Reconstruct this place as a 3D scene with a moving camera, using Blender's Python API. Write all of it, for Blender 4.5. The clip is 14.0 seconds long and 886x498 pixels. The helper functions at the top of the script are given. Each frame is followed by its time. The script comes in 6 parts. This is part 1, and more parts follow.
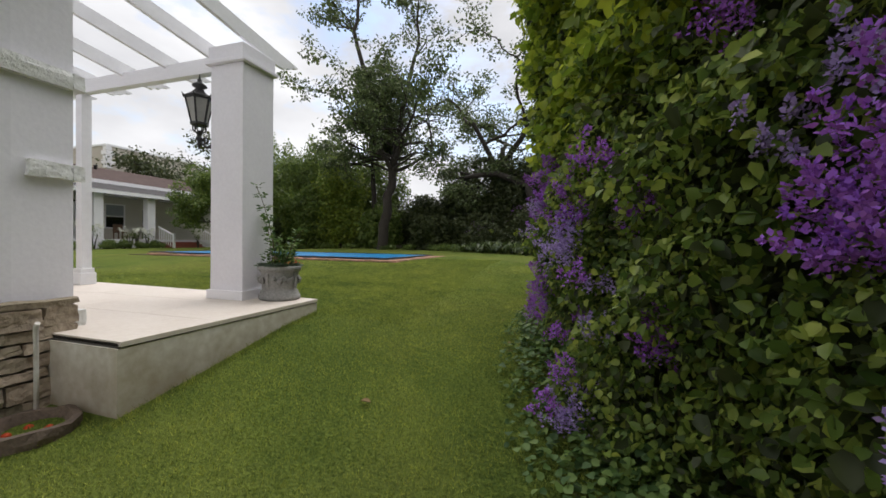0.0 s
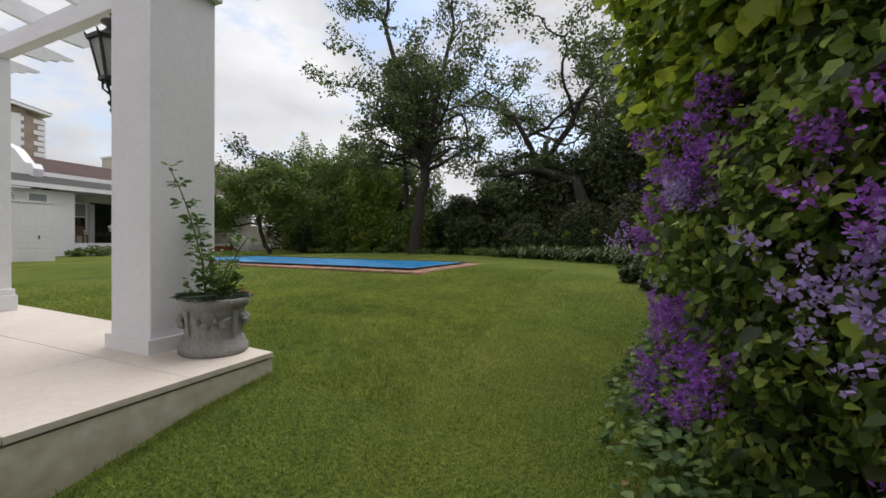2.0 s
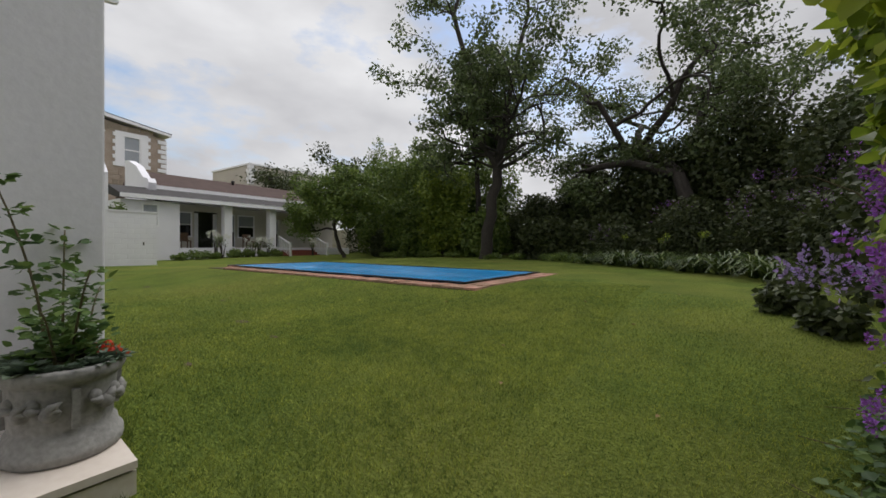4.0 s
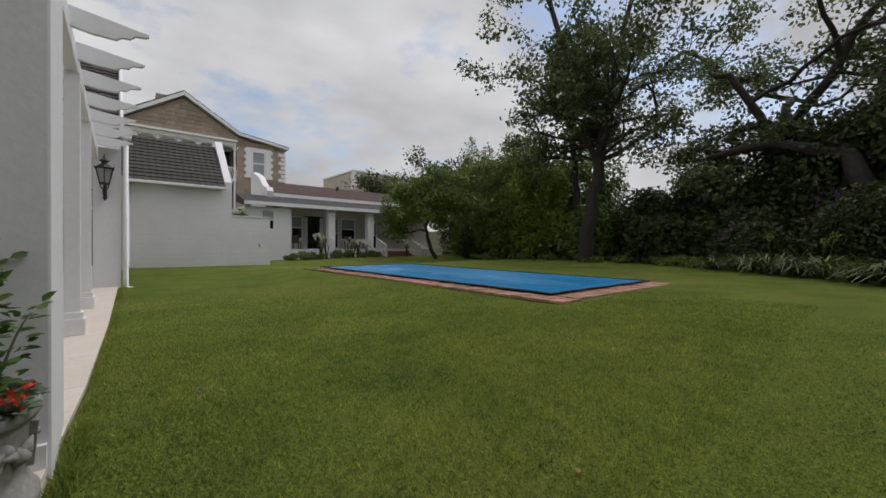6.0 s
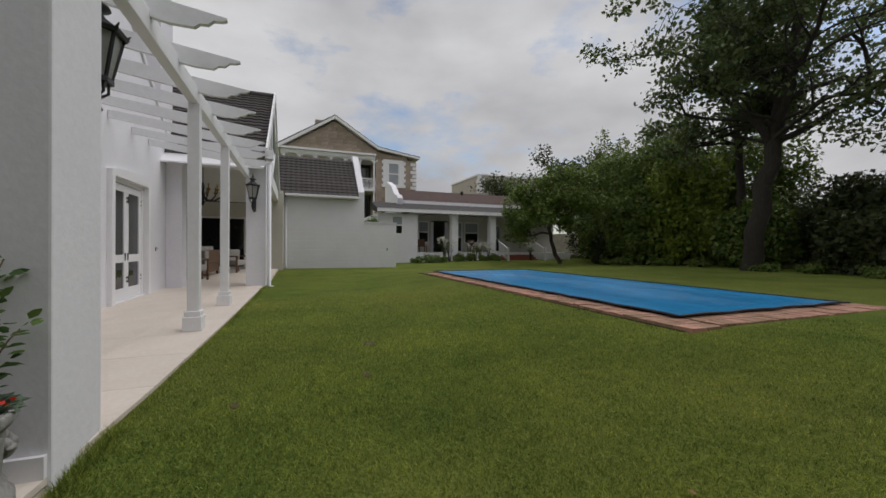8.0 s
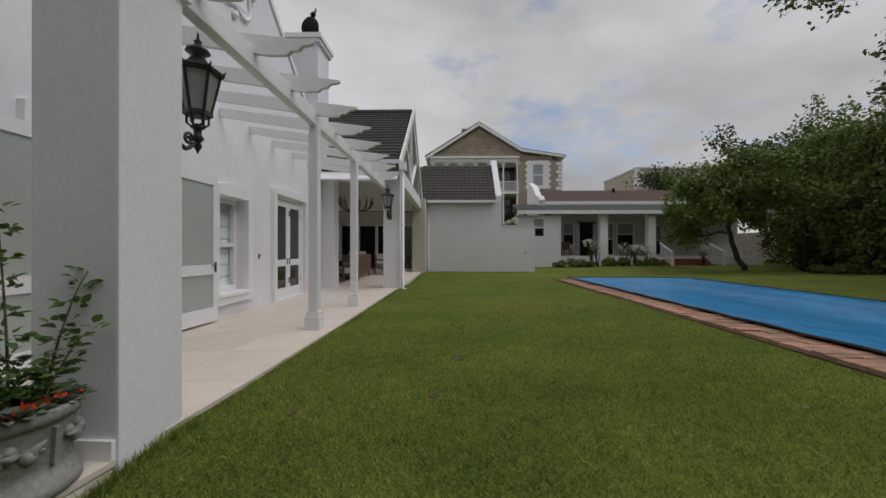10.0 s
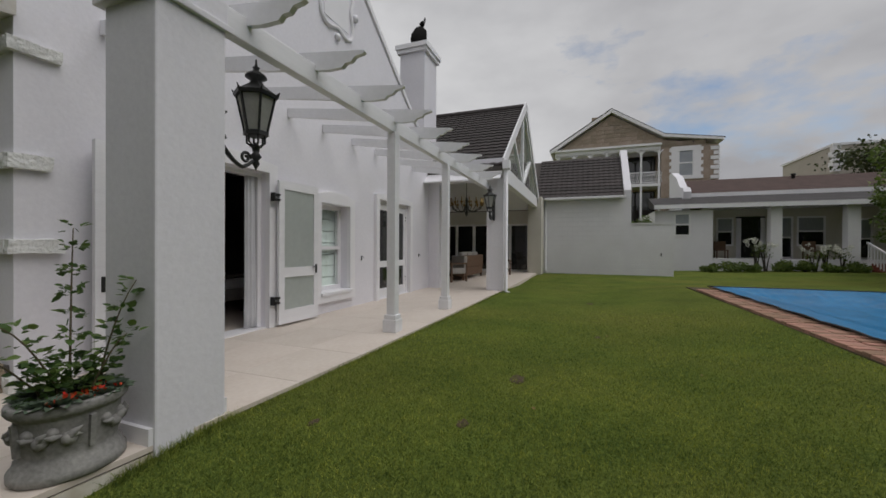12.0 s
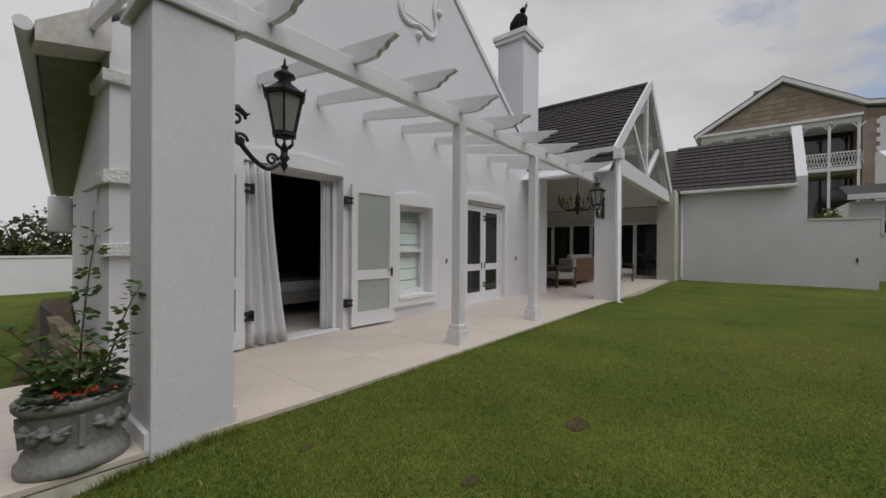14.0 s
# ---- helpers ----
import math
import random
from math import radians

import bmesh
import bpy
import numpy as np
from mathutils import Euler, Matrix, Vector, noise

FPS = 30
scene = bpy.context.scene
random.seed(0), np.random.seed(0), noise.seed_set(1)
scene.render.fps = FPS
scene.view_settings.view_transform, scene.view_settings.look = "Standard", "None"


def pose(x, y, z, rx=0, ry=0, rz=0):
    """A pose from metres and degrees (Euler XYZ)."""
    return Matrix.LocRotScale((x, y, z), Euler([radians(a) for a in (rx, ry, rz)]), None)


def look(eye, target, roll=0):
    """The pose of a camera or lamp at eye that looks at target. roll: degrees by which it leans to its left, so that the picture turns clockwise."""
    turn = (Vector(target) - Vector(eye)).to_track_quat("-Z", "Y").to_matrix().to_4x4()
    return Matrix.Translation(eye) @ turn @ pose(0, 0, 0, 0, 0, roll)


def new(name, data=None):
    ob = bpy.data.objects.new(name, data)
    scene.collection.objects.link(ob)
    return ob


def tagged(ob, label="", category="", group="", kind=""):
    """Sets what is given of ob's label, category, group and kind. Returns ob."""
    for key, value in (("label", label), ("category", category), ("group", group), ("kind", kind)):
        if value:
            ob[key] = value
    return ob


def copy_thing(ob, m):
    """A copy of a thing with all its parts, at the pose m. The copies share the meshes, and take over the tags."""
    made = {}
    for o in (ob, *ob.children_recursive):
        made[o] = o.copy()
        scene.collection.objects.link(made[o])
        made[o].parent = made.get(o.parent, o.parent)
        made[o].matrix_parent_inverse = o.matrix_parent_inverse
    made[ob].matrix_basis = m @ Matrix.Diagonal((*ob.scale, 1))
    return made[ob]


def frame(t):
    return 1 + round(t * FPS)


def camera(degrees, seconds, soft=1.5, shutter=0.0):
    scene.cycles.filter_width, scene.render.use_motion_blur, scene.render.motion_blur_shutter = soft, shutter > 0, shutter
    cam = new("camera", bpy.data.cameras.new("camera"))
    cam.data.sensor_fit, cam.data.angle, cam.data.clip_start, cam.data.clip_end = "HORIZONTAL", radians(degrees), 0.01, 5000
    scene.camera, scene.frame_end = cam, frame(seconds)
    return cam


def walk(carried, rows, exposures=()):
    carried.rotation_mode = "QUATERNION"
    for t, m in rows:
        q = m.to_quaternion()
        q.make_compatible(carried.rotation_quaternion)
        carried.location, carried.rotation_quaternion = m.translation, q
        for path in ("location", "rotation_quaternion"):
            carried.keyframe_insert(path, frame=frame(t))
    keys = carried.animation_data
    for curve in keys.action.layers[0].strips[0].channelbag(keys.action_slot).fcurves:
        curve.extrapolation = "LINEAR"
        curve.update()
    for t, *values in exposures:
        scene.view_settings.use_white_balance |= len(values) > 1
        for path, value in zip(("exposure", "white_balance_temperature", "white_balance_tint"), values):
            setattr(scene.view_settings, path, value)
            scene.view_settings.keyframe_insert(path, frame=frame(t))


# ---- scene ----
cam = camera(98.3, 14.0, soft=1.6)
PATH = [
    (0, (-0.735, 0.616, 0.664), (-1.343, 2.521, 0.632), 0.8),
    (0.5, (-0.847, 1.021, 0.656), (-1.518, 2.905, 0.627), 0.7),
    (1, (-0.991, 1.469, 0.672), (-1.715, 3.333, 0.647), 0.8),
    (1.5, (-1.144, 1.886, 0.727), (-1.895, 3.74, 0.698), 0.8),
    (2, (-1.29, 2.367, 0.766), (-2.08, 4.204, 0.741), 0.6),
    (4.5, (-1.542, 4.06, 0.925), (-2.802, 5.613, 0.902), 0.4),
    (5, (-1.611, 4.299, 0.949), (-2.964, 5.771, 0.922), 0.3),
    (5.5, (-1.705, 4.474, 0.952), (-3.136, 5.871, 0.929), 0.3),
    (6, (-1.794, 4.63, 0.951), (-3.319, 5.924, 0.931), 0.4),
    (6.5, (-1.871, 4.864, 0.973), (-3.481, 6.049, 0.955), 0.4),
    (7, (-1.905, 5.037, 0.998), (-3.607, 6.087, 0.984), 0.4),
    (7.5, (-1.898, 5.216, 1.011), (-3.685, 6.115, 1.0), 0.4),
    (8, (-1.938, 5.414, 1.018), (-3.806, 6.129, 1.007), 0.4),
    (8.5, (-2.019, 5.59, 1.039), (-3.951, 6.106, 1.028), 0.3),
    (9, (-2.064, 5.78, 1.054), (-4.04, 6.089, 1.048), 0.2),
    (11.5, (-2.514, 6.567, 1.122), (-4.444, 6.041, 1.116), 0.2),
    (12, (-2.627, 6.741, 1.158), (-4.501, 6.042, 1.147), 0.3),
    (12.5, (-2.836, 6.82, 1.151), (-4.653, 5.985, 1.14), 0.2),
    (13, (-3.055, 6.915, 1.187), (-4.8, 5.937, 1.176), 0.4),
    (13.5, (-3.257, 7.054, 1.201), (-4.911, 5.93, 1.192), 0.3),
    (14, (-3.448, 7.105, 1.187), (-5.008, 5.853, 1.179), 0.4),
]
EXPOSURES = [(0, 0.52), (1, 0.48), (2, 0.38), (4.5, 0.06), (6, -0.12), (9, -0.34), (11.5, -0.46), (14, -0.44)]
walk(cam, [(t, look(eye, target, roll)) for t, eye, target, roll in PATH], EXPOSURES)

# ---- world and sun ----
SUN_EL, SUN_AZ = 56.0, 4.0  # degrees up, and clockwise from +y
world = bpy.data.worlds.new("sky")
scene.world = world
world.use_nodes = True
wn, wl = world.node_tree.nodes, world.node_tree.links
wn.clear()
w_out, w_bg = wn.new("ShaderNodeOutputWorld"), wn.new("ShaderNodeBackground")
w_sky = wn.new("ShaderNodeTexSky")
w_sky.sky_type, w_sky.sun_disc = "NISHITA", False
w_sky.sun_elevation, w_sky.sun_rotation = radians(SUN_EL), radians(SUN_AZ)
w_tc, w_map = wn.new("ShaderNodeTexCoord"), wn.new("ShaderNodeMapping")
w_map.inputs["Scale"].default_value = (1.0, 1.0, 2.2)
w_map.inputs["Location"].default_value = (0.35, 0.1, 0.25)
w_n1, w_n2 = wn.new("ShaderNodeTexNoise"), wn.new("ShaderNodeTexNoise")
w_n1.inputs["Scale"].default_value, w_n1.inputs["Detail"].default_value, w_n1.inputs["Roughness"].default_value = 2.6, 8, 0.58
w_n2.inputs["Scale"].default_value, w_n2.inputs["Detail"].default_value = 1.7, 6
w_cov, w_shade, w_mix, w_dim = wn.new("ShaderNodeValToRGB"), wn.new("ShaderNodeValToRGB"), wn.new("ShaderNodeMixRGB"), wn.new("ShaderNodeMixRGB")
w_cov.color_ramp.elements[0].position, w_cov.color_ramp.elements[1].position = 0.292, 0.436
w_shade.color_ramp.elements[0].position, w_shade.color_ramp.elements[1].position = 0.30, 0.62
w_shade.color_ramp.elements[0].color, w_shade.color_ramp.elements[1].color = (0.46, 0.46, 0.485, 1), (0.82, 0.82, 0.835, 1)
w_dim.blend_type, w_dim.inputs[0].default_value, w_dim.inputs[2].default_value = "MULTIPLY", 1.0, (0.16, 0.155, 0.15, 1)
wl.new(w_tc.outputs["Generated"], w_map.inputs[0])
wl.new(w_map.outputs[0], w_n1.inputs["Vector"])
wl.new(w_map.outputs[0], w_n2.inputs["Vector"])
# thicker, greyer cloud to the south, thinner and brighter towards the sun in the north
w_xyz, w_ca, w_sa = wn.new("ShaderNodeSeparateXYZ"), wn.new("ShaderNodeMath"), wn.new("ShaderNodeMath")
wl.new(w_tc.outputs["Generated"], w_xyz.inputs[0])
w_ca.operation = w_sa.operation = "MULTIPLY_ADD"
w_ca.inputs[1].default_value, w_sa.inputs[1].default_value = -0.05, -0.15
wl.new(w_xyz.outputs["Y"], w_ca.inputs[0])
wl.new(w_n1.outputs["Fac"], w_ca.inputs[2])
wl.new(w_xyz.outputs["Y"], w_sa.inputs[0])
wl.new(w_n2.outputs["Fac"], w_sa.inputs[2])
wl.new(w_ca.outputs[0], w_cov.inputs[0])
wl.new(w_sa.outputs[0], w_shade.inputs[0])
wl.new(w_sky.outputs[0], w_dim.inputs[1])
wl.new(w_cov.outputs[0], w_mix.inputs[0])
wl.new(w_dim.outputs[0], w_mix.inputs[1])
wl.new(w_shade.outputs[0], w_mix.inputs[2])
wl.new(w_mix.outputs[0], w_bg.inputs[0])
w_bg.inputs[1].default_value = 1.0
wl.new(w_bg.outputs[0], w_out.inputs[0])

sun = new("sun", bpy.data.lights.new("sun", "SUN"))
sun.data.energy, sun.data.angle, sun.data.color = 2.1, radians(60), (1.0, 0.985, 0.975)
sun_dir = Vector((math.sin(radians(SUN_AZ)) * math.cos(radians(SUN_EL)), math.cos(radians(SUN_AZ)) * math.cos(radians(SUN_EL)), math.sin(radians(SUN_EL))))
sun.matrix_world = look(sun_dir * 40, (0, 0, 0))

# ---- materials ----
def mat(name, col, rough=0.6, col2=None, scale=6.0, fine=60.0, bump=0.15, bump_d=0.01, metal=0.0, spec=0.4, island=0.0, obrand=0.0, stretch=(1, 1, 1), trans=0.0, mixw=0.5):
    """A surface with colour varied at two scales and fine relief. Coordinates are the object's own metres."""
    m = bpy.data.materials.new(name)
    m.use_nodes = True
    n, l = m.node_tree.nodes, m.node_tree.links
    b = n["Principled BSDF"]
    b.inputs["Roughness"].default_value, b.inputs["Metallic"].default_value = rough, metal
    b.inputs["Specular IOR Level"].default_value = spec
    tc, mp = n.new("ShaderNodeTexCoord"), n.new("ShaderNodeMapping")
    mp.inputs["Scale"].default_value = stretch
    l.new(tc.outputs["Object"], mp.inputs[0])
    a, f = n.new("ShaderNodeTexNoise"), n.new("ShaderNodeTexNoise")
    a.inputs["Scale"].default_value, a.inputs["Detail"].default_value = scale, 5
    f.inputs["Scale"].default_value, f.inputs["Detail"].default_value = fine, 4
    l.new(mp.outputs[0], a.inputs["Vector"])
    l.new(mp.outputs[0], f.inputs["Vector"])
    if col2 is None:
        col2 = tuple(c * 0.82 for c in col)
    r = n.new("ShaderNodeValToRGB")
    r.color_ramp.elements[0].position, r.color_ramp.elements[1].position = 0.32, 0.68
    r.color_ramp.elements[0].color, r.color_ramp.elements[1].color = (*col2, 1), (*col, 1)
    mx = n.new("ShaderNodeMath")
    mx.operation = "MULTIPLY_ADD"
    mx.inputs[1].default_value = mixw
    av = n.new("ShaderNodeMath")
    av.operation = "MULTIPLY"
    av.inputs[1].default_value = 1 - mixw
    l.new(a.outputs["Fac"], av.inputs[0])
    l.new(f.outputs["Fac"], mx.inputs[0])
    l.new(av.outputs[0], mx.inputs[2])
    l.new(mx.outputs[0], r.inputs[0])
    last = r.outputs[0]
    if island or obrand:
        hs = n.new("ShaderNodeHueSaturation")
        mr = n.new("ShaderNodeMapRange")
        amount = island or obrand
        mr.inputs["To Min"].default_value, mr.inputs["To Max"].default_value = 1 - amount, 1 + amount
        if island:
            g = n.new("ShaderNodeNewGeometry")
            l.new(g.outputs["Random Per Island"], mr.inputs[0])
        else:
            g = n.new("ShaderNodeObjectInfo")
            l.new(g.outputs["Random"], mr.inputs[0])
        mh = n.new("ShaderNodeMapRange")
        mh.inputs["To Min"].default_value, mh.inputs["To Max"].default_value = 0.5 + 0.05 * amount, 0.5 - 0.05 * amount
        l.new(mr.outputs[0], hs.inputs["Value"])
        l.new(g.outputs["Random Per Island" if island else "Random"], mh.inputs[0])
        l.new(mh.outputs[0], hs.inputs["Hue"])
        l.new(last, hs.inputs["Color"])
        last = hs.outputs[0]
    l.new(last, b.inputs["Base Color"])
    if bump:
        bp = n.new("ShaderNodeBump")
        bp.inputs["Strength"].default_value, bp.inputs["Distance"].default_value = bump, bump_d
        l.new(f.outputs["Fac"], bp.inputs["Height"])
        l.new(bp.outputs[0], b.inputs["Normal"])
    if trans:
        t = n.new("ShaderNodeBsdfTranslucent")
        l.new(last, t.inputs[0])
        ms = n.new("ShaderNodeMixShader")
        ms.inputs[0].default_value = trans
        l.new(b.outputs[0], ms.inputs[1])
        l.new(t.outputs[0], ms.inputs[2])
        l.new(ms.outputs[0], n["Material Output"].inputs[0])
    return m


def glass(name, tint=(0.9, 0.95, 0.93)):
    m = bpy.data.materials.new(name)
    m.use_nodes = True
    b = m.node_tree.nodes["Principled BSDF"]
    b.inputs["Base Color"].default_value = (*tint, 1)
    b.inputs["Roughness"].default_value, b.inputs["Transmission Weight"].default_value = 0.02, 1.0
    b.inputs["IOR"].default_value = 1.45
    return m


M_PLASTER = mat("painted_plaster", (0.805, 0.79, 0.83), 0.75, (0.73, 0.715, 0.755), 1.3, 30, 0.35, 0.005)
M_TRIM = mat("white_gloss_paint", (0.845, 0.835, 0.855), 0.45, (0.795, 0.785, 0.805), 3, 90, 0.1, 0.002)
M_TIMBER = mat("white_painted_timber", (0.83, 0.825, 0.845), 0.5, (0.75, 0.745, 0.765), 5, 50, 0.25, 0.003, stretch=(0.4, 3, 3))
M_WEATHER = mat("weathered_white_paint", (0.72, 0.71, 0.68), 0.7, (0.48, 0.43, 0.38), 4, 20, 0.3, 0.004)
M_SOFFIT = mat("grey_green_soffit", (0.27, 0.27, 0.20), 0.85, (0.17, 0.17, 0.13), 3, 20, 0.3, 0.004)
M_RIM = mat("stained_plaster", (0.76, 0.73, 0.66), 0.85, (0.50, 0.44, 0.34), 2.2, 14, 0.4, 0.006)
M_PAVE = mat("pale_stone_paving", (0.70, 0.63, 0.56), 0.55, (0.60, 0.52, 0.45), 2.0, 22, 0.12, 0.003, obrand=0.03)
def stain(m, col, lo, hi):
    """Earth splash that thins out upwards, broken up by noise."""
    n, l = m.node_tree.nodes, m.node_tree.links
    b = n["Principled BSDF"]
    src = b.inputs["Base Color"].links[0].from_socket
    tc, sep, nz, ad, ramp, mx = (n.new("ShaderNode" + k) for k in ("TexCoord", "SeparateXYZ", "TexNoise", "Math", "MapRange", "MixRGB"))
    nz.inputs["Scale"].default_value, nz.inputs["Detail"].default_value = 3.2, 6
    l.new(tc.outputs["Object"], sep.inputs[0])
    l.new(tc.outputs["Object"], nz.inputs["Vector"])
    ad.operation = "MULTIPLY_ADD"
    ad.inputs[1].default_value = 0.55
    l.new(nz.outputs["Fac"], ad.inputs[0])
    l.new(sep.outputs["Z"], ad.inputs[2])
    ramp.inputs["From Min"].default_value, ramp.inputs["From Max"].default_value = lo, hi
    ramp.inputs["To Min"].default_value, ramp.inputs["To Max"].default_value = 0.75, 0.0
    l.new(ad.outputs[0], ramp.inputs[0])
    l.new(ramp.outputs[0], mx.inputs[0])
    l.new(src, mx.inputs[1])
    mx.inputs[2].default_value = (*col, 1)
    l.new(mx.outputs[0], b.inputs["Base Color"])


stain(M_RIM, (0.22, 0.16, 0.085), -0.25, 0.22)
def block_courses(m, bw, bh):
    """Faint joints of painted blockwork, as relief on a wall that faces along x."""
    n, l = m.node_tree.nodes, m.node_tree.links
    b = n["Principled BSDF"]
    tc, sep, cmb, br, bp = (n.new("ShaderNode" + k) for k in ("TexCoord", "SeparateXYZ", "CombineXYZ", "TexBrick", "Bump"))
    l.new(tc.outputs["Object"], sep.inputs[0])
    l.new(sep.outputs["Y"], cmb.inputs["X"])
    l.new(sep.outputs["Z"], cmb.inputs["Y"])
    l.new(cmb.outputs[0], br.inputs["Vector"])
    br.inputs["Scale"].default_value, br.inputs["Brick Width"].default_value, br.inputs["Row Height"].default_value = 1.0, bw, bh
    br.inputs["Mortar Size"].default_value, br.inputs["Mortar Smooth"].default_value = 0.012, 0.6
    bp.inputs["Strength"].default_value, bp.inputs["Distance"].default_value, bp.invert = 0.6, 0.012, True
    l.new(br.outputs["Fac"], bp.inputs["Height"])
    l.new(b.inputs["Normal"].links[0].from_socket, bp.inputs["Normal"])
    l.new(bp.outputs[0], b.inputs["Normal"])
    return m


M_BLOCK = block_courses(mat("painted_blockwork", (0.81, 0.80, 0.835), 0.75, (0.73, 0.715, 0.75), 1.3, 30, 0.35, 0.005), 0.44, 0.215)
M_JOINT = mat("dark_joint", (0.10, 0.09, 0.08), 0.9)
M_STONE = mat("rough_sandstone", (0.40, 0.33, 0.24), 0.9, (0.20, 0.16, 0.12), 5, 24, 0.9, 0.03, obrand=0.22)
M_QUOIN = mat("whitewashed_rough_stone", (0.80, 0.80, 0.78), 0.8, (0.66, 0.66, 0.64), 9, 34, 0.9, 0.02)
M_TROUGH = mat("brown_stone_trough", (0.19, 0.14, 0.105), 0.9, (0.10, 0.075, 0.06), 7, 40, 0.8, 0.015)
M_TILE = mat("dark_roof_tile", (0.062, 0.052, 0.050), 0.75, (0.035, 0.030, 0.029), 3, 45, 0.5, 0.006, island=0.18)
M_SLATE = mat("brown_felt_roof", (0.120, 0.088, 0.080), 0.95, (0.08, 0.06, 0.056), 2.0, 25, 0.4, 0.01, spec=0.05)
M_GREYROOF = mat("grey_metal_roof", (0.10, 0.095, 0.095), 0.9, (0.07, 0.067, 0.068), 1.5, 30, 0.2, 0.005, spec=0.05)
M_HSTONE = mat("buff_house_stone", (0.40, 0.33, 0.27), 0.9, (0.27, 0.21, 0.16), 1.2, 9, 0.5, 0.02, obrand=0.16)
M_BEIGE = mat("beige_render", (0.52, 0.48, 0.42), 0.85, (0.45, 0.41, 0.36), 0.8, 12, 0.2, 0.006)
M_IRON = mat("black_cast_iron", (0.012, 0.012, 0.013), 0.45, (0.02, 0.02, 0.02), 12, 90, 0.3, 0.002, spec=0.5)
M_SOOT = mat("sooty_black_paint", (0.010, 0.010, 0.010), 0.95, (0.018, 0.017, 0.016), 10, 60, 0.3, 0.003, spec=0.05)
M_LGLASS = mat("frosted_lantern_glass", (0.62, 0.62, 0.58), 0.25, (0.50, 0.50, 0.47), 10, 60, 0.05, 0.001, spec=0.6, trans=0.5)
M_COVER = mat("blue_pool_cover", (0.005, 0.235, 0.52), 0.34, (0.003, 0.13, 0.30), 1.1, 7, 0.5, 0.02, spec=0.3, stretch=(0.35, 1.3, 1), mixw=0.35)
M_BRICK = mat("worn_paving_brick", (0.44, 0.25, 0.17), 0.9, (0.30, 0.18, 0.13), 8, 60, 0.5, 0.006, obrand=0.30)
M_STEP = mat("red_brick_step", (0.24, 0.075, 0.05), 0.85, (0.16, 0.05, 0.035), 6, 40, 0.4, 0.006)
M_SOIL = mat("brown_soil", (0.12, 0.088, 0.045), 0.95, (0.055, 0.042, 0.022), 5, 40, 0.8, 0.02)
M_POT = mat("grey_cast_stone", (0.34, 0.33, 0.31), 0.85, (0.17, 0.165, 0.16), 6, 45, 0.5, 0.006)
M_WOOD = mat("brown_wicker", (0.17, 0.10, 0.06), 0.7, (0.09, 0.05, 0.03), 20, 90, 0.6, 0.006)
M_CUSHION = mat("grey_striped_fabric", (0.42, 0.40, 0.37), 0.95, (0.30, 0.28, 0.26), 20, 120, 0.3, 0.003, stretch=(4, 1, 1))
M_LINEN = mat("white_linen_curtain", (0.86, 0.86, 0.88), 0.9, (0.78, 0.78, 0.81), 4, 160, 0.3, 0.002, trans=0.25)
M_BLIND = mat("pale_fabric_blind", (0.84, 0.88, 0.86), 0.9, (0.76, 0.81, 0.79), 3, 120, 0.2, 0.002)
# dark brown that stands for indoor dimness; also the throw's own colour
M_ROOM = mat("room_shade_and_throw_brown", (0.10, 0.085, 0.075), 0.9, (0.07, 0.06, 0.05), 2, 20, 0.1)
# the patio's cream; on the verandah's back wall it stands for shade
M_INNER = mat("cream_and_shaded_plaster", (0.62, 0.59, 0.52), 0.85, (0.55, 0.52, 0.46), 1.5, 25, 0.1)
M_DARKGLASS = mat("dark_window_glass", (0.015, 0.017, 0.018), 0.05, (0.02, 0.02, 0.022), 2, 10, 0.0, spec=0.7)
M_CURTAINED = mat("curtained_glass", (0.36, 0.38, 0.41), 0.2, (0.28, 0.30, 0.33), 1.5, 12, 0.0, spec=0.5)
M_PANE = glass("clear_glass")
M_DOORGLASS = mat("etched_door_glass", (0.66, 0.70, 0.67), 0.18, (0.60, 0.64, 0.61), 1.5, 12, 0.03, 0.001, spec=0.6, trans=0.4)
M_BRASS = mat("aged_brass", (0.32, 0.20, 0.07), 0.35, (0.20, 0.12, 0.04), 10, 60, 0.2, 0.002, metal=0.9)
M_BARK = mat("dark_bark", (0.060, 0.050, 0.042), 0.95, (0.025, 0.021, 0.018), 6, 30, 0.9, 0.03, stretch=(3, 3, 0.7))
M_STEM = mat("green_brown_stem", (0.13, 0.10, 0.05), 0.8, (0.07, 0.06, 0.03), 12, 70, 0.4, 0.003)


def leafmat(name, col, col2, amount=0.35, rough=0.5, trans=0.3):
    return mat(name, col, rough, col2, 0.9, 7, 0.0, spec=0.35, island=amount, trans=trans)


L_BIG = leafmat("tall_tree_leaves", (0.125, 0.165, 0.058), (0.065, 0.092, 0.034), 0.35, 0.5, 0.4)
L_DARK = leafmat("dark_and_shaded_leaves", (0.074, 0.092, 0.030), (0.037, 0.050, 0.018))
L_MID = leafmat("mid_green_leaves", (0.150, 0.210, 0.040), (0.080, 0.125, 0.026))
L_LIGHT = leafmat("yellow_green_leaves", (0.20, 0.26, 0.030), (0.11, 0.16, 0.022))
L_SHRUB = leafmat("flowering_shrub_leaves", (0.285, 0.375, 0.070), (0.095, 0.155, 0.032), 0.65, 0.42, 0.45)
L_VINE = leafmat("sunlit_vine_leaves", (0.34, 0.42, 0.045), (0.17, 0.24, 0.025), 0.45, 0.42, 0.6)
L_IVY = leafmat("ivy_leaves", (0.130, 0.215, 0.052), (0.060, 0.110, 0.030), 0.5, 0.6)
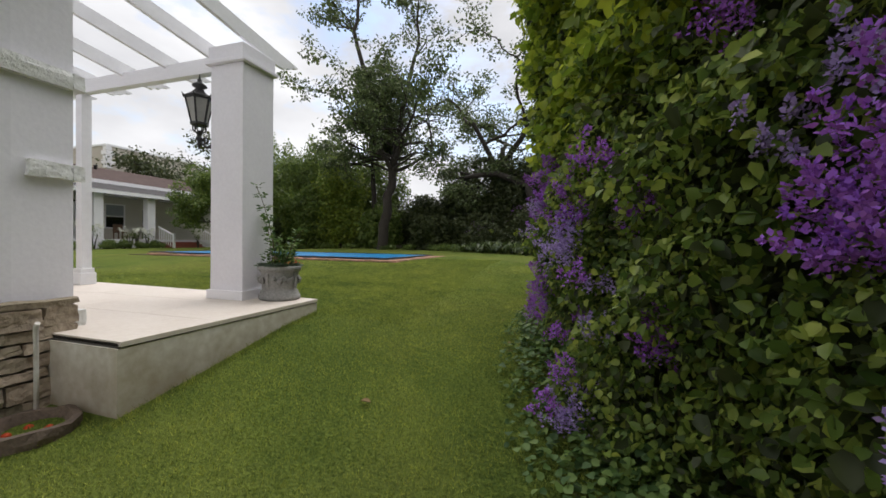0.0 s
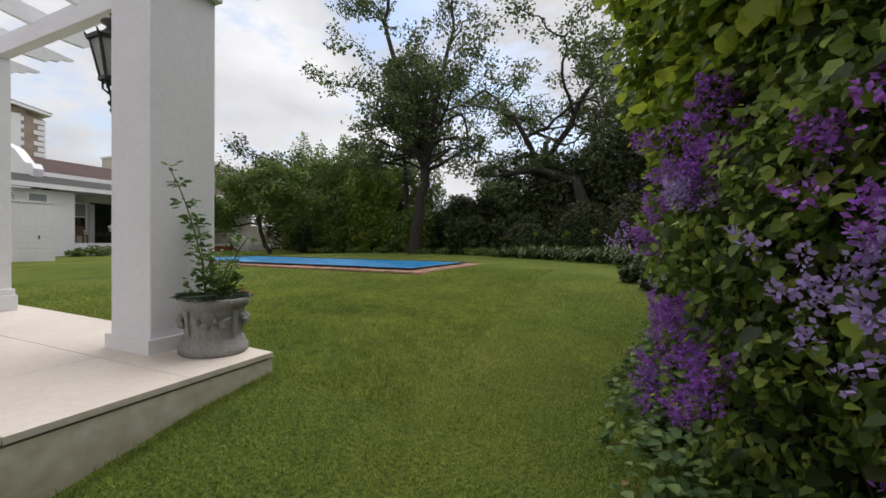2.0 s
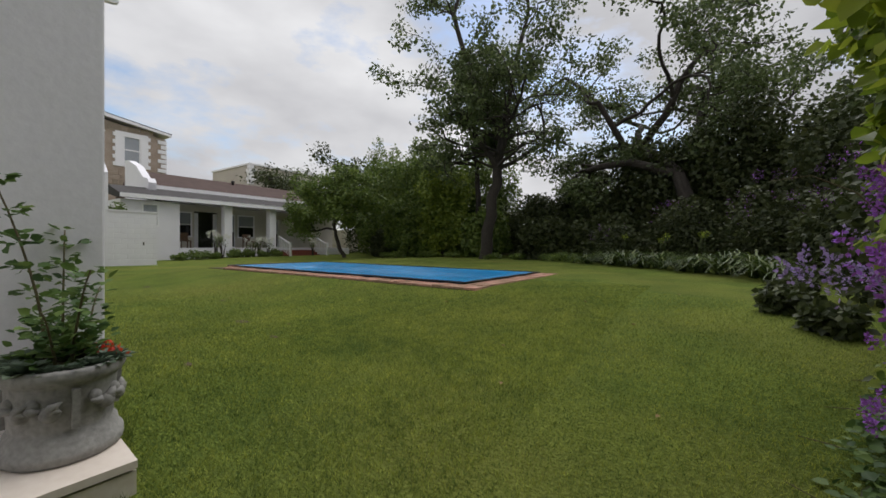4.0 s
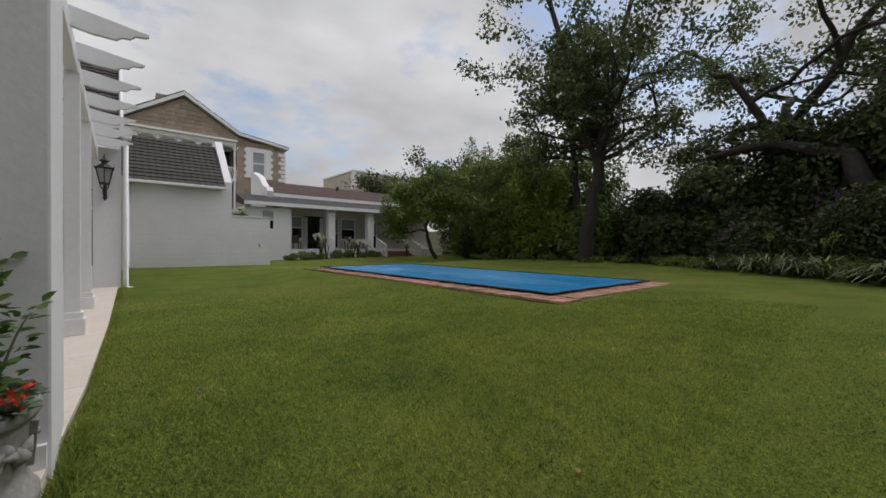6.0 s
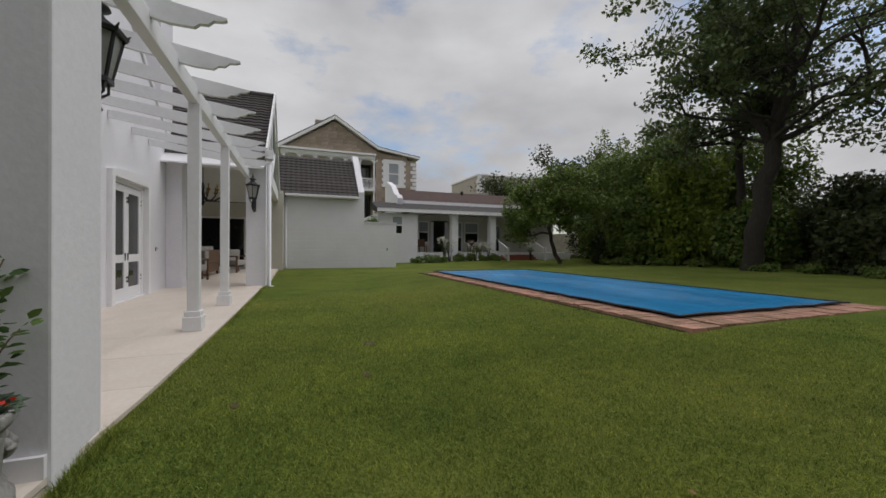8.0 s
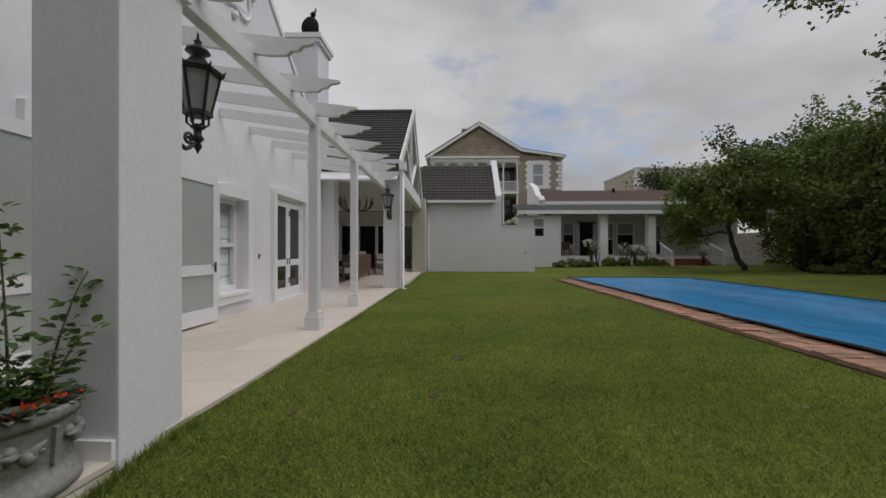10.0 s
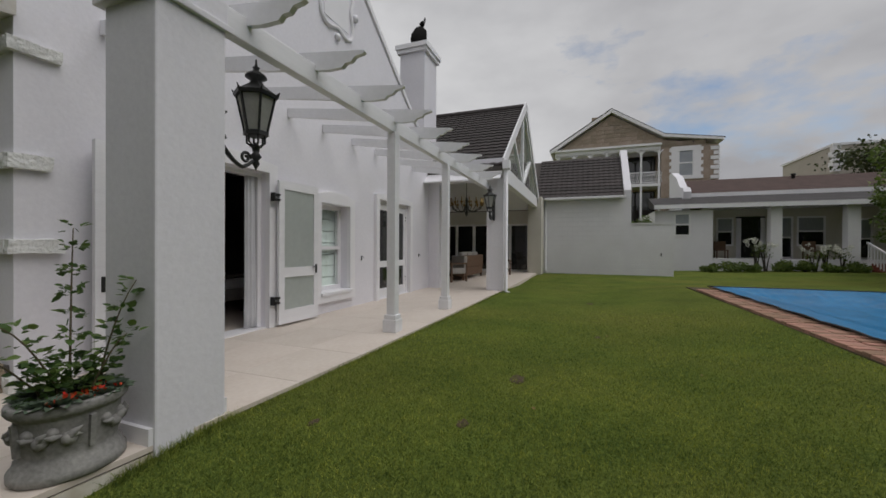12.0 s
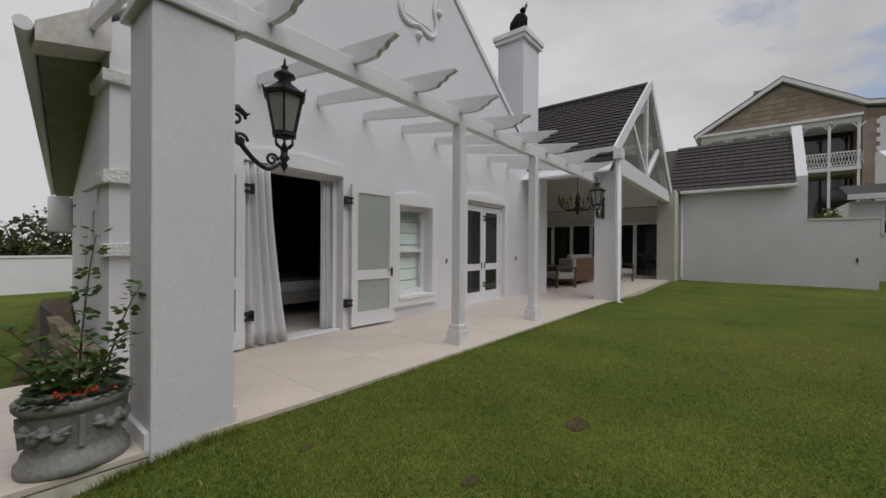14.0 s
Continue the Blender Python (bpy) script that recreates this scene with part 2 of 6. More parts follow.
L_STRAP = leafmat("strap_leaves", (0.105, 0.160, 0.030), (0.036, 0.064, 0.015), 0.6, 0.4)
L_PURPLE = leafmat("purple_flowers", (0.46, 0.17, 0.62), (0.27, 0.085, 0.44), 0.5, 0.6, 0.35)
L_LILAC = leafmat("pale_lilac_flowers", (0.46, 0.35, 0.62), (0.33, 0.22, 0.50), 0.3, 0.6, 0.35)
L_WHITE = leafmat("white_petals", (0.80, 0.80, 0.74), (0.68, 0.68, 0.60), 0.1, 0.6, 0.3)
L_RED = leafmat("orange_red_petals", (0.75, 0.10, 0.03), (0.60, 0.05, 0.02), 0.2)
L_SUCC = leafmat("grey_green_succulent", (0.17, 0.22, 0.15), (0.10, 0.14, 0.10), 0.25, 0.5, 0.1)
L_DRY = leafmat("dry_fallen_leaves", (0.30, 0.20, 0.08), (0.16, 0.10, 0.045), 0.35, 0.8, 0.1)
L_GRASS = leafmat("grass_blades", (0.338, 0.392, 0.070), (0.096, 0.150, 0.030), 0.6, 0.7, 0.4)


def lawn_material():
    m = mat("mown_lawn", (0.194, 0.245, 0.046), 0.95, (0.042, 0.072, 0.017), 1.1, 48, 1.0, 0.04, mixw=0.68, spec=0.05)
    n, l = m.node_tree.nodes, m.node_tree.links
    b = n["Principled BSDF"]
    src = b.inputs["Base Color"].links[0].from_socket
    tc = n.new("ShaderNodeTexCoord")
    # broad dry and lush patches
    p = n.new("ShaderNodeTexNoise")
    p.inputs["Scale"].default_value, p.inputs["Detail"].default_value = 0.45, 5
    l.new(tc.outputs["Object"], p.inputs["Vector"])
    r = n.new("ShaderNodeValToRGB")
    r.color_ramp.elements[0].position, r.color_ramp.elements[1].position = 0.42, 0.66
    r.color_ramp.elements[0].color, r.color_ramp.elements[1].color = (0, 0, 0, 1), (0.55, 0.55, 0.55, 1)
    l.new(p.outputs["Fac"], r.inputs[0])
    mx = n.new("ShaderNodeMixRGB")
    mx.inputs[2].default_value = (0.200, 0.200, 0.050, 1)
    l.new(r.outputs[0], mx.inputs[0])
    l.new(src, mx.inputs[1])
    l.new(mx.outputs[0], b.inputs["Base Color"])
    return m


M_LAWN = lawn_material()
# ---- mesh helpers ----
def smooth(a, b, x):
    t = min(1.0, max(0.0, (x - a) / (b - a)))
    return t * t * (3 - 2 * t)


def box(bm, x0, x1, y0, y1, z0, z1, bevel=0.0):
    x0, x1, y0, y1, z0, z1 = min(x0, x1), max(x0, x1), min(y0, y1), max(y0, y1), min(z0, z1), max(z0, z1)
    v = [bm.verts.new(p) for p in ((x0, y0, z0), (x1, y0, z0), (x1, y1, z0), (x0, y1, z0), (x0, y0, z1), (x1, y0, z1), (x1, y1, z1), (x0, y1, z1))]
    fs = [bm.faces.new([v[i] for i in q]) for q in ((3, 2, 1, 0), (4, 5, 6, 7), (0, 1, 5, 4), (1, 2, 6, 5), (2, 3, 7, 6), (3, 0, 4, 7))]
    if bevel:
        es = list({e for f in fs for e in f.edges})
        bmesh.ops.bevel(bm, geom=es, offset=bevel, segments=2, affect="EDGES", profile=0.6)


def boxes(*args, bevel=0.0):
    bm = bmesh.new()
    for a in args:
        box(bm, *a, bevel=bevel)
    return bm


def prism(bm, pts, axis, a, b):
    """A flat outline (in the two other axes, in order) pushed from a to b along the axis."""
    def put(p, c):
        return {"x": (c, p[0], p[1]), "y": (p[0], c, p[1]), "z": (p[0], p[1], c)}[axis]
    v0, v1 = [bm.verts.new(put(p, a)) for p in pts], [bm.verts.new(put(p, b)) for p in pts]
    bm.faces.new(v0)
    bm.faces.new(v1[::-1])
    n = len(pts)
    for i in range(n):
        bm.faces.new((v0[i], v1[i], v1[(i + 1) % n], v0[(i + 1) % n]))
    bmesh.ops.recalc_face_normals(bm, faces=bm.faces[:])


def beam(bm, a, b, w, h, up=(0, 0, 1)):
    """A squared bar from a to b."""
    a, b = Vector(a), Vector(b)
    d = (b - a).normalized()
    s = d.cross(Vector(up)).normalized() * (w / 2)
    u = s.cross(d).normalized() * (h / 2)
    v = [bm.verts.new(p + q) for p in (a, b) for q in (-s - u, s - u, s + u, -s + u)]
    for q in ((0, 1, 2, 3), (7, 6, 5, 4), (0, 4, 5, 1), (1, 5, 6, 2), (2, 6, 7, 3), (3, 7, 4, 0)):
        bm.faces.new([v[i] for i in q])
    bmesh.ops.recalc_face_normals(bm, faces=bm.faces[:])


def tube(bm, pts, radii, sides=8, cap=True):
    rings = []
    pts = [Vector(p) for p in pts]
    for i, p in enumerate(pts):
        d = (pts[min(i + 1, len(pts) - 1)] - pts[max(i - 1, 0)]).normalized()
        s = d.orthogonal().normalized()
        if rings and abs(s.dot(prev)) < 0.999:
            s = (prev - d * prev.dot(d)).normalized()
        prev = s
        u = d.cross(s)
        r = radii[i] if hasattr(radii, "__len__") else radii
        rings.append([bm.verts.new(p + (s * math.cos(k * 2 * math.pi / sides) + u * math.sin(k * 2 * math.pi / sides)) * r) for k in range(sides)])
    for a, b in zip(rings, rings[1:]):
        for k in range(sides):
            f = bm.faces.new((a[k], a[(k + 1) % sides], b[(k + 1) % sides], b[k]))
            f.smooth = True
    if cap:
        bm.faces.new(rings[0][::-1])
        bm.faces.new(rings[-1])


def lathe(bm, prof, centre=(0, 0, 0), sides=24, sx=1.0, sy=1.0, faceted=False, turn=0.0):
    rings = []
    for r, z in prof:
        rings.append([bm.verts.new((centre[0] + sx * r * math.cos(turn + k * 2 * math.pi / sides), centre[1] + sy * r * math.sin(turn + k * 2 * math.pi / sides), centre[2] + z)) for k in range(sides)])
    for a, b in zip(rings, rings[1:]):
        for k in range(sides):
            f = bm.faces.new((a[k], a[(k + 1) % sides], b[(k + 1) % sides], b[k]))
            f.smooth = not faceted
    bm.faces.new(rings[0][::-1])
    bm.faces.new(rings[-1])


def rough(bm, amount, freq=4.0, seed=0.0):
    for v in bm.verts:
        v.co += noise.noise_vector(v.co * freq + Vector((seed, seed * 0.7, 0))) * amount


def finish(name, bm, material):
    me = bpy.data.meshes.new(name)
    bm.to_mesh(me)
    bm.free()
    me.materials.append(material)
    return me


def place_of(ob):
    p = Vector(ob.location)
    while ob.parent:
        ob = ob.parent
        p += Vector(ob.location)
    return p


def part(name, bm, material, parent, label=""):
    """One mesh, given in world coordinates, under a thing or a part."""
    bmesh.ops.translate(bm, verts=bm.verts[:], vec=-place_of(parent))
    ob = new(name, finish(name, bm, material))
    ob.parent = parent
    return tagged(ob, label)


def mesh_part(name, me, material, parent, label=""):
    me.materials.append(material)
    ob = new(name, me)
    ob.parent = parent
    return tagged(ob, label)


def thing(name, at, label, category, group=""):
    ob = new(name)
    ob.location, ob.empty_display_size = at, 0.1
    return tagged(ob, label, category, group)


def setting(name, bm, material, label="", category=""):
    return tagged(new(name, finish(name, bm, material)), label, category, "", "structure")


def leaf_mesh(name, P, D, N, L, W, fold=0.25, shape=6):
    """Leaves from places, directions, face normals, lengths and half-widths (arrays)."""
    n = len(P)
    D = D / np.linalg.norm(D, axis=1, keepdims=True)
    S = np.cross(D, N)
    S /= np.linalg.norm(S, axis=1, keepdims=True) + 1e-9
    U = np.cross(S, D)
    L, W = np.asarray(L).reshape(-1, 1), np.asarray(W).reshape(-1, 1)
    if shape == 6:
        V = np.stack([P, P + D * L * 0.3 + S * W + U * W * fold, P + D * L * 0.7 + S * W * 0.75 + U * W * fold * 0.6, P + D * L - U * L * 0.08, P + D * L * 0.7 - S * W * 0.75 + U * W * fold * 0.6, P + D * L * 0.3 - S * W + U * W * fold], 1)
        quads = np.array([[0, 1, 2, 3], [0, 3, 4, 5]])
    else:
        V = np.stack([P, P + D * L * 0.5 + S * W, P + D * L, P + D * L * 0.5 - S * W], 1)
        quads = np.array([[0, 1, 2, 3]])
    k, q = V.shape[1], len(quads)
    F = (np.arange(n)[:, None, None] * k + quads[None]).reshape(-1)
    me = bpy.data.meshes.new(name)
    me.vertices.add(n * k)
    me.vertices.foreach_set("co", V.astype(np.float32).reshape(-1))
    me.loops.add(len(F))
    me.loops.foreach_set("vertex_index", F.astype(np.int32))
    me.polygons.add(n * q)
    me.polygons.foreach_set("loop_start", np.arange(n * q, dtype=np.int32) * 4)
    me.update(calc_edges=True)
    return me


def rng_dirs(rng, n):
    d = rng.normal(size=(n, 3))
    return d / np.linalg.norm(d, axis=1, keepdims=True)


def scatter_leaves(name, C, R, per, size, rng, flat=0.8, droop=0.2, slim=0.32, shape=4, out=0.5):
    """Clumps: around every centre in C (radius R each) a handful of leaves, facing outward and up."""
    C = np.repeat(C, per, 0)
    R = np.repeat(R, per)
    d = rng_dirs(rng, len(C))
    P = C + d * (R * rng.uniform(0.35, 1.0, len(C)) ** 0.6)[:, None] * np.array([1, 1, flat])
    N = d * out + rng_dirs(rng, len(C)) * 0.6 + np.array([0, 0, 0.6])
    D = rng_dirs(rng, len(C)) * 0.8 + d * 0.6 - np.array([0, 0, droop])
    L = size * rng.uniform(0.6, 1.25, len(C))
    return leaf_mesh(name, P, D, N, L, L * slim, 0.25, shape)
# ---- ground ----
POOL = (-13.4, -5.2, 9.66, 12.85)  # x0 x1 y0 y1 of the covered water
PROFILE = ((-60, -1.6), (-20, -1.2), (-4, -0.92), (0, -0.74), (2.24, -0.50), (3.1, -0.345), (3.75, -0.215), (4.3, -0.145), (5.5, -0.10), (7.0, -0.05), (8.5, 0.09), (9.2, 0.165), (10, 0.185), (30, 0.25), (200, 0.4))


def ground_z(x, y):
    z = np.interp(y, [p[0] for p in PROFILE], [p[1] for p in PROFILE])
    z -= 0.12 * smooth(-3.2, -1.5, x) * smooth(1.5, 3.5, y) * (1 - smooth(5, 8, y))
    z += 0.105 * smooth(-3.5, -4.5, x) * smooth(3.6, 4.2, y) * (1 - smooth(4.8, 7.0, y)) * (1 - smooth(-13.0, -16.0, x))
    w = smooth(-13.5, -19, x)
    target = -0.06 if y < 11 else -0.06 + 0.14 * smooth(11, 18, y)
    if y > 4.7:
        z = z * (1 - w) + target * w
    z += 0.012 * noise.noise((x * 0.5, y * 0.5, 0))
    if POOL[0] + 0.1 < x < POOL[1] - 0.1 and POOL[2] + 0.1 < y < POOL[3] - 0.1:
        z -= 0.6
    return float(z)


def steps(lo, hi, fine_lo, fine_hi, fine, coarse_n):
    mid = np.arange(fine_lo, fine_hi + 1e-6, fine)
    a = fine_lo - np.geomspace(fine, fine_lo - lo, coarse_n)[::-1]
    b = fine_hi + np.geomspace(fine, hi - fine_hi, coarse_n)
    return np.concatenate([a, mid, b])


gx, gy = steps(-1500, 1500, -24, 3, 0.25, 22), steps(-1500, 1500, -4, 24, 0.25, 22)
gv = [(x, y, ground_z(x, y)) for y in gy for x in gx]
nx = len(gx)
gf = [(j * nx + i, j * nx + i + 1, (j + 1) * nx + i + 1, (j + 1) * nx + i) for j in range(len(gy) - 1) for i in range(nx - 1)]
gm = bpy.data.meshes.new("lawn")
gm.from_pydata(gv, [], gf)
gm.polygons.foreach_set("use_smooth", [True] * len(gf))
gm.materials.append(M_LAWN)
tagged(new("lawn_ground", gm), "mown green lawn with dry patches, rising gently to the pool", "lawn", "", "structure")

# ---- terrace ----
N_EDGE = ((-12.6, 4.625), (-7.7, 4.54), (-5.0, 4.455), (-3.44, 4.355))


def north_edge(x):
    """y of the terrace's north edge, which is not quite straight."""
    return float(np.interp(x, [p[0] for p in N_EDGE], [p[1] for p in N_EDGE]))


def terrace_slab(east, south, inset, z0, z1):
    bm = bmesh.new()
    prism(bm, [(-12.6, south), (east, south)] + [(min(x, east), y - inset) for x, y in reversed(N_EDGE)], "z", z0, z1)
    return bm


setting("terrace_base", terrace_slab(-3.44, 2.3, 0.0, -0.9, -0.045), M_RIM, "rendered terrace plinth with stained plaster face", "terrace")
setting("terrace_gap", terrace_slab(-3.455, 2.315, 0.015, -0.045, -0.034), M_JOINT, "dark joint under the terrace paving", "joint")
terrace = setting("terrace_floor", terrace_slab(-3.46, 2.32, 0.02, -0.034, -0.012), M_JOINT, "pale stone slabs of the terrace floor", "terrace")

# ---- main house: north gable with two french doors and a sash window ----
FY, FT = 2.52, 0.34           # facade plane and wall thickness
FX0, FX1 = -13.3, -4.27       # west and east ends
APEX = (-8.76, 6.52)
D1 = (-6.80, -5.43, 2.18)     # open door: x0 x1 head
WN = (-8.76, -7.93, 0.36, 1.90)
D2 = (-11.40, -9.86, 2.18)


def eave_z(x):
    return 3.22 + 0.70 * (-4.21 - x) if x > APEX[0] else 3.22 + 0.70 * (x + 13.3)


bm = bmesh.new()
YB = FY - FT
for x0, x1, z0, z1 in ((D1[1], FX1, -0.6, 2.6), (WN[1], D1[0], -0.6, 2.6), (D1[0], D1[1], D1[2], 2.6), (WN[0], WN[1], -0.6, WN[2]), (WN[0], WN[1], WN[3], 2.6), (D2[1], WN[0], -0.6, 2.6), (D2[0], D2[1], D2[2], 2.6), (FX0, D2[0], -0.6, 2.6), (D1[0], D1[1], -0.6, -0.001), (D2[0], D2[1], -0.6, -0.001)):
    box(bm, x0, x1, YB, FY, z0, z1)
prism(bm, [(FX0, 2.6), (FX1, 2.6), (FX1, 3.22), APEX, (FX0, 3.22)], "y", YB, FY)
wall_n = setting("wall_north", bm, M_PLASTER, "white plastered gable wall of the house", "wall")
# raised coping along the gable slopes
bm = bmesh.new()
prism(bm, [(-4.15, 3.24), (APEX[0], 6.58), (-13.36, 3.24), (-13.36, 3.36), (APEX[0], 6.72), (-4.15, 3.36)], "y", YB - 0.02, FY + 0.03)
setting("trim_gable_coping", bm, M_TRIM, "white coping along the gable edge", "coping")


def surround(name, x0, x1, z0, z1, w, rise, sill, label):
    """A raised plaster band round an opening, with a shallow pointed head."""
    bm = bmesh.new()
    y0, y1 = FY, FY + 0.075
    box(bm, x0 - w, x0, y0, y1, z0, z1)
    box(bm, x1, x1 + w, y0, y1, z0, z1)
    m = (x0 + x1) / 2
    prism(bm, [(x0 - w, z1), (x1 + w, z1), (x1 + w, z1 + w * 0.8), (m + 0.2, z1 + w * 0.8 + rise), (m - 0.2, z1 + w * 0.8 + rise), (x0 - w, z1 + w * 0.8)], "y", y0, y1)
    if sill:
        box(bm, x0 - w, x1 + w, y0, y1 + 0.01, z0 - sill, z0)
    return setting(name, bm, M_TRIM, label, "surround")


surround("trim_door_surround_1", D1[0], D1[1], 0.0, D1[2], 0.15, 0.07, 0, "white raised plaster surround of the open door")
surround("trim_door_surround_2", D2[0], D2[1], 0.0, D2[2], 0.12, 0.07, 0, "white raised plaster surround of the closed door")
surround("trim_window_surround", WN[0], WN[1], WN[2], WN[3], 0.16, 0.08, 0.16, "white raised plaster surround of the sash window")
# quatrefoil moulding in the gable
bm = bmesh.new()
cx, cz = -8.42, 5.55
ring = []
for k in range(64):
    a = k * 2 * math.pi / 64
    r = 0.50 + 0.09 * math.cos(4 * a + math.pi)
    ring.append((cx + r * math.cos(a), FY + 0.02, cz + r * 1.15 * math.sin(a)))
tube(bm, ring + ring[:2], 0.035, 6, False)
box(bm, cx - 0.36, cx + 0.36, FY, FY + 0.012, cz - 0.40, cz + 0.40)
for a in (0, 90, 180, 270):
    lathe(bm, [(0.0, -0.07), (0.05, -0.05), (0.07, 0), (0.05, 0.05), (0.0, 0.07)], (cx + 0.56 * math.cos(radians(a)), FY + 0.02, cz + 0.64 * math.sin(radians(a))), 10)
setting("trim_gable_ornament", bm, M_TRIM, "white moulded quatrefoil ornament in the gable", "ornament")

# east wall with deep windows, eave and rough stone base
EW = -4.27
def lean_east(bm):
    """The side wall runs a little off square."""
    for v in bm.verts:
        v.co.x += 0.112 * (v.co.y - 2.18)
    return bm


E_OPEN = ((0.75, 1.15, 0.7, 1.6), (-1.2, -0.8, 0.1, 1.4), (-3.4, -3.0, 1.3, 1.7))
bm = bmesh.new()
ys = [YB]
for y0, y1, z0, z1 in E_OPEN:
    box(bm, EW - 0.3, EW, y1, ys[-1], -1.2, 3.05)
    box(bm, EW - 0.3, EW, y0, y1, -1.2, z0)
    box(bm, EW - 0.3, EW, y0, y1, z1, 3.05)
    ys.append(y0)
box(bm, EW - 0.3, EW, -12.0, ys[-1], -1.4, 3.05)
setting("wall_east", lean_east(bm), M_PLASTER, "white plastered side wall with deep small windows", "wall")
for i, (y0, y1, z0, z1) in enumerate(E_OPEN):
    w = tagged(new("window_%d" % (i + 2)), "small deep-set dark window in a white wall", "window", "side windows", "structure")
    part("window_frame", lean_east(boxes((EW - 0.24, EW - 0.19, y0, y0 + 0.05, z0, z1), (EW - 0.24, EW - 0.19, y1 - 0.05, y1, z0, z1), (EW - 0.24, EW - 0.19, y0 + 0.05, y1 - 0.05, z0, z0 + 0.05), (EW - 0.24, EW - 0.19, y0 + 0.05, y1 - 0.05, z1 - 0.05, z1))), M_TRIM, w)
    part("pane", lean_east(boxes((EW - 0.22, EW - 0.21, y0 + 0.05, y1 - 0.05, z0 + 0.05, z1 - 0.05))), M_DARKGLASS, w)
bm = bmesh.new()
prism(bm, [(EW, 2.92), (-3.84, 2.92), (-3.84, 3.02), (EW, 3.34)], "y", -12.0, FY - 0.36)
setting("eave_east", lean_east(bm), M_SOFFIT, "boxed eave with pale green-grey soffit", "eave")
bm = bmesh.new()
prism(bm, [(EW - 0.01, 2.96), (-3.80, 2.86), (-3.80, 3.02), (EW - 0.01, 3.40)], "y", FY - 0.35, FY + 0.02)
setting("trim_eave_end", bm, M_WEATHER, "weathered white eave return at the gable foot", "eave")
bm = bmesh.new()
tube(bm, [(-3.77, FY, 2.98), (-3.77, -12, 2.98)], 0.06, 10)
setting("gutter_east", lean_east(bm), M_TRIM, "white gutter along the eave", "gutter")
# roofs of the main house (slabs behind the gable)
bm = bmesh.new()
prism(bm, [(-3.80, 3.04), (APEX[0], 6.60), (-13.6, 3.18), (-13.6, 3.06), (APEX[0], 6.46), (-3.80, 2.95)], "y", -12.0, YB - 0.02)
setting("roof_main", lean_east(bm), M_TILE, "dark tiled roof behind the gable", "roof")
# rooms behind the doors, their dimness put into the wall and ceiling colour
setting("wall_bedroom", boxes((-9.25, -5.12, -2.6, -2.5, 0, 2.75), (-9.35, -9.25, -2.6, YB, 0, 2.75)), M_ROOM, "bedroom walls coloured dark for the dimness of the room", "wall")
setting("ceiling_bedroom", boxes((-13.3, -5.12, -2.6, YB, 2.75, 2.85)), M_ROOM, "bedroom ceiling coloured dark for the dimness of the room", "ceiling")
setting("floor_bedroom", boxes((-13.3, -5.12, -2.6, YB, -0.06, -0.002), (-5.12, -4.9, -1.0, YB, -0.06, -0.002), (-4.9, -4.65, 1.0, YB, -0.06, -0.002)), M_PAVE, "pale stone floor inside the house", "floor")
setting("wall_study", boxes((-13.3, -9.35, -2.6, -2.5, 0, 2.75), (-13.3, -13.1, -2.5, YB, 0, 2.75)), M_ROOM, "room walls coloured dark for the dimness inside", "wall")
setting("wall_south_back", boxes((-21.0, -6.0, -12.2, -12.0, -1.4, 3.3)), M_PLASTER, "plain white back wall of the house", "wall")

# chimney
bm = boxes((-13.35, -12.45, 1.75, 2.50, 2.6, 6.62))
ch = tagged(new("chimney"), "white plastered chimney with a stepped cap", "chimney", "", "structure")
part("stack", bm, M_PLASTER, ch)
part("cap", boxes((-13.42, -12.38, 1.68, 2.57, 6.62, 6.72), (-13.46, -12.34, 1.64, 2.61, 6.725, 6.85)), M_TRIM, ch)

# ---- pavilion ----
PX, PN = -12.75, 4.68          # east face, north face
RX, RZ, EZ = -16.55, 6.20, 3.42
PW = -20.95                   # west wall
SL = (RZ - EZ) / (RX - PX)


def slope_z(x):
    return RZ - abs(x - RX) * (RZ - EZ) / (PX - RX)


setting("wall_pavilion_east", boxes((PX - 0.45, PX, FY + 0.001, FY + 0.33, -0.3, 3.0), (PX - 0.45, PX, FY + 0.001, 4.22, 3.0, 3.55), (PX - 0.6, PX, 4.22, PN, -0.3, 3.55), bevel=0.012), M_PLASTER, "white plastered piers and lintel of the covered patio", "wall")
bm = boxes((-21.5, -20.35, 4.25, 4.85, -0.3, 3.45), (PW - 0.35, PW, 4.20, 4.25, -0.3, 3.45), (PW - 0.35, PW, -3.0, 4.2, 2.28, 4.2), (PW - 0.35, PW, -3.0, -1.2, -0.3, 2.28))
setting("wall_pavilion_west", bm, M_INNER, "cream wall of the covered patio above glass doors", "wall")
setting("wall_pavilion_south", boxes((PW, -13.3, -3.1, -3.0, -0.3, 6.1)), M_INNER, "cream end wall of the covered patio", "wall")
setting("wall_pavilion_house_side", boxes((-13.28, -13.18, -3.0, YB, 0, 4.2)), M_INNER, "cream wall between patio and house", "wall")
patio = setting("floor_pavilion", boxes((PW - 0.3, -12.602, -3.0, PN - 0.02, -0.3, -0.004)), M_PAVE, "pale stone patio floor", "floor")
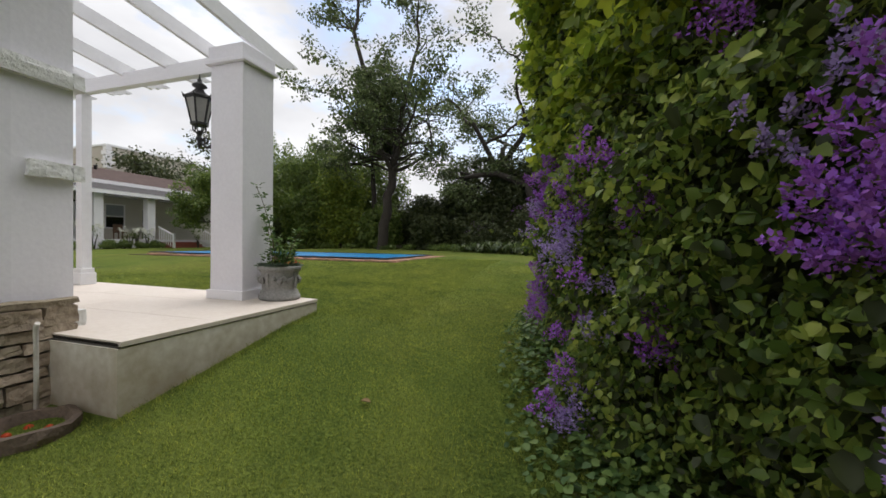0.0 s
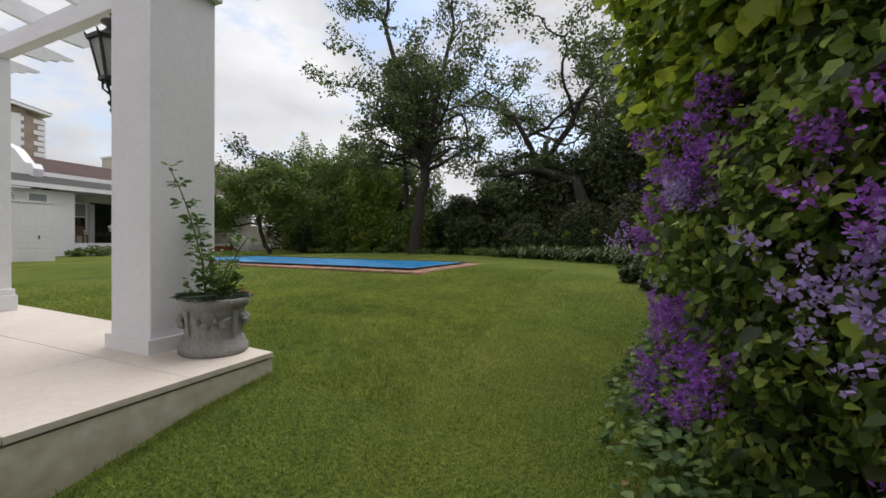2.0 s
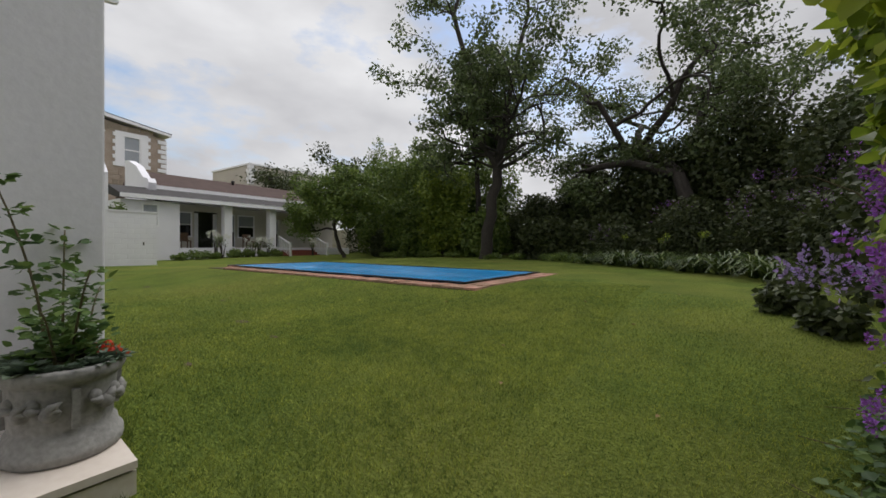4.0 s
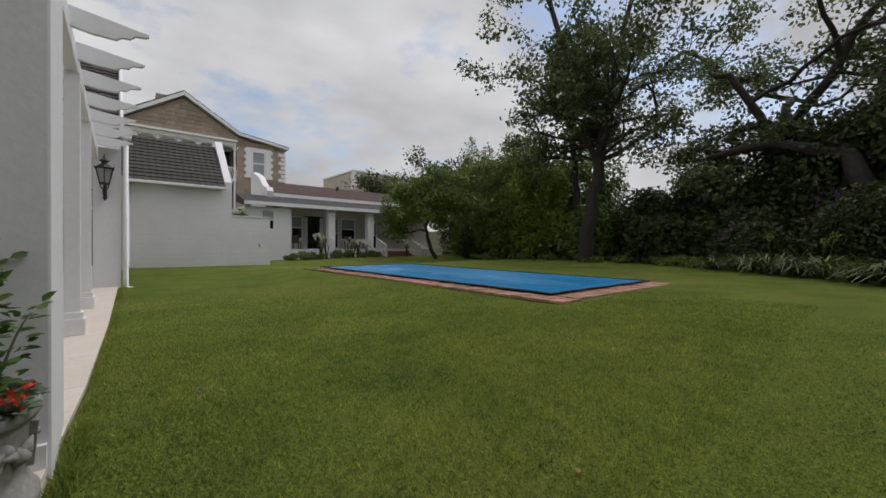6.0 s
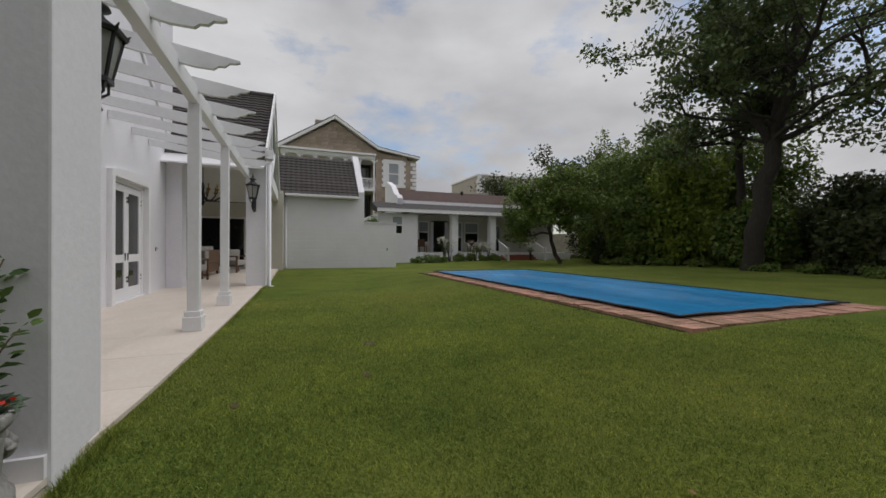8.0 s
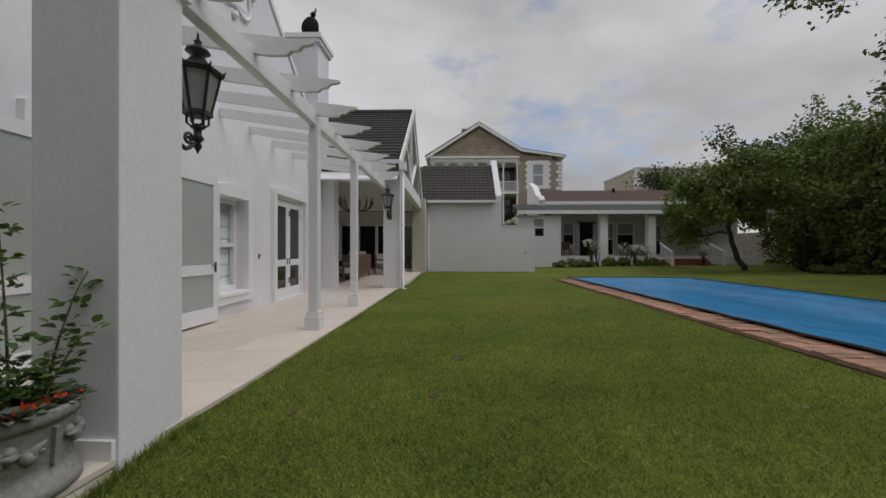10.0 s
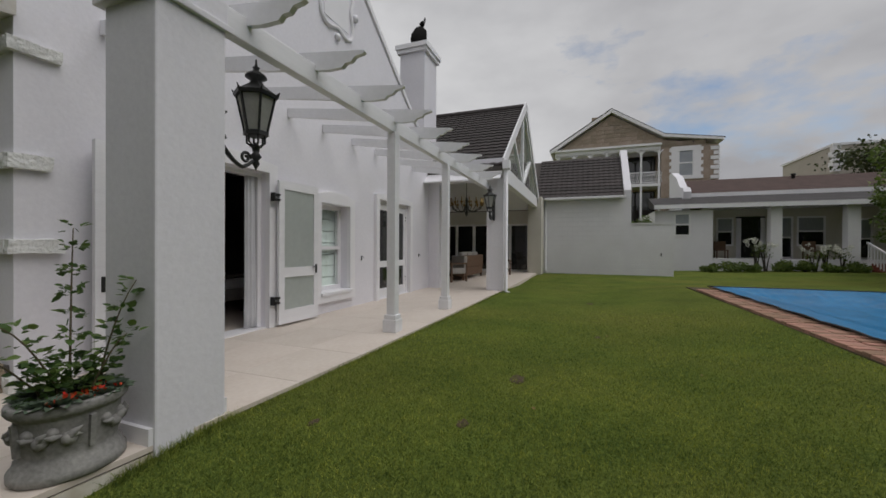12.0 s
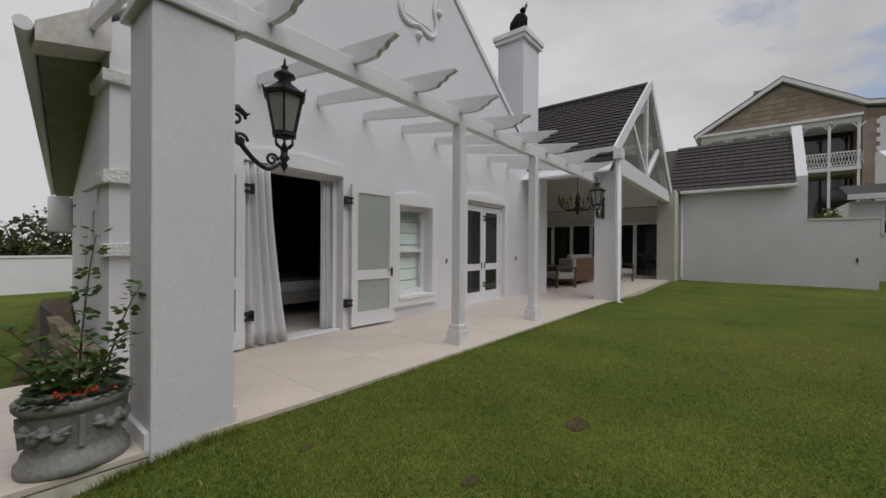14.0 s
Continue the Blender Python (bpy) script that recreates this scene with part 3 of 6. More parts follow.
# gable beam, truss and bargeboards
bm = boxes((-20.35, PX, PN - 0.22, PN - 0.02, 2.98, 3.40), bevel=0.01)
setting("beam_pavilion", bm, M_TRIM, "white tie beam across the patio gable", "beam")
truss = thing("gable_truss", (RX, PN - 0.1, 3.4), "white timber gable truss with glazed panels", "truss")
part("king_post", boxes((RX - 0.09, RX + 0.09, PN - 0.18, PN - 0.06, 3.40, 6.0)), M_TIMBER, truss)
for sx in (-1, 1):
    bm = bmesh.new()
    beam(bm, (RX + sx * 0.15, PN - 0.12, 3.45), (RX + sx * 1.9, PN - 0.12, slope_z(RX + sx * 1.9) - 0.2), 0.12, 0.14, (0, 1, 0))
    part("strut", bm, M_TIMBER, truss)
    bm = bmesh.new()
    prism(bm, [(RX + sx * 0.09, 3.40), (RX + sx * 3.7, 3.40), (RX + sx * 3.7, 3.45), (RX + sx * 0.09, 5.95)], "y", PN - 0.105, PN - 0.10)
    pane = part("pane", bm, M_PANE, truss, "clear triangular glass pane")
    pane.visible_shadow = False
    bm = bmesh.new()
    beam(bm, (RX, PN + 0.02, RZ + 0.04), (RX + sx * (3.9 if sx > 0 else 4.5), PN + 0.02, slope_z(RX + sx * (3.9 if sx > 0 else 4.5)) + 0.04), 0.26, 0.05, (0, 1, 0))
    bb = part("bargeboard", bm, M_TRIM, truss)
    bm = bmesh.new()
    prism(bm, [(RX, RZ - 0.18), (RX + sx * 4.2, slope_z(RX + sx * 4.2) - 0.18), (RX + sx * 4.2, slope_z(RX + sx * 4.2) - 0.22), (RX, RZ - 0.22)], "y", -3.0, PN - 0.02)
    setting("ceiling_pavilion_east" if sx > 0 else "ceiling_pavilion_west", bm, M_TRIM, "white sloping patio ceiling", "ceiling")


def tiled_slope(bm, a, b, c, rows, cols, lift=0.03, wave=0.022):
    """Overlapping profiled roof tiles: a is an eave corner, b the other eave corner, c the top above a."""
    a, b, c = Vector(a), Vector(b), Vector(c)
    along, up = b - a, c - a
    nrm = along.cross(up).normalized()
    if nrm.z < 0:
        nrm = -nrm
    per = 4
    n = cols * per
    for r in range(rows):
        u0, u1 = up * (r / rows), up * ((r + 1.12) / rows)
        rowsv = []
        for u, h in ((u0, lift * 1.5), (u1, lift * 0.3)):
            line = []
            for k in range(n + 1):
                f = k / n
                w = wave * (0.5 + 0.5 * math.cos(2 * math.pi * k / per + (math.pi if r % 2 else 0) * 0))
                line.append(bm.verts.new(a + along * f + u + nrm * (h + w)))
            rowsv.append(line)
        low = [bm.verts.new(v.co - nrm * lift * 1.4) for v in rowsv[0]]
        for k in range(n):
            bm.faces.new((rowsv[0][k], rowsv[0][k + 1], rowsv[1][k + 1], rowsv[1][k]))
            bm.faces.new((low[k], low[k + 1], rowsv[0][k + 1], rowsv[0][k]))


def tiles_part(name, args, parent, label=""):
    bm = bmesh.new()
    tiled_slope(bm, *args)
    ob = part(name, bm, M_TILE, parent, label)
    ob["kind"] = "stuff"
    return ob


roof_p = tagged(new("roof_pavilion"), "dark profiled tile roof of the covered patio", "roof", "", "structure")
for sx in (-1, 1):
    xe = RX + sx * (3.88 if sx > 0 else 4.3)
    bm = bmesh.new()
    prism(bm, [(RX, RZ - 0.05), (xe, slope_z(xe) - 0.05), (xe, slope_z(xe) - 0.17), (RX, RZ - 0.17)], "y", -3.2, PN - 0.03)
    part("decking", bm, M_JOINT, roof_p)
    tiles_part("tiles", ((xe, PN - 0.035, slope_z(xe) - 0.04), (xe, -3.2, slope_z(xe) - 0.04), (RX, PN - 0.035, RZ - 0.04), 20, 30), roof_p)
bm = bmesh.new()
tube(bm, [(RX, PN + 0.03, RZ + 0.0), (RX, -3.2, RZ + 0.0)], 0.11, 8)
part("ridge", bm, M_TILE, roof_p)
# glass sliding doors of the patio
doors = tagged(new("door_3"), "white-framed dark glass sliding doors of the patio", "glass door", "", "structure")
for k in range(6):
    y0 = -1.2 + k * 0.9
    bm = boxes((PW - 0.22, PW - 0.14, y0, y0 + 0.07, 0, 2.28), (PW - 0.22, PW - 0.14, y0 + 0.83, y0 + 0.9, 0, 2.28), (PW - 0.22, PW - 0.14, y0 + 0.07, y0 + 0.83, 0, 0.08), (PW - 0.22, PW - 0.14, y0 + 0.07, y0 + 0.83, 2.2, 2.28))
    part("door_frame", bm, M_TRIM, doors)
    part("pane", boxes((PW - 0.185, PW - 0.175, y0 + 0.07, y0 + 0.83, 0.08, 2.2)), M_DARKGLASS, doors)

# ---- garage wing: wall, mansard roof, stepped parapet ----
GX = -21.5
setting("wall_garage", boxes((GX - 0.3, GX, 4.855, 8.32, -0.4, 3.42), (GX - 0.26, GX - 0.003, 8.62, 10.28, -0.4, 2.2), (GX - 0.3, GX + 0.03, 8.62, 10.32, 2.2, 2.26)), M_BLOCK, "long white-painted block wall of the garage yard", "wall")
roof_g = tagged(new("roof_garage"), "dark profiled tile mansard roof", "roof", "", "structure")
bm = bmesh.new()
prism(bm, [(GX + 0.25, 3.42), (GX - 2.3, 5.70), (GX - 5.0, 5.75), (GX - 5.0, 3.42)], "y", 3.9, 8.28)
part("decking", bm, M_JOINT, roof_g)
tiles_part("tiles", ((GX + 0.3, 4.5, 3.46), (GX + 0.3, 8.30, 3.46), (GX - 2.3, 4.5, 5.74), 13, 16), roof_g)
setting("gutter_garage", boxes((GX + 0.20, GX + 0.36, 4.9, 8.36, 3.36, 3.48), bevel=0.03), M_TRIM, "white gutter of the garage roof", "gutter")
bm = bmesh.new()
prism(bm, [(GX, -0.4), (GX + 0.0, 3.75), (GX - 0.1, 3.85), (GX - 2.3, 6.05), (GX - 3.0, 6.05), (GX - 3.0, -0.4)], "y", 8.32, 8.62)
setting("parapet_garage", bm, M_PLASTER, "white raking parapet beside the mansard roof", "parapet")
bm = bmesh.new()
tube(bm, [(GX + 0.08, 4.95, 3.4), (GX + 0.08, 4.95, 0.15), (GX + 0.16, 4.98, 0.0)], 0.045, 8)
setting("downpipe_garage", bm, M_TRIM, "white downpipe at the wall corner", "downpipe")
bm = bmesh.new()
tube(bm, [(PX + 0.06, PN + 0.08, 3.25), (PX + 0.06, PN + 0.08, 0.0), (PX + 0.10, PN + 0.2, -0.06)], 0.05, 8)
box(bm, PX - 0.06, PX + 0.18, PN, PN + 0.18, 3.22, 3.44)
setting("downpipe_pavilion", bm, M_TRIM, "white downpipe with hopper on the patio pillar", "downpipe")
# ---- cottage with verandah ----
YARD_HEDGE = (-23.2, 9.15)
CX = -26.5
cot = thing("cottage", (CX, 15, 0), "white single-storey cottage with a deep verandah and brown felt roof", "house")
for w in ((CX - 0.3, CX, 10.3, 11.2, -0.3, 3.2), (CX - 0.3, CX, 11.2, 12.0, -0.3, 1.8), (CX - 0.3, CX, 11.2, 12.0, 3.06, 3.2), (CX - 0.3, CX, 12.0, 13.0, -0.3, 3.2), (CX - 7, CX - 0.3, 10.3, 10.5, -0.3, 3.2),
          (CX - 3.1, CX - 2.8, 13.0, 13.9, 0.6, 3.4), (CX - 3.1, CX - 2.8, 13.9, 14.75, 0.6, 1.3), (CX - 3.1, CX - 2.8, 14.75, 14.87, 0.6, 3.4), (CX - 3.1, CX - 2.8, 16.3, 16.75, 0.6, 3.4), (CX - 3.1, CX - 2.8, 17.5, 17.65, 0.6, 3.4), (CX - 3.1, CX - 2.8, 17.65, 18.9, 0.6, 1.3), (CX - 3.1, CX - 2.8, 18.9, 20.0, 0.6, 3.4),
          (CX - 3.1, CX - 2.8, 20.9, 26.0, 0.6, 3.4), (CX - 3.1, CX - 2.8, 13.9, 14.75, 2.95, 3.4), (CX - 3.1, CX - 2.8, 14.87, 16.3, 3.0, 3.4), (CX - 3.1, CX - 2.8, 16.75, 17.5, 2.95, 3.4), (CX - 3.1, CX - 2.8, 17.65, 18.9, 2.95, 3.4), (CX - 3.1, CX - 2.8, 20.0, 20.9, 2.8, 3.4)):
    # recessed verandah wall is toned down from white to imitate its shade
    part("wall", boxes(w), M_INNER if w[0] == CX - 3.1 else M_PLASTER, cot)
# back room in the dark brown that stands for its dimness
part("room", boxes((CX - 6, CX - 5.8, 13, 26, 0, 3.4), (CX - 5.8, CX - 3.1, 13.0, 13.2, 0, 3.4)), M_ROOM, cot)
part("verandah_floor", boxes((CX - 5.8, CX + 0.02, 13.0, 19.3, -0.3, 0.62), (CX - 5.8, CX - 0.6, 19.3, 26, -0.3, 0.62)), M_PLASTER, cot)
part("ceiling", boxes((CX - 5.8, CX, 13.2, 26, 3.42, 3.5)), M_TRIM, cot)
for y0, y1 in ((15.47, 15.95), (18.45, 18.93)):
    part("column", boxes((CX - 0.45, CX, y0, y1, 0.62, 3.3), bevel=0.02), M_TRIM, cot)
bm = bmesh.new()
prism(bm, [(CX + 0.35, 3.30), (CX + 0.35, 3.46), (CX - 1.7, 4.08), (CX - 1.7, 3.55), (CX - 0.3, 3.30)], "y", 10.2, 26.0)
part("verandah_roof", bm, M_GREYROOF, cot, "grey lean-to verandah roof")
part("fascia", boxes((CX + 0.352, CX + 0.39, 10.2, 26.0, 3.26, 3.48)), M_TRIM, cot)
bm = bmesh.new()
prism(bm, [(CX - 1.75, 4.10), (CX - 1.75, 4.26), (CX - 5.2, 5.55), (CX - 8.6, 4.2), (CX - 8.6, 3.5), (CX - 1.75, 3.5)], "y", 12.3, 26.0)
part("roof", bm, M_SLATE, cot, "brown felt pitched roof")
part("fascia", boxes((CX - 1.748, CX - 1.70, 12.3, 26.0, 4.08, 4.30)), M_TRIM, cot)
bm = bmesh.new()
prism(bm, [(CX - 1.5, 3.2), (CX - 1.2, 4.35), (CX - 1.45, 4.62), (CX - 2.1, 4.72), (CX - 3.2, 5.5), (CX - 4.6, 6.0), (CX - 5.2, 6.05), (CX - 5.2, 3.2)], "y", 11.9, 12.28)
part("gable_parapet", bm, M_PLASTER, cot, "white shaped gable parapet")
for y0, y1, z0, z1, x in ((11.2, 12.0, 1.8, 3.06, CX + 0.0), (13.9, 14.75, 1.3, 2.95, CX - 2.82), (16.75, 17.5, 0.62, 2.95, CX - 2.82), (17.65, 18.9, 1.3, 2.95, CX - 2.82), (20.0, 20.9, 0.62, 2.8, CX - 2.95)):
    w = part("window", boxes((x - 0.05, x + 0.03, y0, y0 + 0.09, z0, z1), (x - 0.05, x + 0.03, y1 - 0.09, y1, z0, z1), (x - 0.05, x + 0.03, y0 + 0.09, y1 - 0.09, z0, z0 + 0.09), (x - 0.05, x + 0.03, y0 + 0.09, y1 - 0.09, z1 - 0.09, z1), (x - 0.05, x + 0.03, y0 + 0.09, y1 - 0.09, (z0 + z1) / 2 - 0.04, (z0 + z1) / 2 + 0.04)), M_TRIM, cot)
    part("pane", boxes((x - 0.02, x - 0.01, y0 + 0.09, y1 - 0.09, z0 + 0.09, z0 + (z1 - z0) / 2 - 0.04)), M_DARKGLASS, w)
    part("pane", boxes((x - 0.02, x - 0.01, y0 + 0.09, y1 - 0.09, (z0 + z1) / 2 + 0.04, z1 - 0.09)), M_CURTAINED, w, "pale blind behind the upper pane")
# near-black sheet across the opening in place of indoor shade
part("doorway", boxes((CX - 3.05, CX - 3.0, 14.87, 16.3, 0.62, 3.0)), M_DARKGLASS, cot, "dark sheet that stands for the shade in the open doorway")
for k, y in enumerate((14.9, 16.05)):
    part("curtain", boxes((CX - 2.9, CX - 2.84, y, y + 0.22, 0.62, 2.9)), M_LINEN, cot)
for k in range(4):
    part("step", boxes((CX - 0.6 + 0.02, CX - 0.1 + 0.28 * k, 19.3, 22.2, -0.3, 0.62 - 0.155 * (k + 1) + 0.005)), M_STEP, cot, "red brick step")


def railing(y, x0, x1, z0, z1):
    r = thing("stair_railing", (x0, y, z0), "white timber stair railing with square balusters", "railing", "cottage railings")
    bm = bmesh.new()
    beam(bm, (x0, y, z0 + 0.85), (x1, y, z1 + 0.85), 0.08, 0.07)
    part("handrail", bm, M_TIMBER, r)
    part("newel", boxes((x1 - 0.06, x1 + 0.06, y - 0.06, y + 0.06, z1, z1 + 1.0)), M_TIMBER, r)
    for i in range(7):
        f = (i + 0.5) / 7
        x, z = x0 + (x1 - x0) * f, z0 + (z1 - z0) * f
        part("baluster", boxes((x - 0.025, x + 0.025, y - 0.02, y + 0.02, z, z + 0.84)), M_TIMBER, r)


railing(19.2, CX - 0.1, CX + 1.3, 0.62, 0.05)
railing(22.25, CX - 0.1, CX + 1.3, 0.62, 0.05)
bm = bmesh.new()
lathe(bm, [(0.09, 0), (0.09, 0.2), (0.13, 0.22), (0.13, 0.3)], (CX - 4.6, 18.2, 5.3), 10)
tagged(new("roof_vent", finish("roof_vent", bm, M_IRON)), "small dark roof vent on the felt roof", "vent")

# ---- beige flat-roofed block behind ----
bl = thing("flat_roofed_house", (-40, 27, 0), "beige rendered flat-roofed house with white quoins", "house")
part("wall", boxes((-48, -40, 24.2, 33.0, -0.5, 8.95)), M_BEIGE, bl)
part("coping", boxes((-48.1, -39.9, 24.1, 33.1, 8.95, 9.12)), M_TRIM, bl)
for k in range(5):
    part("quoin", boxes((-40.4 - 0.2 * (k % 2), -39.94, 24.14, 24.6 + 0.25 * (k % 2), 7.0 + k * 0.4, 7.36 + k * 0.4)), M_TRIM, bl)
w = part("window", boxes((-39.98, -39.93, 26.6, 28.1, 7.1, 8.0)), M_TRIM, bl)
part("pane", boxes((-39.93, -39.92, 26.75, 27.95, 7.2, 7.9)), M_DARKGLASS, w)

# ---- two-storey stone villa ----
HX = -40.0
villa = thing("stone_villa", (HX, 10, 0), "two-storey buff stone villa with white trim and iron lace balcony", "house")
part("wall", boxes((HX - 8, HX - 0.0, 12.75, 16.9, -0.5, 9.7), (HX - 8, HX - 2.2, 4.0, 12.75, -0.5, 9.7)), M_HSTONE, villa)
bm = bmesh.new()
prism(bm, [(4.2, 9.7), (16.9, 9.7), (12.9, 10.45), (8.8, 13.0), (4.2, 10.1)], "x", HX - 8, HX)
part("gable", bm, M_HSTONE, villa)
bm = bmesh.new()
prism(bm, [(3.6, 9.85), (8.8, 13.15), (12.9, 10.62), (17.2, 10.0), (17.2, 10.18), (12.95, 10.85), (8.8, 13.45), (3.6, 10.15)], "x", HX - 8.2, HX + 0.35)
part("bargeboard", bm, M_TRIM, villa)
bm = bmesh.new()
prism(bm, [(3.5, 10.15), (8.8, 13.46), (12.95, 10.86), (17.3, 10.19), (17.3, 10.28), (12.95, 10.96), (8.8, 13.58), (3.5, 10.26)], "x", HX - 8.2, HX + 0.2)
part("roof", bm, M_GREYROOF, villa)
part("chimney", boxes((HX - 5, HX - 4, 7.2, 8.3, 12.2, 14.2)), M_HSTONE, villa)
# ceiling added to keep light out of the balcony
part("balcony_ceiling", boxes((HX - 2.2, HX - 0.1, 4.0, 12.7, 9.55, 9.69)), M_TRIM, villa)
part("balcony_floor", boxes((HX - 2.2, HX + 0.1, 4.0, 12.7, 6.5, 6.75)), M_TRIM, villa)
part("balcony_frieze", boxes((HX + 0.002, HX + 0.06, 4.0, 12.7, 9.62, 9.98), (HX + 0.002, HX + 0.3, 3.9, 12.75, 9.982, 10.16)), M_TRIM, villa)
for k in range(7):
    y = 4.3 + k * 1.38
    part("balcony_post", boxes((HX - 0.08, HX + 0.06, y - 0.07, y + 0.07, 0, 9.7)), M_TRIM, villa)
    for s in (-1, 1):
        bm = bmesh.new()
        tube(bm, [(HX, y, 9.15), (HX, y + s * 0.12, 9.4), (HX, y + s * 0.32, 9.6)], 0.05, 6)
        part("bracket", bm, M_TRIM, villa)
part("railing_top", boxes((HX - 0.03, HX + 0.03, 4.0, 12.7, 7.68, 7.76), (HX - 0.03, HX + 0.03, 4.0, 12.7, 6.82, 6.88)), M_TRIM, villa)
bm = bmesh.new()
for k in range(58):
    y = 4.1 + k * 0.15
    beam(bm, (HX, y, 6.88), (HX, y + 0.15, 7.68), 0.03, 0.03, (1, 0, 0))
    beam(bm, (HX, y + 0.15, 6.88), (HX, y, 7.68), 0.03, 0.03, (1, 0, 0))
part("iron_lace", bm, M_TRIM, villa, "white cast-iron lace railing")
# wide dark glass sheet on the back wall imitates the deep balcony's shade
part("balcony_shade_sheet", boxes((HX - 2.19, HX - 2.12, 9.0, 12.6, 6.8, 9.5)), M_DARKGLASS, villa)
part("lower_opening", boxes((HX - 2.19, HX - 2.12, 9.0, 12.6, 3.0, 6.3)), M_DARKGLASS, villa)
w = part("window", boxes((HX, HX + 0.09, 13.5, 15.65, 9.36, 9.75), (HX, HX + 0.09, 13.5, 15.65, 6.98, 7.30), (HX, HX + 0.09, 13.5, 14.0, 7.30, 9.36), (HX, HX + 0.09, 15.15, 15.65, 7.30, 9.36)), M_TRIM, villa)
part("window_frame", boxes((HX, HX + 0.05, 14.0, 14.1, 7.3, 9.36), (HX, HX + 0.05, 15.05, 15.15, 7.3, 9.36), (HX, HX + 0.05, 14.1, 15.05, 8.3, 8.4)), M_TRIM, w)
part("pane", boxes((HX, HX + 0.02, 14.1, 15.05, 7.3, 8.3)), M_CURTAINED, w)
part("pane", boxes((HX, HX + 0.02, 14.1, 15.05, 8.4, 9.36)), M_CURTAINED, w)
for k in range(5):
    for y in (13.35, 15.65):
        part("quoin", boxes((HX, HX + 0.08, y, y + 0.16, 7.0 + k * 0.58, 7.3 + k * 0.58)), M_TRIM, villa)
for k in range(12):
    part("quoin", boxes((HX - 0.5, HX + 0.07, 16.55 - 0.22 * (k % 2), 16.97, 4.9 + k * 0.40, 5.2 + k * 0.40)), M_TRIM, villa)
# courses of stone on the villa's gable and side
rng = np.random.default_rng(5)
stone_me = {}
cnt = 0
for r in range(22):
    z = 5.2 + r * 0.36
    y = 12.8 + rng.uniform(0, 0.3)
    lo, hi = 12.8, 16.3
    if z > 9.9:
        lo, hi = 4.6 + (z - 9.9) * 1.65, 13.0 - (z - 10.2) * 1.55
        y = lo
    while y < hi - 0.3:
        wdt = rng.uniform(0.4, 0.95)
        inside = (z > 9.85) or not (13.3 < y + wdt and y < 15.85 and 6.8 < z + 0.34 and z < 9.8)
        if inside and y + wdt < hi and cnt < 290:
            key = (round(wdt * 8), r % 2)
            if key not in stone_me:
                stone_me[key] = finish("stone", boxes((0, 0.035, 0, key[0] / 8 - 0.03, 0, 0.33)), M_HSTONE)
            ob = new("stone", stone_me[key])
            ob.parent = villa
            ob.location = Vector((HX + 0.003, y, z)) - villa.location
            cnt += 1
        y += wdt

# ---- pool ----
x0, x1, y0, y1 = POOL
PZ = 0.205
bm = bmesh.new()
gnx, gny = 110, 64
vv = []
for j in range(gny + 1):
    for i in range(gnx + 1):
        u, v = i / gnx, j / gny
        e = min(u * (x1 - x0), (1 - u) * (x1 - x0), v * (y1 - y0), (1 - v) * (y1 - y0))
        z = PZ + 0.035 - 0.20 * smooth(0.15, 1.1, e) + (0.020 * noise.noise((u * 14, v * 6, 0)) + 0.013 * noise.noise((u * 9, v * 34, 4.0))) * smooth(0.0, 0.5, e) + 0.022 * math.exp(-((e - 0.62) / 0.07) ** 2) + 0.014 * math.exp(-((e - 0.30) / 0.05) ** 2)
        # scalloped edge between the tie points
        sag = 0.05 * abs(math.sin(u * 9 * math.pi)) if min(v, 1 - v) < 1e-6 else 0.0
        sag2 = 0.05 * abs(math.sin(v * 4 * math.pi)) if min(u, 1 - u) < 1e-6 else 0.0
        vv.append(bm.verts.new((x0 - 0.12 + u * (x1 - x0 + 0.24) + (sag2 if u < 0.5 else -sag2), y0 - 0.12 + v * (y1 - y0 + 0.24) + (sag if v < 0.5 else -sag), z)))
for j in range(gny):
    for i in range(gnx):
        f = bm.faces.new((vv[j * (gnx + 1) + i], vv[j * (gnx + 1) + i + 1], vv[(j + 1) * (gnx + 1) + i + 1], vv[(j + 1) * (gnx + 1) + i]))
        f.smooth = True
cover = thing("pool_cover", ((x0 + x1) / 2, (y0 + y1) / 2, PZ), "bright blue tarpaulin pool cover, sagging, tied at the edges", "pool cover")
part("sheet", bm, M_COVER, cover)
bm = bmesh.new()
for s in range(2):
    yy = y0 - 0.15 if s == 0 else y1 + 0.15
    tube(bm, [(x0 - 0.15 + k * (x1 - x0 + 0.3) / 36, yy + 0.05 * abs(math.sin(k * math.pi / 4)) * (1 if s == 0 else -1), PZ + 0.04) for k in range(37)], 0.014, 5)
    xx = x0 - 0.15 if s == 0 else x1 + 0.15
    tube(bm, [(xx + 0.05 * abs(math.sin(k * math.pi / 4)) * (1 if s == 0 else -1), y0 - 0.15 + k * (y1 - y0 + 0.3) / 16, PZ + 0.04) for k in range(17)], 0.014, 5)
part("edge_rope", bm, M_IRON, cover, "dark rope along the cover edge")
coping = setting("pool_coping", boxes((x0 - 0.52, x1 + 0.48, y0 - 0.52, y0 + 0.02, -0.2, PZ - 0.035), (x0 - 0.52, x1 + 0.48, y1 - 0.02, y1 + 0.5, -0.2, PZ - 0.035), (x0 - 0.52, x0 + 0.02, y0 + 0.02, y1 - 0.02, -0.2, PZ - 0.035), (x1 - 0.02, x1 + 0.48, y0 + 0.02, y1 - 0.02, -0.2, PZ - 0.035)), M_SOIL, "worn brick coping round the pool", "coping")
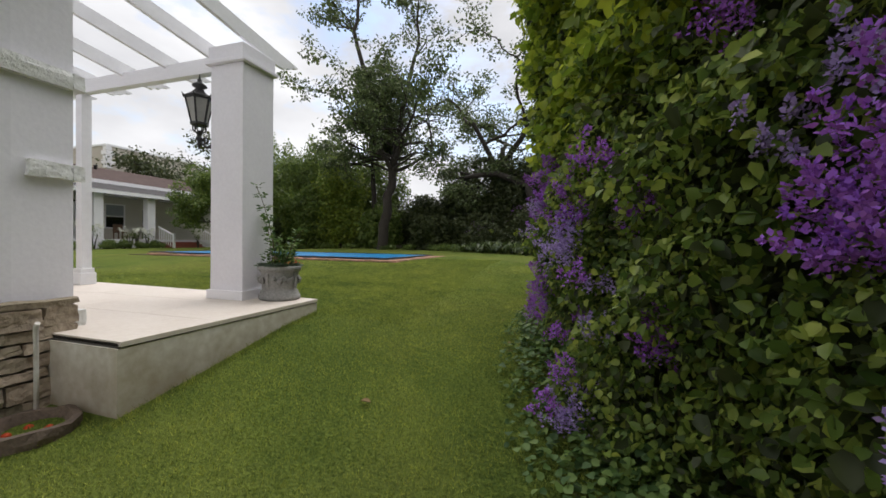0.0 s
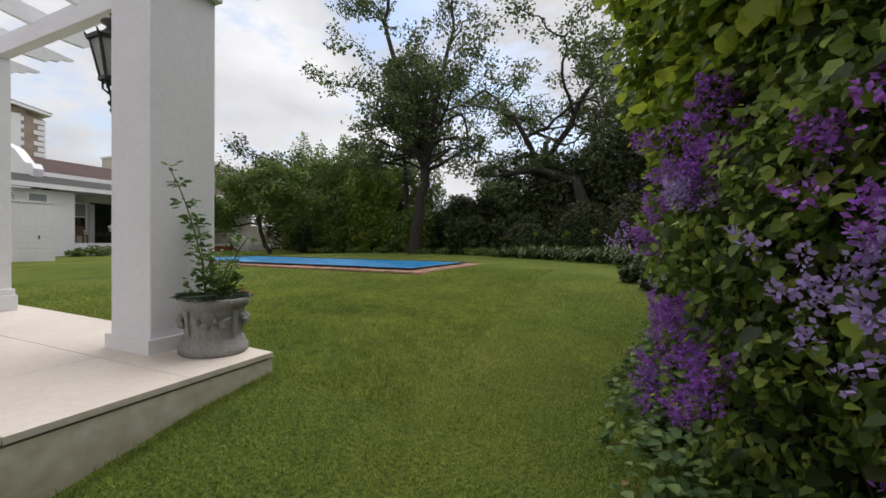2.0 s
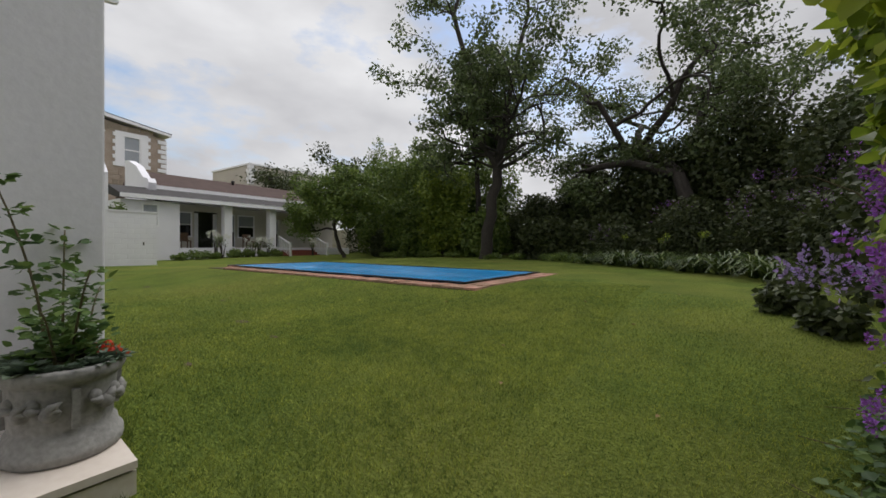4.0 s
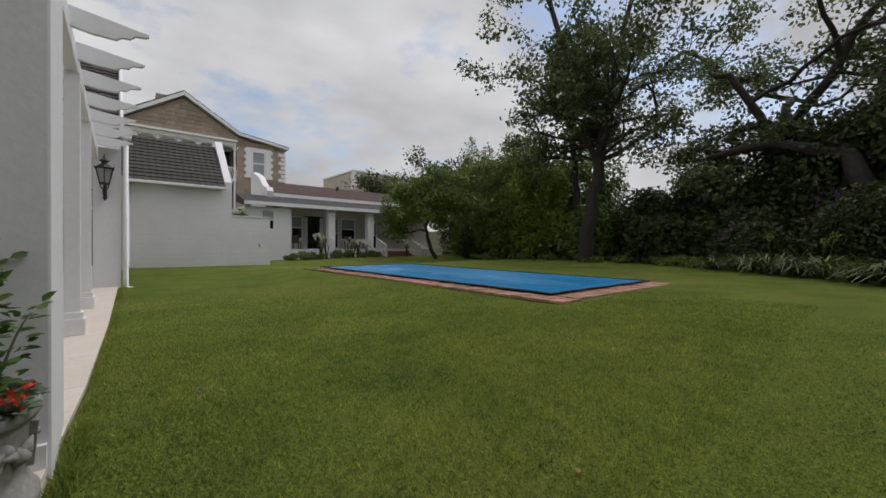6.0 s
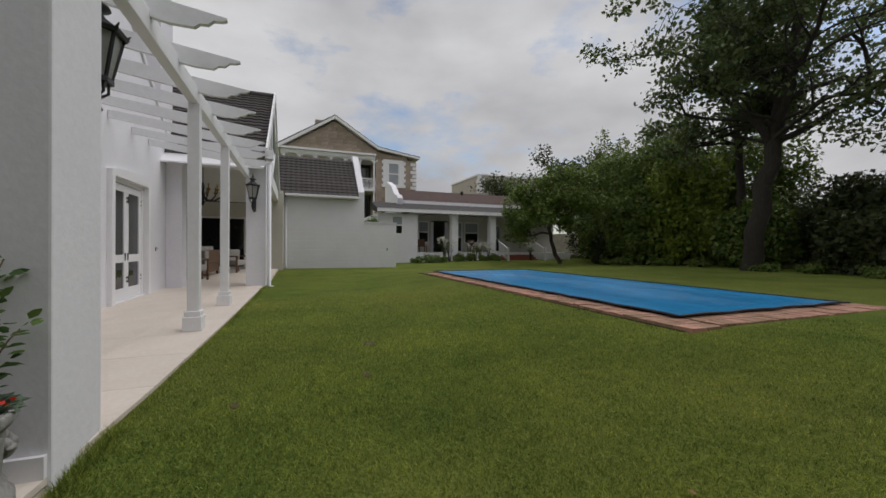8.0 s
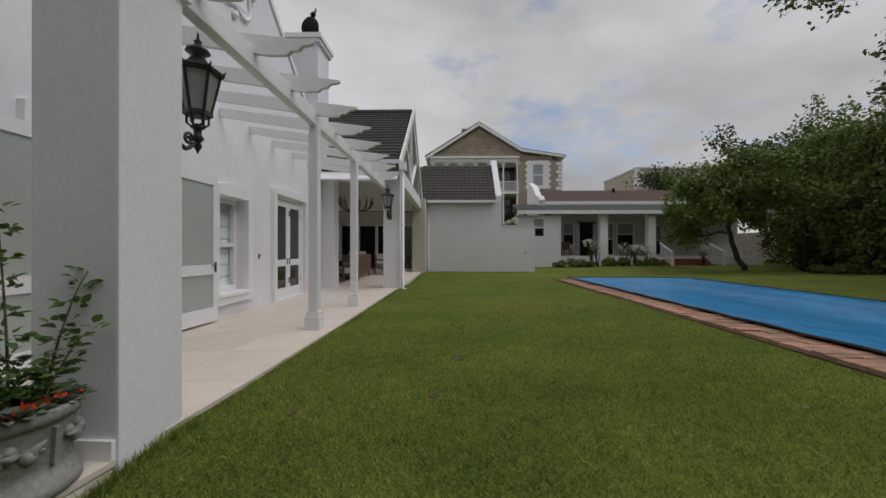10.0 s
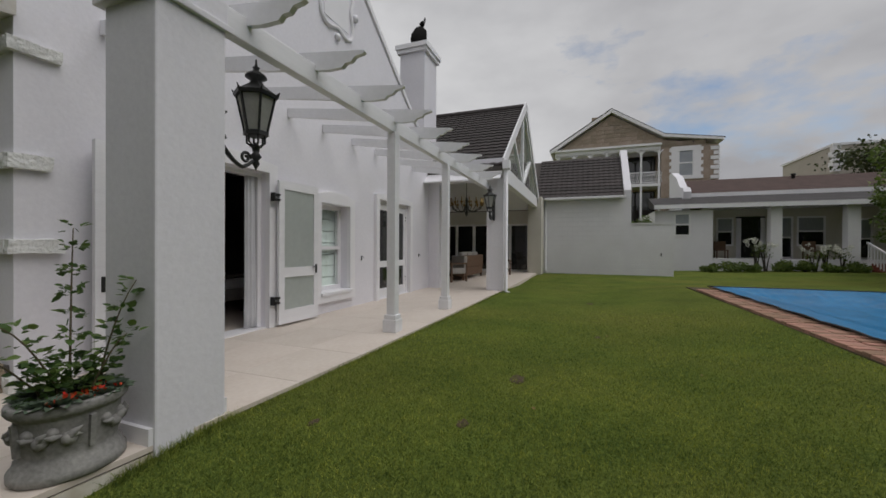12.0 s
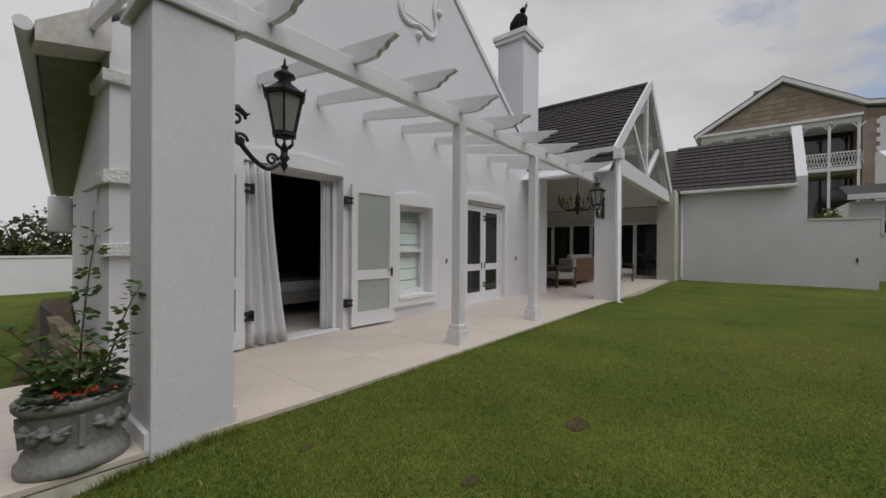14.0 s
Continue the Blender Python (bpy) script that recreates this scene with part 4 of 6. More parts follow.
# ---- pergola ----
pil = setting("pillar", boxes((-4.575, -4.115, 3.955, 4.415, -0.5, 2.62), bevel=0.012), M_PLASTER, "square white plastered pergola pillar", "pillar")
setting("trim_pillar_skirting", boxes((-4.60, -4.09, 3.93, 3.955, 0, 0.10), (-4.115, -4.09, 3.955, 4.40, 0, 0.10), (-4.60, -4.575, 3.955, 4.40, 0, 0.10)), M_TRIM, "low white skirting of the pillar", "skirting")
setting("trim_pillar_cap", boxes((-4.62, -4.07, 3.91, 4.445, 2.62, 2.665), (-4.59, -4.10, 3.935, 4.42, 2.665, 2.82), bevel=0.008), M_PLASTER, "white cap of the pillar", "cap")
perg = thing("pergola", (-8.2, 4.25, 0), "white-painted timber pergola with shaped rafter ends", "pergola")
part("beam", boxes((-12.58, -4.59, 4.22, 4.32, 2.70, 2.885), bevel=0.008), M_TIMBER, perg)
for x in (-4.15, -4.86, -5.64, -6.44, -7.24, -8.05, -8.92, -9.78, -10.75, -11.62):
    bm = bmesh.new()
    zo, zi = 2.80, 3.10
    pts = [(2.53, zi), (4.45, zo + 0.01), (4.62, zo + 0.01), (4.66, zo + 0.045), (4.72, zo + 0.05), (4.76, zo + 0.09), (4.83, zo + 0.10), (4.86, zo + 0.115), (4.86, zo + 0.13), (2.53, zi + 0.13)]
    prism(bm, pts, "x", x - 0.024, x + 0.024)
    part("rafter", bm, M_TIMBER, perg)
for x in (-7.29, -9.38):
    p = part("post", boxes((x - 0.062, x + 0.062, 4.21, 4.334, 0.22, 2.70), bevel=0.006), M_TIMBER, perg)
    part("plinth", boxes((x - 0.10, x + 0.10, 4.17, 4.37, 0, 0.17), (x - 0.085, x + 0.085, 4.185, 4.355, 0.17, 0.235), bevel=0.008), M_TIMBER, p)


# ---- lanterns ----
def lantern(at, sgn):
    """A six-sided wall lantern on a scrolled bracket; at: the mount on the wall; sgn: which way along x it reaches."""
    x, y, z = at
    t = thing("wall_lantern", at, "black cast-iron wall lantern with frosted panes on a scrolled bracket", "lantern", "wall lanterns")
    lx = x + sgn * 0.46
    bm = boxes((x, x + sgn * 0.025, y - 0.03, y + 0.03, z - 0.22, z + 0.16))
    lathe(bm, [(0.0, 0.14), (0.035, 0.16), (0.045, 0.20), (0.025, 0.24), (0, 0.26)], (x + sgn * 0.02, y, z), 8)
    lathe(bm, [(0.0, -0.30), (0.03, -0.26), (0.04, -0.23), (0.02, -0.20)], (x + sgn * 0.02, y, z), 8)
    part("wall_plate", bm, M_IRON, t)
    bm = bmesh.new()
    pts = []
    for k in range(25):
        a = k / 24
        pts.append((x + sgn * (0.02 + 0.41 * a), y, z + 0.02 - 0.30 * math.sin(a * math.pi * 0.62) + 0.10 * max(0, a - 0.75) * 2))
    tube(bm, pts, [0.022 - 0.008 * (k / 24) for k in range(25)], 8)
    for cxs, czs, r in ((0.09, 0.06, 0.07), (0.12, -0.10, 0.055), (0.36, -0.20, 0.05)):
        tube(bm, [(x + sgn * (cxs + r * (1 - k / 26) * math.cos(k * 0.42)), y, z + czs + r * (1 - k / 26) * math.sin(k * 0.42)) for k in range(20)], 0.012, 6)
    tube(bm, [(x + sgn * 0.03, y, z + 0.10), (x + sgn * 0.10, y, z + 0.13), (x + sgn * 0.16, y, z + 0.09), (x + sgn * 0.19, y, z + 0.11)], [0.03, 0.028, 0.02, 0.006], 6)
    part("bracket", bm, M_IRON, t, "scrolled iron arm")
    zb = z - 0.12
    bm = bmesh.new()
    lathe(bm, [(0.0, -0.17), (0.012, -0.14), (0.03, -0.11), (0.02, -0.08), (0.045, -0.05), (0.025, -0.02), (0.03, 0.02), (0.05, 0.03), (0.02, 0.045), (0.02, 0.06)], (lx, y, zb), 10)
    finial = part("base_finial", bm, M_IRON, t)
    for k in range(6):
        a = k * math.pi / 3
        sc = bmesh.new()
        tube(sc, [(lx + 0.03 * math.cos(a), y + 0.03 * math.sin(a), zb + 0.03), (lx + 0.07 * math.cos(a), y + 0.07 * math.sin(a), zb + 0.06), (lx + 0.07 * math.cos(a), y + 0.07 * math.sin(a), zb + 0.14)], 0.009, 5)
        part("scroll", sc, M_IRON, finial)
    z0, z1 = zb + 0.14, zb + 0.44
    r0, r1 = 0.085, 0.15
    bm = bmesh.new()
    lathe(bm, [(r0 - 0.03, -0.025), (r0 + 0.015, -0.02), (r0 + 0.015, 0.012), (r0 - 0.03, 0.015)], (lx, y, z0), 6, faceted=True)
    top_ring = bmesh.new()
    lathe(top_ring, [(r1 - 0.03, -0.012), (r1 + 0.02, -0.01), (r1 + 0.03, 0.015), (r1 - 0.03, 0.02)], (lx, y, z1), 6, faceted=True)
    cage = part("cage", bm, M_IRON, t)
    part("top_ring", top_ring, M_IRON, cage)
    for k in range(6):
        a = k * math.pi / 3
        gb = bmesh.new()
        beam(gb, (lx + r0 * math.cos(a), y + r0 * math.sin(a), z0), (lx + r1 * math.cos(a), y + r1 * math.sin(a), z1), 0.016, 0.016)
        tube(gb, [(lx + (r1 + 0.01) * math.cos(a), y + (r1 + 0.01) * math.sin(a), z1 + 0.01), (lx + (r1 + 0.035) * math.cos(a), y + (r1 + 0.035) * math.sin(a), z1 + 0.045)], [0.012, 0.004], 5)
        part("glazing_bar", gb, M_IRON, cage)
    for k in range(6):
        a0, a1 = k * math.pi / 3, (k + 1) * math.pi / 3
        bm = bmesh.new()
        q = [bm.verts.new((lx + r * 0.97 * math.cos(a), y + r * 0.97 * math.sin(a), zz)) for r, a, zz in ((r0, a0, z0), (r0, a1, z0), (r1, a1, z1), (r1, a0, z1))]
        bm.faces.new(q)
        g = bmesh.ops.extrude_face_region(bm, geom=bm.faces[:])
        bmesh.ops.translate(bm, verts=[e for e in g["geom"] if isinstance(e, bmesh.types.BMVert)], vec=Vector((lx, y, (z0 + z1) / 2)) * 0.0 + Vector((-math.cos((a0 + a1) / 2), -math.sin((a0 + a1) / 2), 0)) * 0.003)
        part("pane", bm, M_LGLASS, cage)
    bm = bmesh.new()
    lathe(bm, [(r1 + 0.02, 0.015), (r1 - 0.03, 0.05), (0.075, 0.085), (0.06, 0.10), (0.05, 0.12)], (lx, y, z1), 6, faceted=True)
    lathe(bm, [(0.05, 0.11), (0.035, 0.125), (0.085, 0.155), (0.075, 0.175), (0.03, 0.205), (0.02, 0.22), (0.03, 0.235), (0.012, 0.25), (0.006, 0.30), (0.0, 0.31)], (lx, y, z1), 12)
    part("hood", bm, M_IRON, t)
    return t


lantern((-4.577, 4.20, 2.06), -1)
lantern((PX + 0.002, 4.42, 2.15), 1)


# ---- doors and window of the facade ----
def door_leaf(parent, hinge, width, height, angle, glassm, handle_side=1):
    """A glazed leaf with two panes; hinge at the jamb, angle in degrees from the wall's +x."""
    c, s = math.cos(radians(angle)), math.sin(radians(angle))

    def bar(a0, a1, z0, z1, t=0.022):
        bm = bmesh.new()
        box(bm, a0, a1, -t, t, z0, z1, bevel=0.004)
        return bm

    def put(nm, bm, m, par, label=""):
        for v in bm.verts:
            x, y = v.co.x, v.co.y
            v.co.x, v.co.y, v.co.z = hinge[0] + c * x - s * y, hinge[1] + s * x + c * y, v.co.z + hinge[2]
        return part(nm, bm, m, par, label)
    st, rail = 0.10, 0.76
    fr = bmesh.new()
    for a in ((0, st, 0, height), (width - st, width, 0, height), (st, width - st, 0, 0.2), (st, width - st, rail - 0.09, rail + 0.05), (st, width - st, height - 0.12, height)):
        box(fr, a[0], a[1], -0.022, 0.022, a[2], a[3])
    leaf = put("leaf", fr, M_TIMBER, parent)
    p1 = put("pane", bar(st, width - st, 0.2, rail - 0.09, 0.004), glassm, leaf)
    p2 = put("pane", bar(st, width - st, rail + 0.05, height - 0.12, 0.004), glassm, leaf)
    hb = bmesh.new()
    hx = width - 0.06 if handle_side > 0 else 0.06
    box(hb, hx - 0.015, hx + 0.015, -0.035, 0.035, rail - 0.06, rail + 0.08, 0.004)
    box(hb, hx - 0.09, hx, -0.055, -0.035, rail + 0.03, rail + 0.045, 0.003)
    put("handle", hb, M_IRON, leaf, "dark lever handle")
    for hz in (0.35, height - 0.25):
        h = bmesh.new()
        box(h, -0.09, 0.01, -0.035, 0.035, hz - 0.05, hz - 0.02)
        box(h, -0.09, 0.01, -0.035, 0.035, hz + 0.02, hz + 0.05)
        box(h, -0.10, -0.08, -0.035, 0.035, hz - 0.06, hz + 0.06)
        put("hinge", h, M_IRON, leaf, "dark projecting parliament hinge")
    return leaf


d1 = tagged(new("door_1"), "white french door standing wide open with etched glass leaves", "door", "", "structure")
part("door_frame", boxes((D1[0], D1[0] + 0.06, FY - 0.2, FY - 0.08, 0, D1[2]), (D1[1] - 0.06, D1[1], FY - 0.2, FY - 0.08, 0, D1[2]), (D1[0] + 0.06, D1[1] - 0.06, FY - 0.2, FY - 0.08, D1[2] - 0.06, D1[2]), (D1[0], D1[1], FY - 0.25, FY + 0.02, 0.0, 0.018)), M_TRIM, d1)
door_leaf(d1, (D1[0] - 0.10, FY + 0.13, 0.035), 0.80, 2.06, 180 - 3, M_DOORGLASS)
door_leaf(d1, (D1[1] + 0.01, FY + 0.12, 0.035), 0.70, 2.06, 2, M_DOORGLASS)
d2 = tagged(new("door_2"), "closed white french doors with dark glass panes", "door", "", "structure")
part("door_frame", boxes((D2[0], D2[0] + 0.07, FY - 0.16, FY - 0.02, 0, D2[2]), (D2[1] - 0.07, D2[1], FY - 0.16, FY - 0.02, 0, D2[2]), (D2[0] + 0.07, D2[1] - 0.07, FY - 0.16, FY - 0.02, D2[2] - 0.07, D2[2]), (D2[0], D2[1], FY - 0.2, FY + 0.02, 0.0, 0.02)), M_TRIM, d2)
wl2 = (D2[1] - D2[0] - 0.14) / 2
door_leaf(d2, (D2[0] + 0.07, FY - 0.06, 0.025), wl2, 2.07, 0, M_DARKGLASS)
door_leaf(d2, (D2[0] + 0.07 + wl2, FY - 0.06, 0.025), wl2, 2.07, 0, M_DARKGLASS, -1)
w1 = tagged(new("window_1"), "white sash window with a pale blind drawn down", "window", "", "structure")
wx0, wx1, wz0, wz1 = WN
yf = FY - 0.17
part("window_frame", boxes((wx0, wx0 + 0.07, yf - 0.05, yf + 0.03, wz0, wz1), (wx1 - 0.07, wx1, yf - 0.05, yf + 0.03, wz0, wz1), (wx0 + 0.07, wx1 - 0.07, yf - 0.05, yf + 0.03, wz0, wz0 + 0.09), (wx0 + 0.07, wx1 - 0.07, yf - 0.05, yf + 0.03, wz1 - 0.08, wz1), (wx0 + 0.07, wx1 - 0.07, yf - 0.05, yf + 0.035, (wz0 + wz1) / 2 - 0.03, (wz0 + wz1) / 2 + 0.03)), M_TRIM, w1)
for a, b in ((wz0 + 0.09, (wz0 + wz1) / 2 - 0.03), ((wz0 + wz1) / 2 + 0.03, wz1 - 0.08)):
    pn = part("pane", boxes((wx0 + 0.07, wx1 - 0.07, yf - 0.016, yf - 0.01, a, b)), M_PANE, w1)
    pn.visible_shadow = False
bm = bmesh.new()
for k in range(7):
    z = wz0 + 0.02 + k * 0.21
    prism(bm, [(yf - 0.09, z), (yf - 0.075, z + 0.02), (yf - 0.085, z + 0.205), (yf - 0.10, z + 0.205)], "x", wx0 + 0.02, wx1 - 0.02)
part("blind", bm, M_BLIND, w1, "pale green-white folded fabric blind")
part("window_sill", boxes((wx0 - 0.02, wx1 + 0.02, FY - 0.14, FY + 0.11, wz0 - 0.05, wz0 + 0.01), bevel=0.01), M_TRIM, w1)


def curtain(name, x0, x1, y, z0, z1, folds, flare, label):
    bm = bmesh.new()
    rows, cols = 14, folds * 6
    g = []
    for j in range(rows + 1):
        f = j / rows
        wdt = (x1 - x0) * (0.75 + 0.25 * (1 - f)) + flare * (1 - f) ** 2
        for i in range(cols + 1):
            u = i / cols
            g.append(bm.verts.new((x1 - (1 - u) * wdt, y + (0.045 + 0.015 * math.sin(u * 5)) * math.sin(u * folds * 2 * math.pi + 0.4 * math.sin(f * 3)) + 0.22 * flare * (1 - f) ** 2, z0 + f * (z1 - z0))))
    for j in range(rows):
        for i in range(cols):
            fc = bm.faces.new((g[j * (cols + 1) + i], g[j * (cols + 1) + i + 1], g[(j + 1) * (cols + 1) + i + 1], g[(j + 1) * (cols + 1) + i]))
            fc.smooth = True
    me = finish(name, bm, M_LINEN)
    ob = new(name, me)
    sol = ob.modifiers.new("cloth", "SOLIDIFY")
    sol.thickness = 0.006
    return tagged(ob, label, "curtain", "bedroom curtains")


curtain("curtain", D1[1] - 0.42, D1[1] + 0.01, FY + 0.035, 0.03, 2.15, 4, 0.12, "long white linen curtain billowing out of the open door")
curtain("curtain", D1[0] + 0.07, D1[0] + 0.22, FY - 0.14, 0.03, 2.12, 3, 0.0, "white linen curtain gathered at the door jamb")

# small iron hooks on the facade for the door leaves
for x in (-9.25, -12.05):
    bm = boxes((x - 0.008, x + 0.008, FY, FY + 0.02, 0.88, 0.97))
    tube(bm, [(x, FY + 0.02, 0.96), (x, FY + 0.045, 0.95), (x, FY + 0.045, 0.92)], 0.005, 6)
    tagged(new("door_hook", finish("door_hook", bm, M_IRON)), "small dark iron door hook on the white wall", "hook", "door hooks")

bm = boxes((GX, GX + 0.03, 9.78, 9.82, 0.80, 0.94))
tagged(new("wall_latch", finish("wall_latch", bm, M_IRON)), "small dark latch on the white yard wall", "latch")
# bed in the dark room
bed = thing("bed", (-6.9, 0.4, 0), "low bed with pale base and dark throw in the dim room", "bed")
part("bed_base", boxes((-7.9, -6.35, -0.8, 1.1, 0.22, 0.42), bevel=0.02), M_CUSHION, bed)
part("mattress", boxes((-7.9, -6.35, -0.8, 1.1, 0.42, 0.62), bevel=0.05), M_LINEN, bed)
part("throw", boxes((-7.92, -6.33, 0.35, 1.12, 0.60, 0.66), bevel=0.025), M_ROOM, bed, "dark folded throw")
for x in (-7.8, -6.45):
    for y in (-0.7, 1.0):
        part("leg", boxes((x - 0.03, x + 0.03, y - 0.03, y + 0.03, 0, 0.22)), M_IRON, bed)

# patio furniture
sofa = thing("sofa", (-16.6, 2.3, 0), "brown wicker sofa with grey striped cushions", "sofa")
part("frame", boxes((-17.8, -15.3, 1.9, 2.8, 0.12, 0.42), (-17.8, -15.3, 2.68, 2.82, 0.42, 0.86), (-17.8, -17.65, 1.9, 2.68, 0.42, 0.66), (-15.45, -15.3, 1.9, 2.68, 0.42, 0.66), bevel=0.03), M_WOOD, sofa)
for k in range(3):
    part("seat_cushion", boxes((-17.6 + k * 0.7, -16.93 + k * 0.7, 1.92, 2.62, 0.42, 0.56), bevel=0.05), M_CUSHION, sofa)
    part("back_cushion", boxes((-17.6 + k * 0.7, -16.93 + k * 0.7, 2.48, 2.66, 0.56, 0.98), bevel=0.06), M_CUSHION, sofa)
for x in (-17.75, -15.35):
    for y in (1.95, 2.75):
        part("leg", boxes((x - 0.035, x + 0.035, y - 0.035, y + 0.035, 0, 0.12)), M_WOOD, sofa)


def armchair(at, turn):
    t = thing("armchair", (0, 0, 0), "grey upholstered armchair with pale wooden legs and arms", "chair", "patio chairs")
    part("seat", boxes((-0.34, 0.34, -0.34, 0.34, 0.26, 0.46), bevel=0.05), M_CUSHION, t)
    part("backrest", boxes((-0.34, 0.34, 0.24, 0.40, 0.40, 0.86), bevel=0.05), M_CUSHION, t)
    for s in (-1, 1):
        part("armrest", boxes((s * 0.34 - 0.03, s * 0.34 + 0.03, -0.36, 0.38, 0.58, 0.63), bevel=0.01), M_WOOD, t)
        for y in (-0.32, 0.34):
            part("leg", boxes((s * 0.34 - 0.025, s * 0.34 + 0.025, y - 0.025, y + 0.025, 0, 0.58)), M_WOOD, t)
    t.matrix_basis = pose(at[0], at[1], at[2], 0, 0, turn)
    return t


ac = armchair((-14.9, 2.5, 0), 60)
copy_thing(ac, pose(-18.6, 3.3, 0, 0, 0, 140))

chand = thing("chandelier", (-16.2, 2.6, 2.6), "dark iron chandelier with curved arms and candle cups", "chandelier")
bm = bmesh.new()
tube(bm, [(-16.2, 2.6, 6.0), (-16.2, 2.6, 2.9)], 0.012, 6)
part("chain", bm, M_IRON, chand)
bm = bmesh.new()
lathe(bm, [(0.0, -0.42), (0.03, -0.38), (0.06, -0.3), (0.03, -0.22), (0.07, -0.1), (0.04, 0.05), (0.05, 0.2), (0.02, 0.34)], (-16.2, 2.6, 2.7), 12)
part("stem", bm, M_IRON, chand)
for k in range(14):
    a = k * math.pi / 7
    bm = bmesh.new()
    pts = [(-16.2 + r * math.cos(a), 2.6 + r * math.sin(a), 2.6 + z) for r, z in ((0.04, 0), (0.15, -0.12), (0.34, -0.14), (0.52, -0.02), (0.6, 0.14))]
    tube(bm, pts, 0.014, 6)
    arm = part("arm", bm, M_IRON, chand)
    bm = bmesh.new()
    lathe(bm, [(0.015, -0.09), (0.02, -0.02), (0.055, 0.02), (0.065, 0.045), (0.02, 0.06), (0.02, 0.2), (0.0, 0.22)], pts[-1], 8)
    part("candle_cup", bm, M_BRASS, arm)

# chimney cowl, shaped like a hooded scoop
cowl = thing("chimney_cowl", (-12.9, 2.12, 6.85), "black hooded rotating chimney cowl", "cowl")
bm = bmesh.new()
lathe(bm, [(0.16, 0), (0.16, 0.06), (0.10, 0.08), (0.10, 0.2)], (-12.9, 2.12, 6.85), 14)
part("collar", bm, M_IRON, cowl)
bm = bmesh.new()
tube(bm, [(-12.55, 2.12, 7.02), (-12.72, 2.12, 7.12), (-12.9, 2.12, 7.25), (-13.02, 2.12, 7.50), (-13.12, 2.12, 7.78), (-13.16, 2.12, 7.90)], [0.05, 0.18, 0.24, 0.19, 0.08, 0.02], 12)
part("hood", bm, M_SOOT, cowl)
bm = bmesh.new()
prism(bm, [(-13.06, 7.62), (-13.34, 8.12), (-13.40, 8.06), (-13.14, 7.55)], "y", 2.11, 2.13)
part("vane", bm, M_IRON, cowl)

# ---- planter ----
PC = (-3.83, 4.205)
pot = thing("planter", (PC[0], PC[1], 0), "oval grey cast-stone planter with fruit and leaf relief", "planter")
bm = bmesh.new()
lathe(bm, [(0.26, 0.0), (0.275, 0.015), (0.275, 0.05), (0.255, 0.065), (0.245, 0.10), (0.225, 0.115), (0.23, 0.14), (0.245, 0.30), (0.25, 0.315), (0.27, 0.325), (0.285, 0.345), (0.285, 0.37), (0.275, 0.38), (0.245, 0.38), (0.235, 0.33)], (PC[0], PC[1], 0), 48, 0.86, 0.74)
rough(bm, 0.003, 14)
part("bowl", bm, M_POT, pot)
bm = bmesh.new()
lathe(bm, [(0.0, 0.33), (0.12, 0.345), (0.24, 0.335)], (PC[0], PC[1], 0), 24, 0.86, 0.74)
part("soil", bm, M_SOIL, pot)
for k in range(12):
    a = k * math.pi / 6
    ca, sa = math.cos(a), math.sin(a)
    c = Vector((PC[0] + 0.203 * ca, PC[1] + 0.175 * sa, 0.215))
    bm = bmesh.new()
    if k % 3 == 0:
        beam(bm, c + Vector((0, 0, -0.075)), c + Vector((0.012 * ca, 0.012 * sa, 0.085)), 0.03, 0.025, (-sa, ca, 0))
        part("rib", bm, M_POT, pot)
    else:
        bmesh.ops.create_uvsphere(bm, u_segments=10, v_segments=7, radius=0.034, matrix=Matrix.Translation(c + Vector((-sa * 0.02, ca * 0.02, -0.005))))
        bmesh.ops.create_uvsphere(bm, u_segments=10, v_segments=7, radius=0.026, matrix=Matrix.Translation(c + Vector((sa * 0.04, -ca * 0.03, 0.035))))
        for q in range(3):
            p0 = c + Vector((0, 0, 0.01 * q))
            tip = p0 + Vector((-sa, ca * 0.78, 0)) * (0.075 if q != 1 else -0.075) + Vector((0.012 * ca, 0.012 * sa, 0.045 - 0.03 * q))
            tube(bm, [p0, (p0 + tip) / 2 + Vector((ca, sa, 0)) * 0.014, tip], [0.006, 0.02, 0.003], 6)
        for f in bm.faces:
            f.smooth = True
        part("relief", bm, M_POT, pot, "moulded fruit and leaves")
rng = np.random.default_rng(11)
rose = thing("potted_rose", (PC[0], PC[1], 0.33), "young rose with thin stems in the planter", "plant")
stems = (((-0.02, -0.05), 0.92, (-0.10, -0.30)), ((-0.12, 0.02), 0.62, (-0.16, 0.06)), ((0.06, 0.02), 0.45, (0.22, 0.02)), ((-0.05, 0.08), 0.34, (-0.12, 0.14)), ((0.1, -0.04), 0.3, (0.20, -0.12)))
LP, LD, LN, LL = [], [], [], []
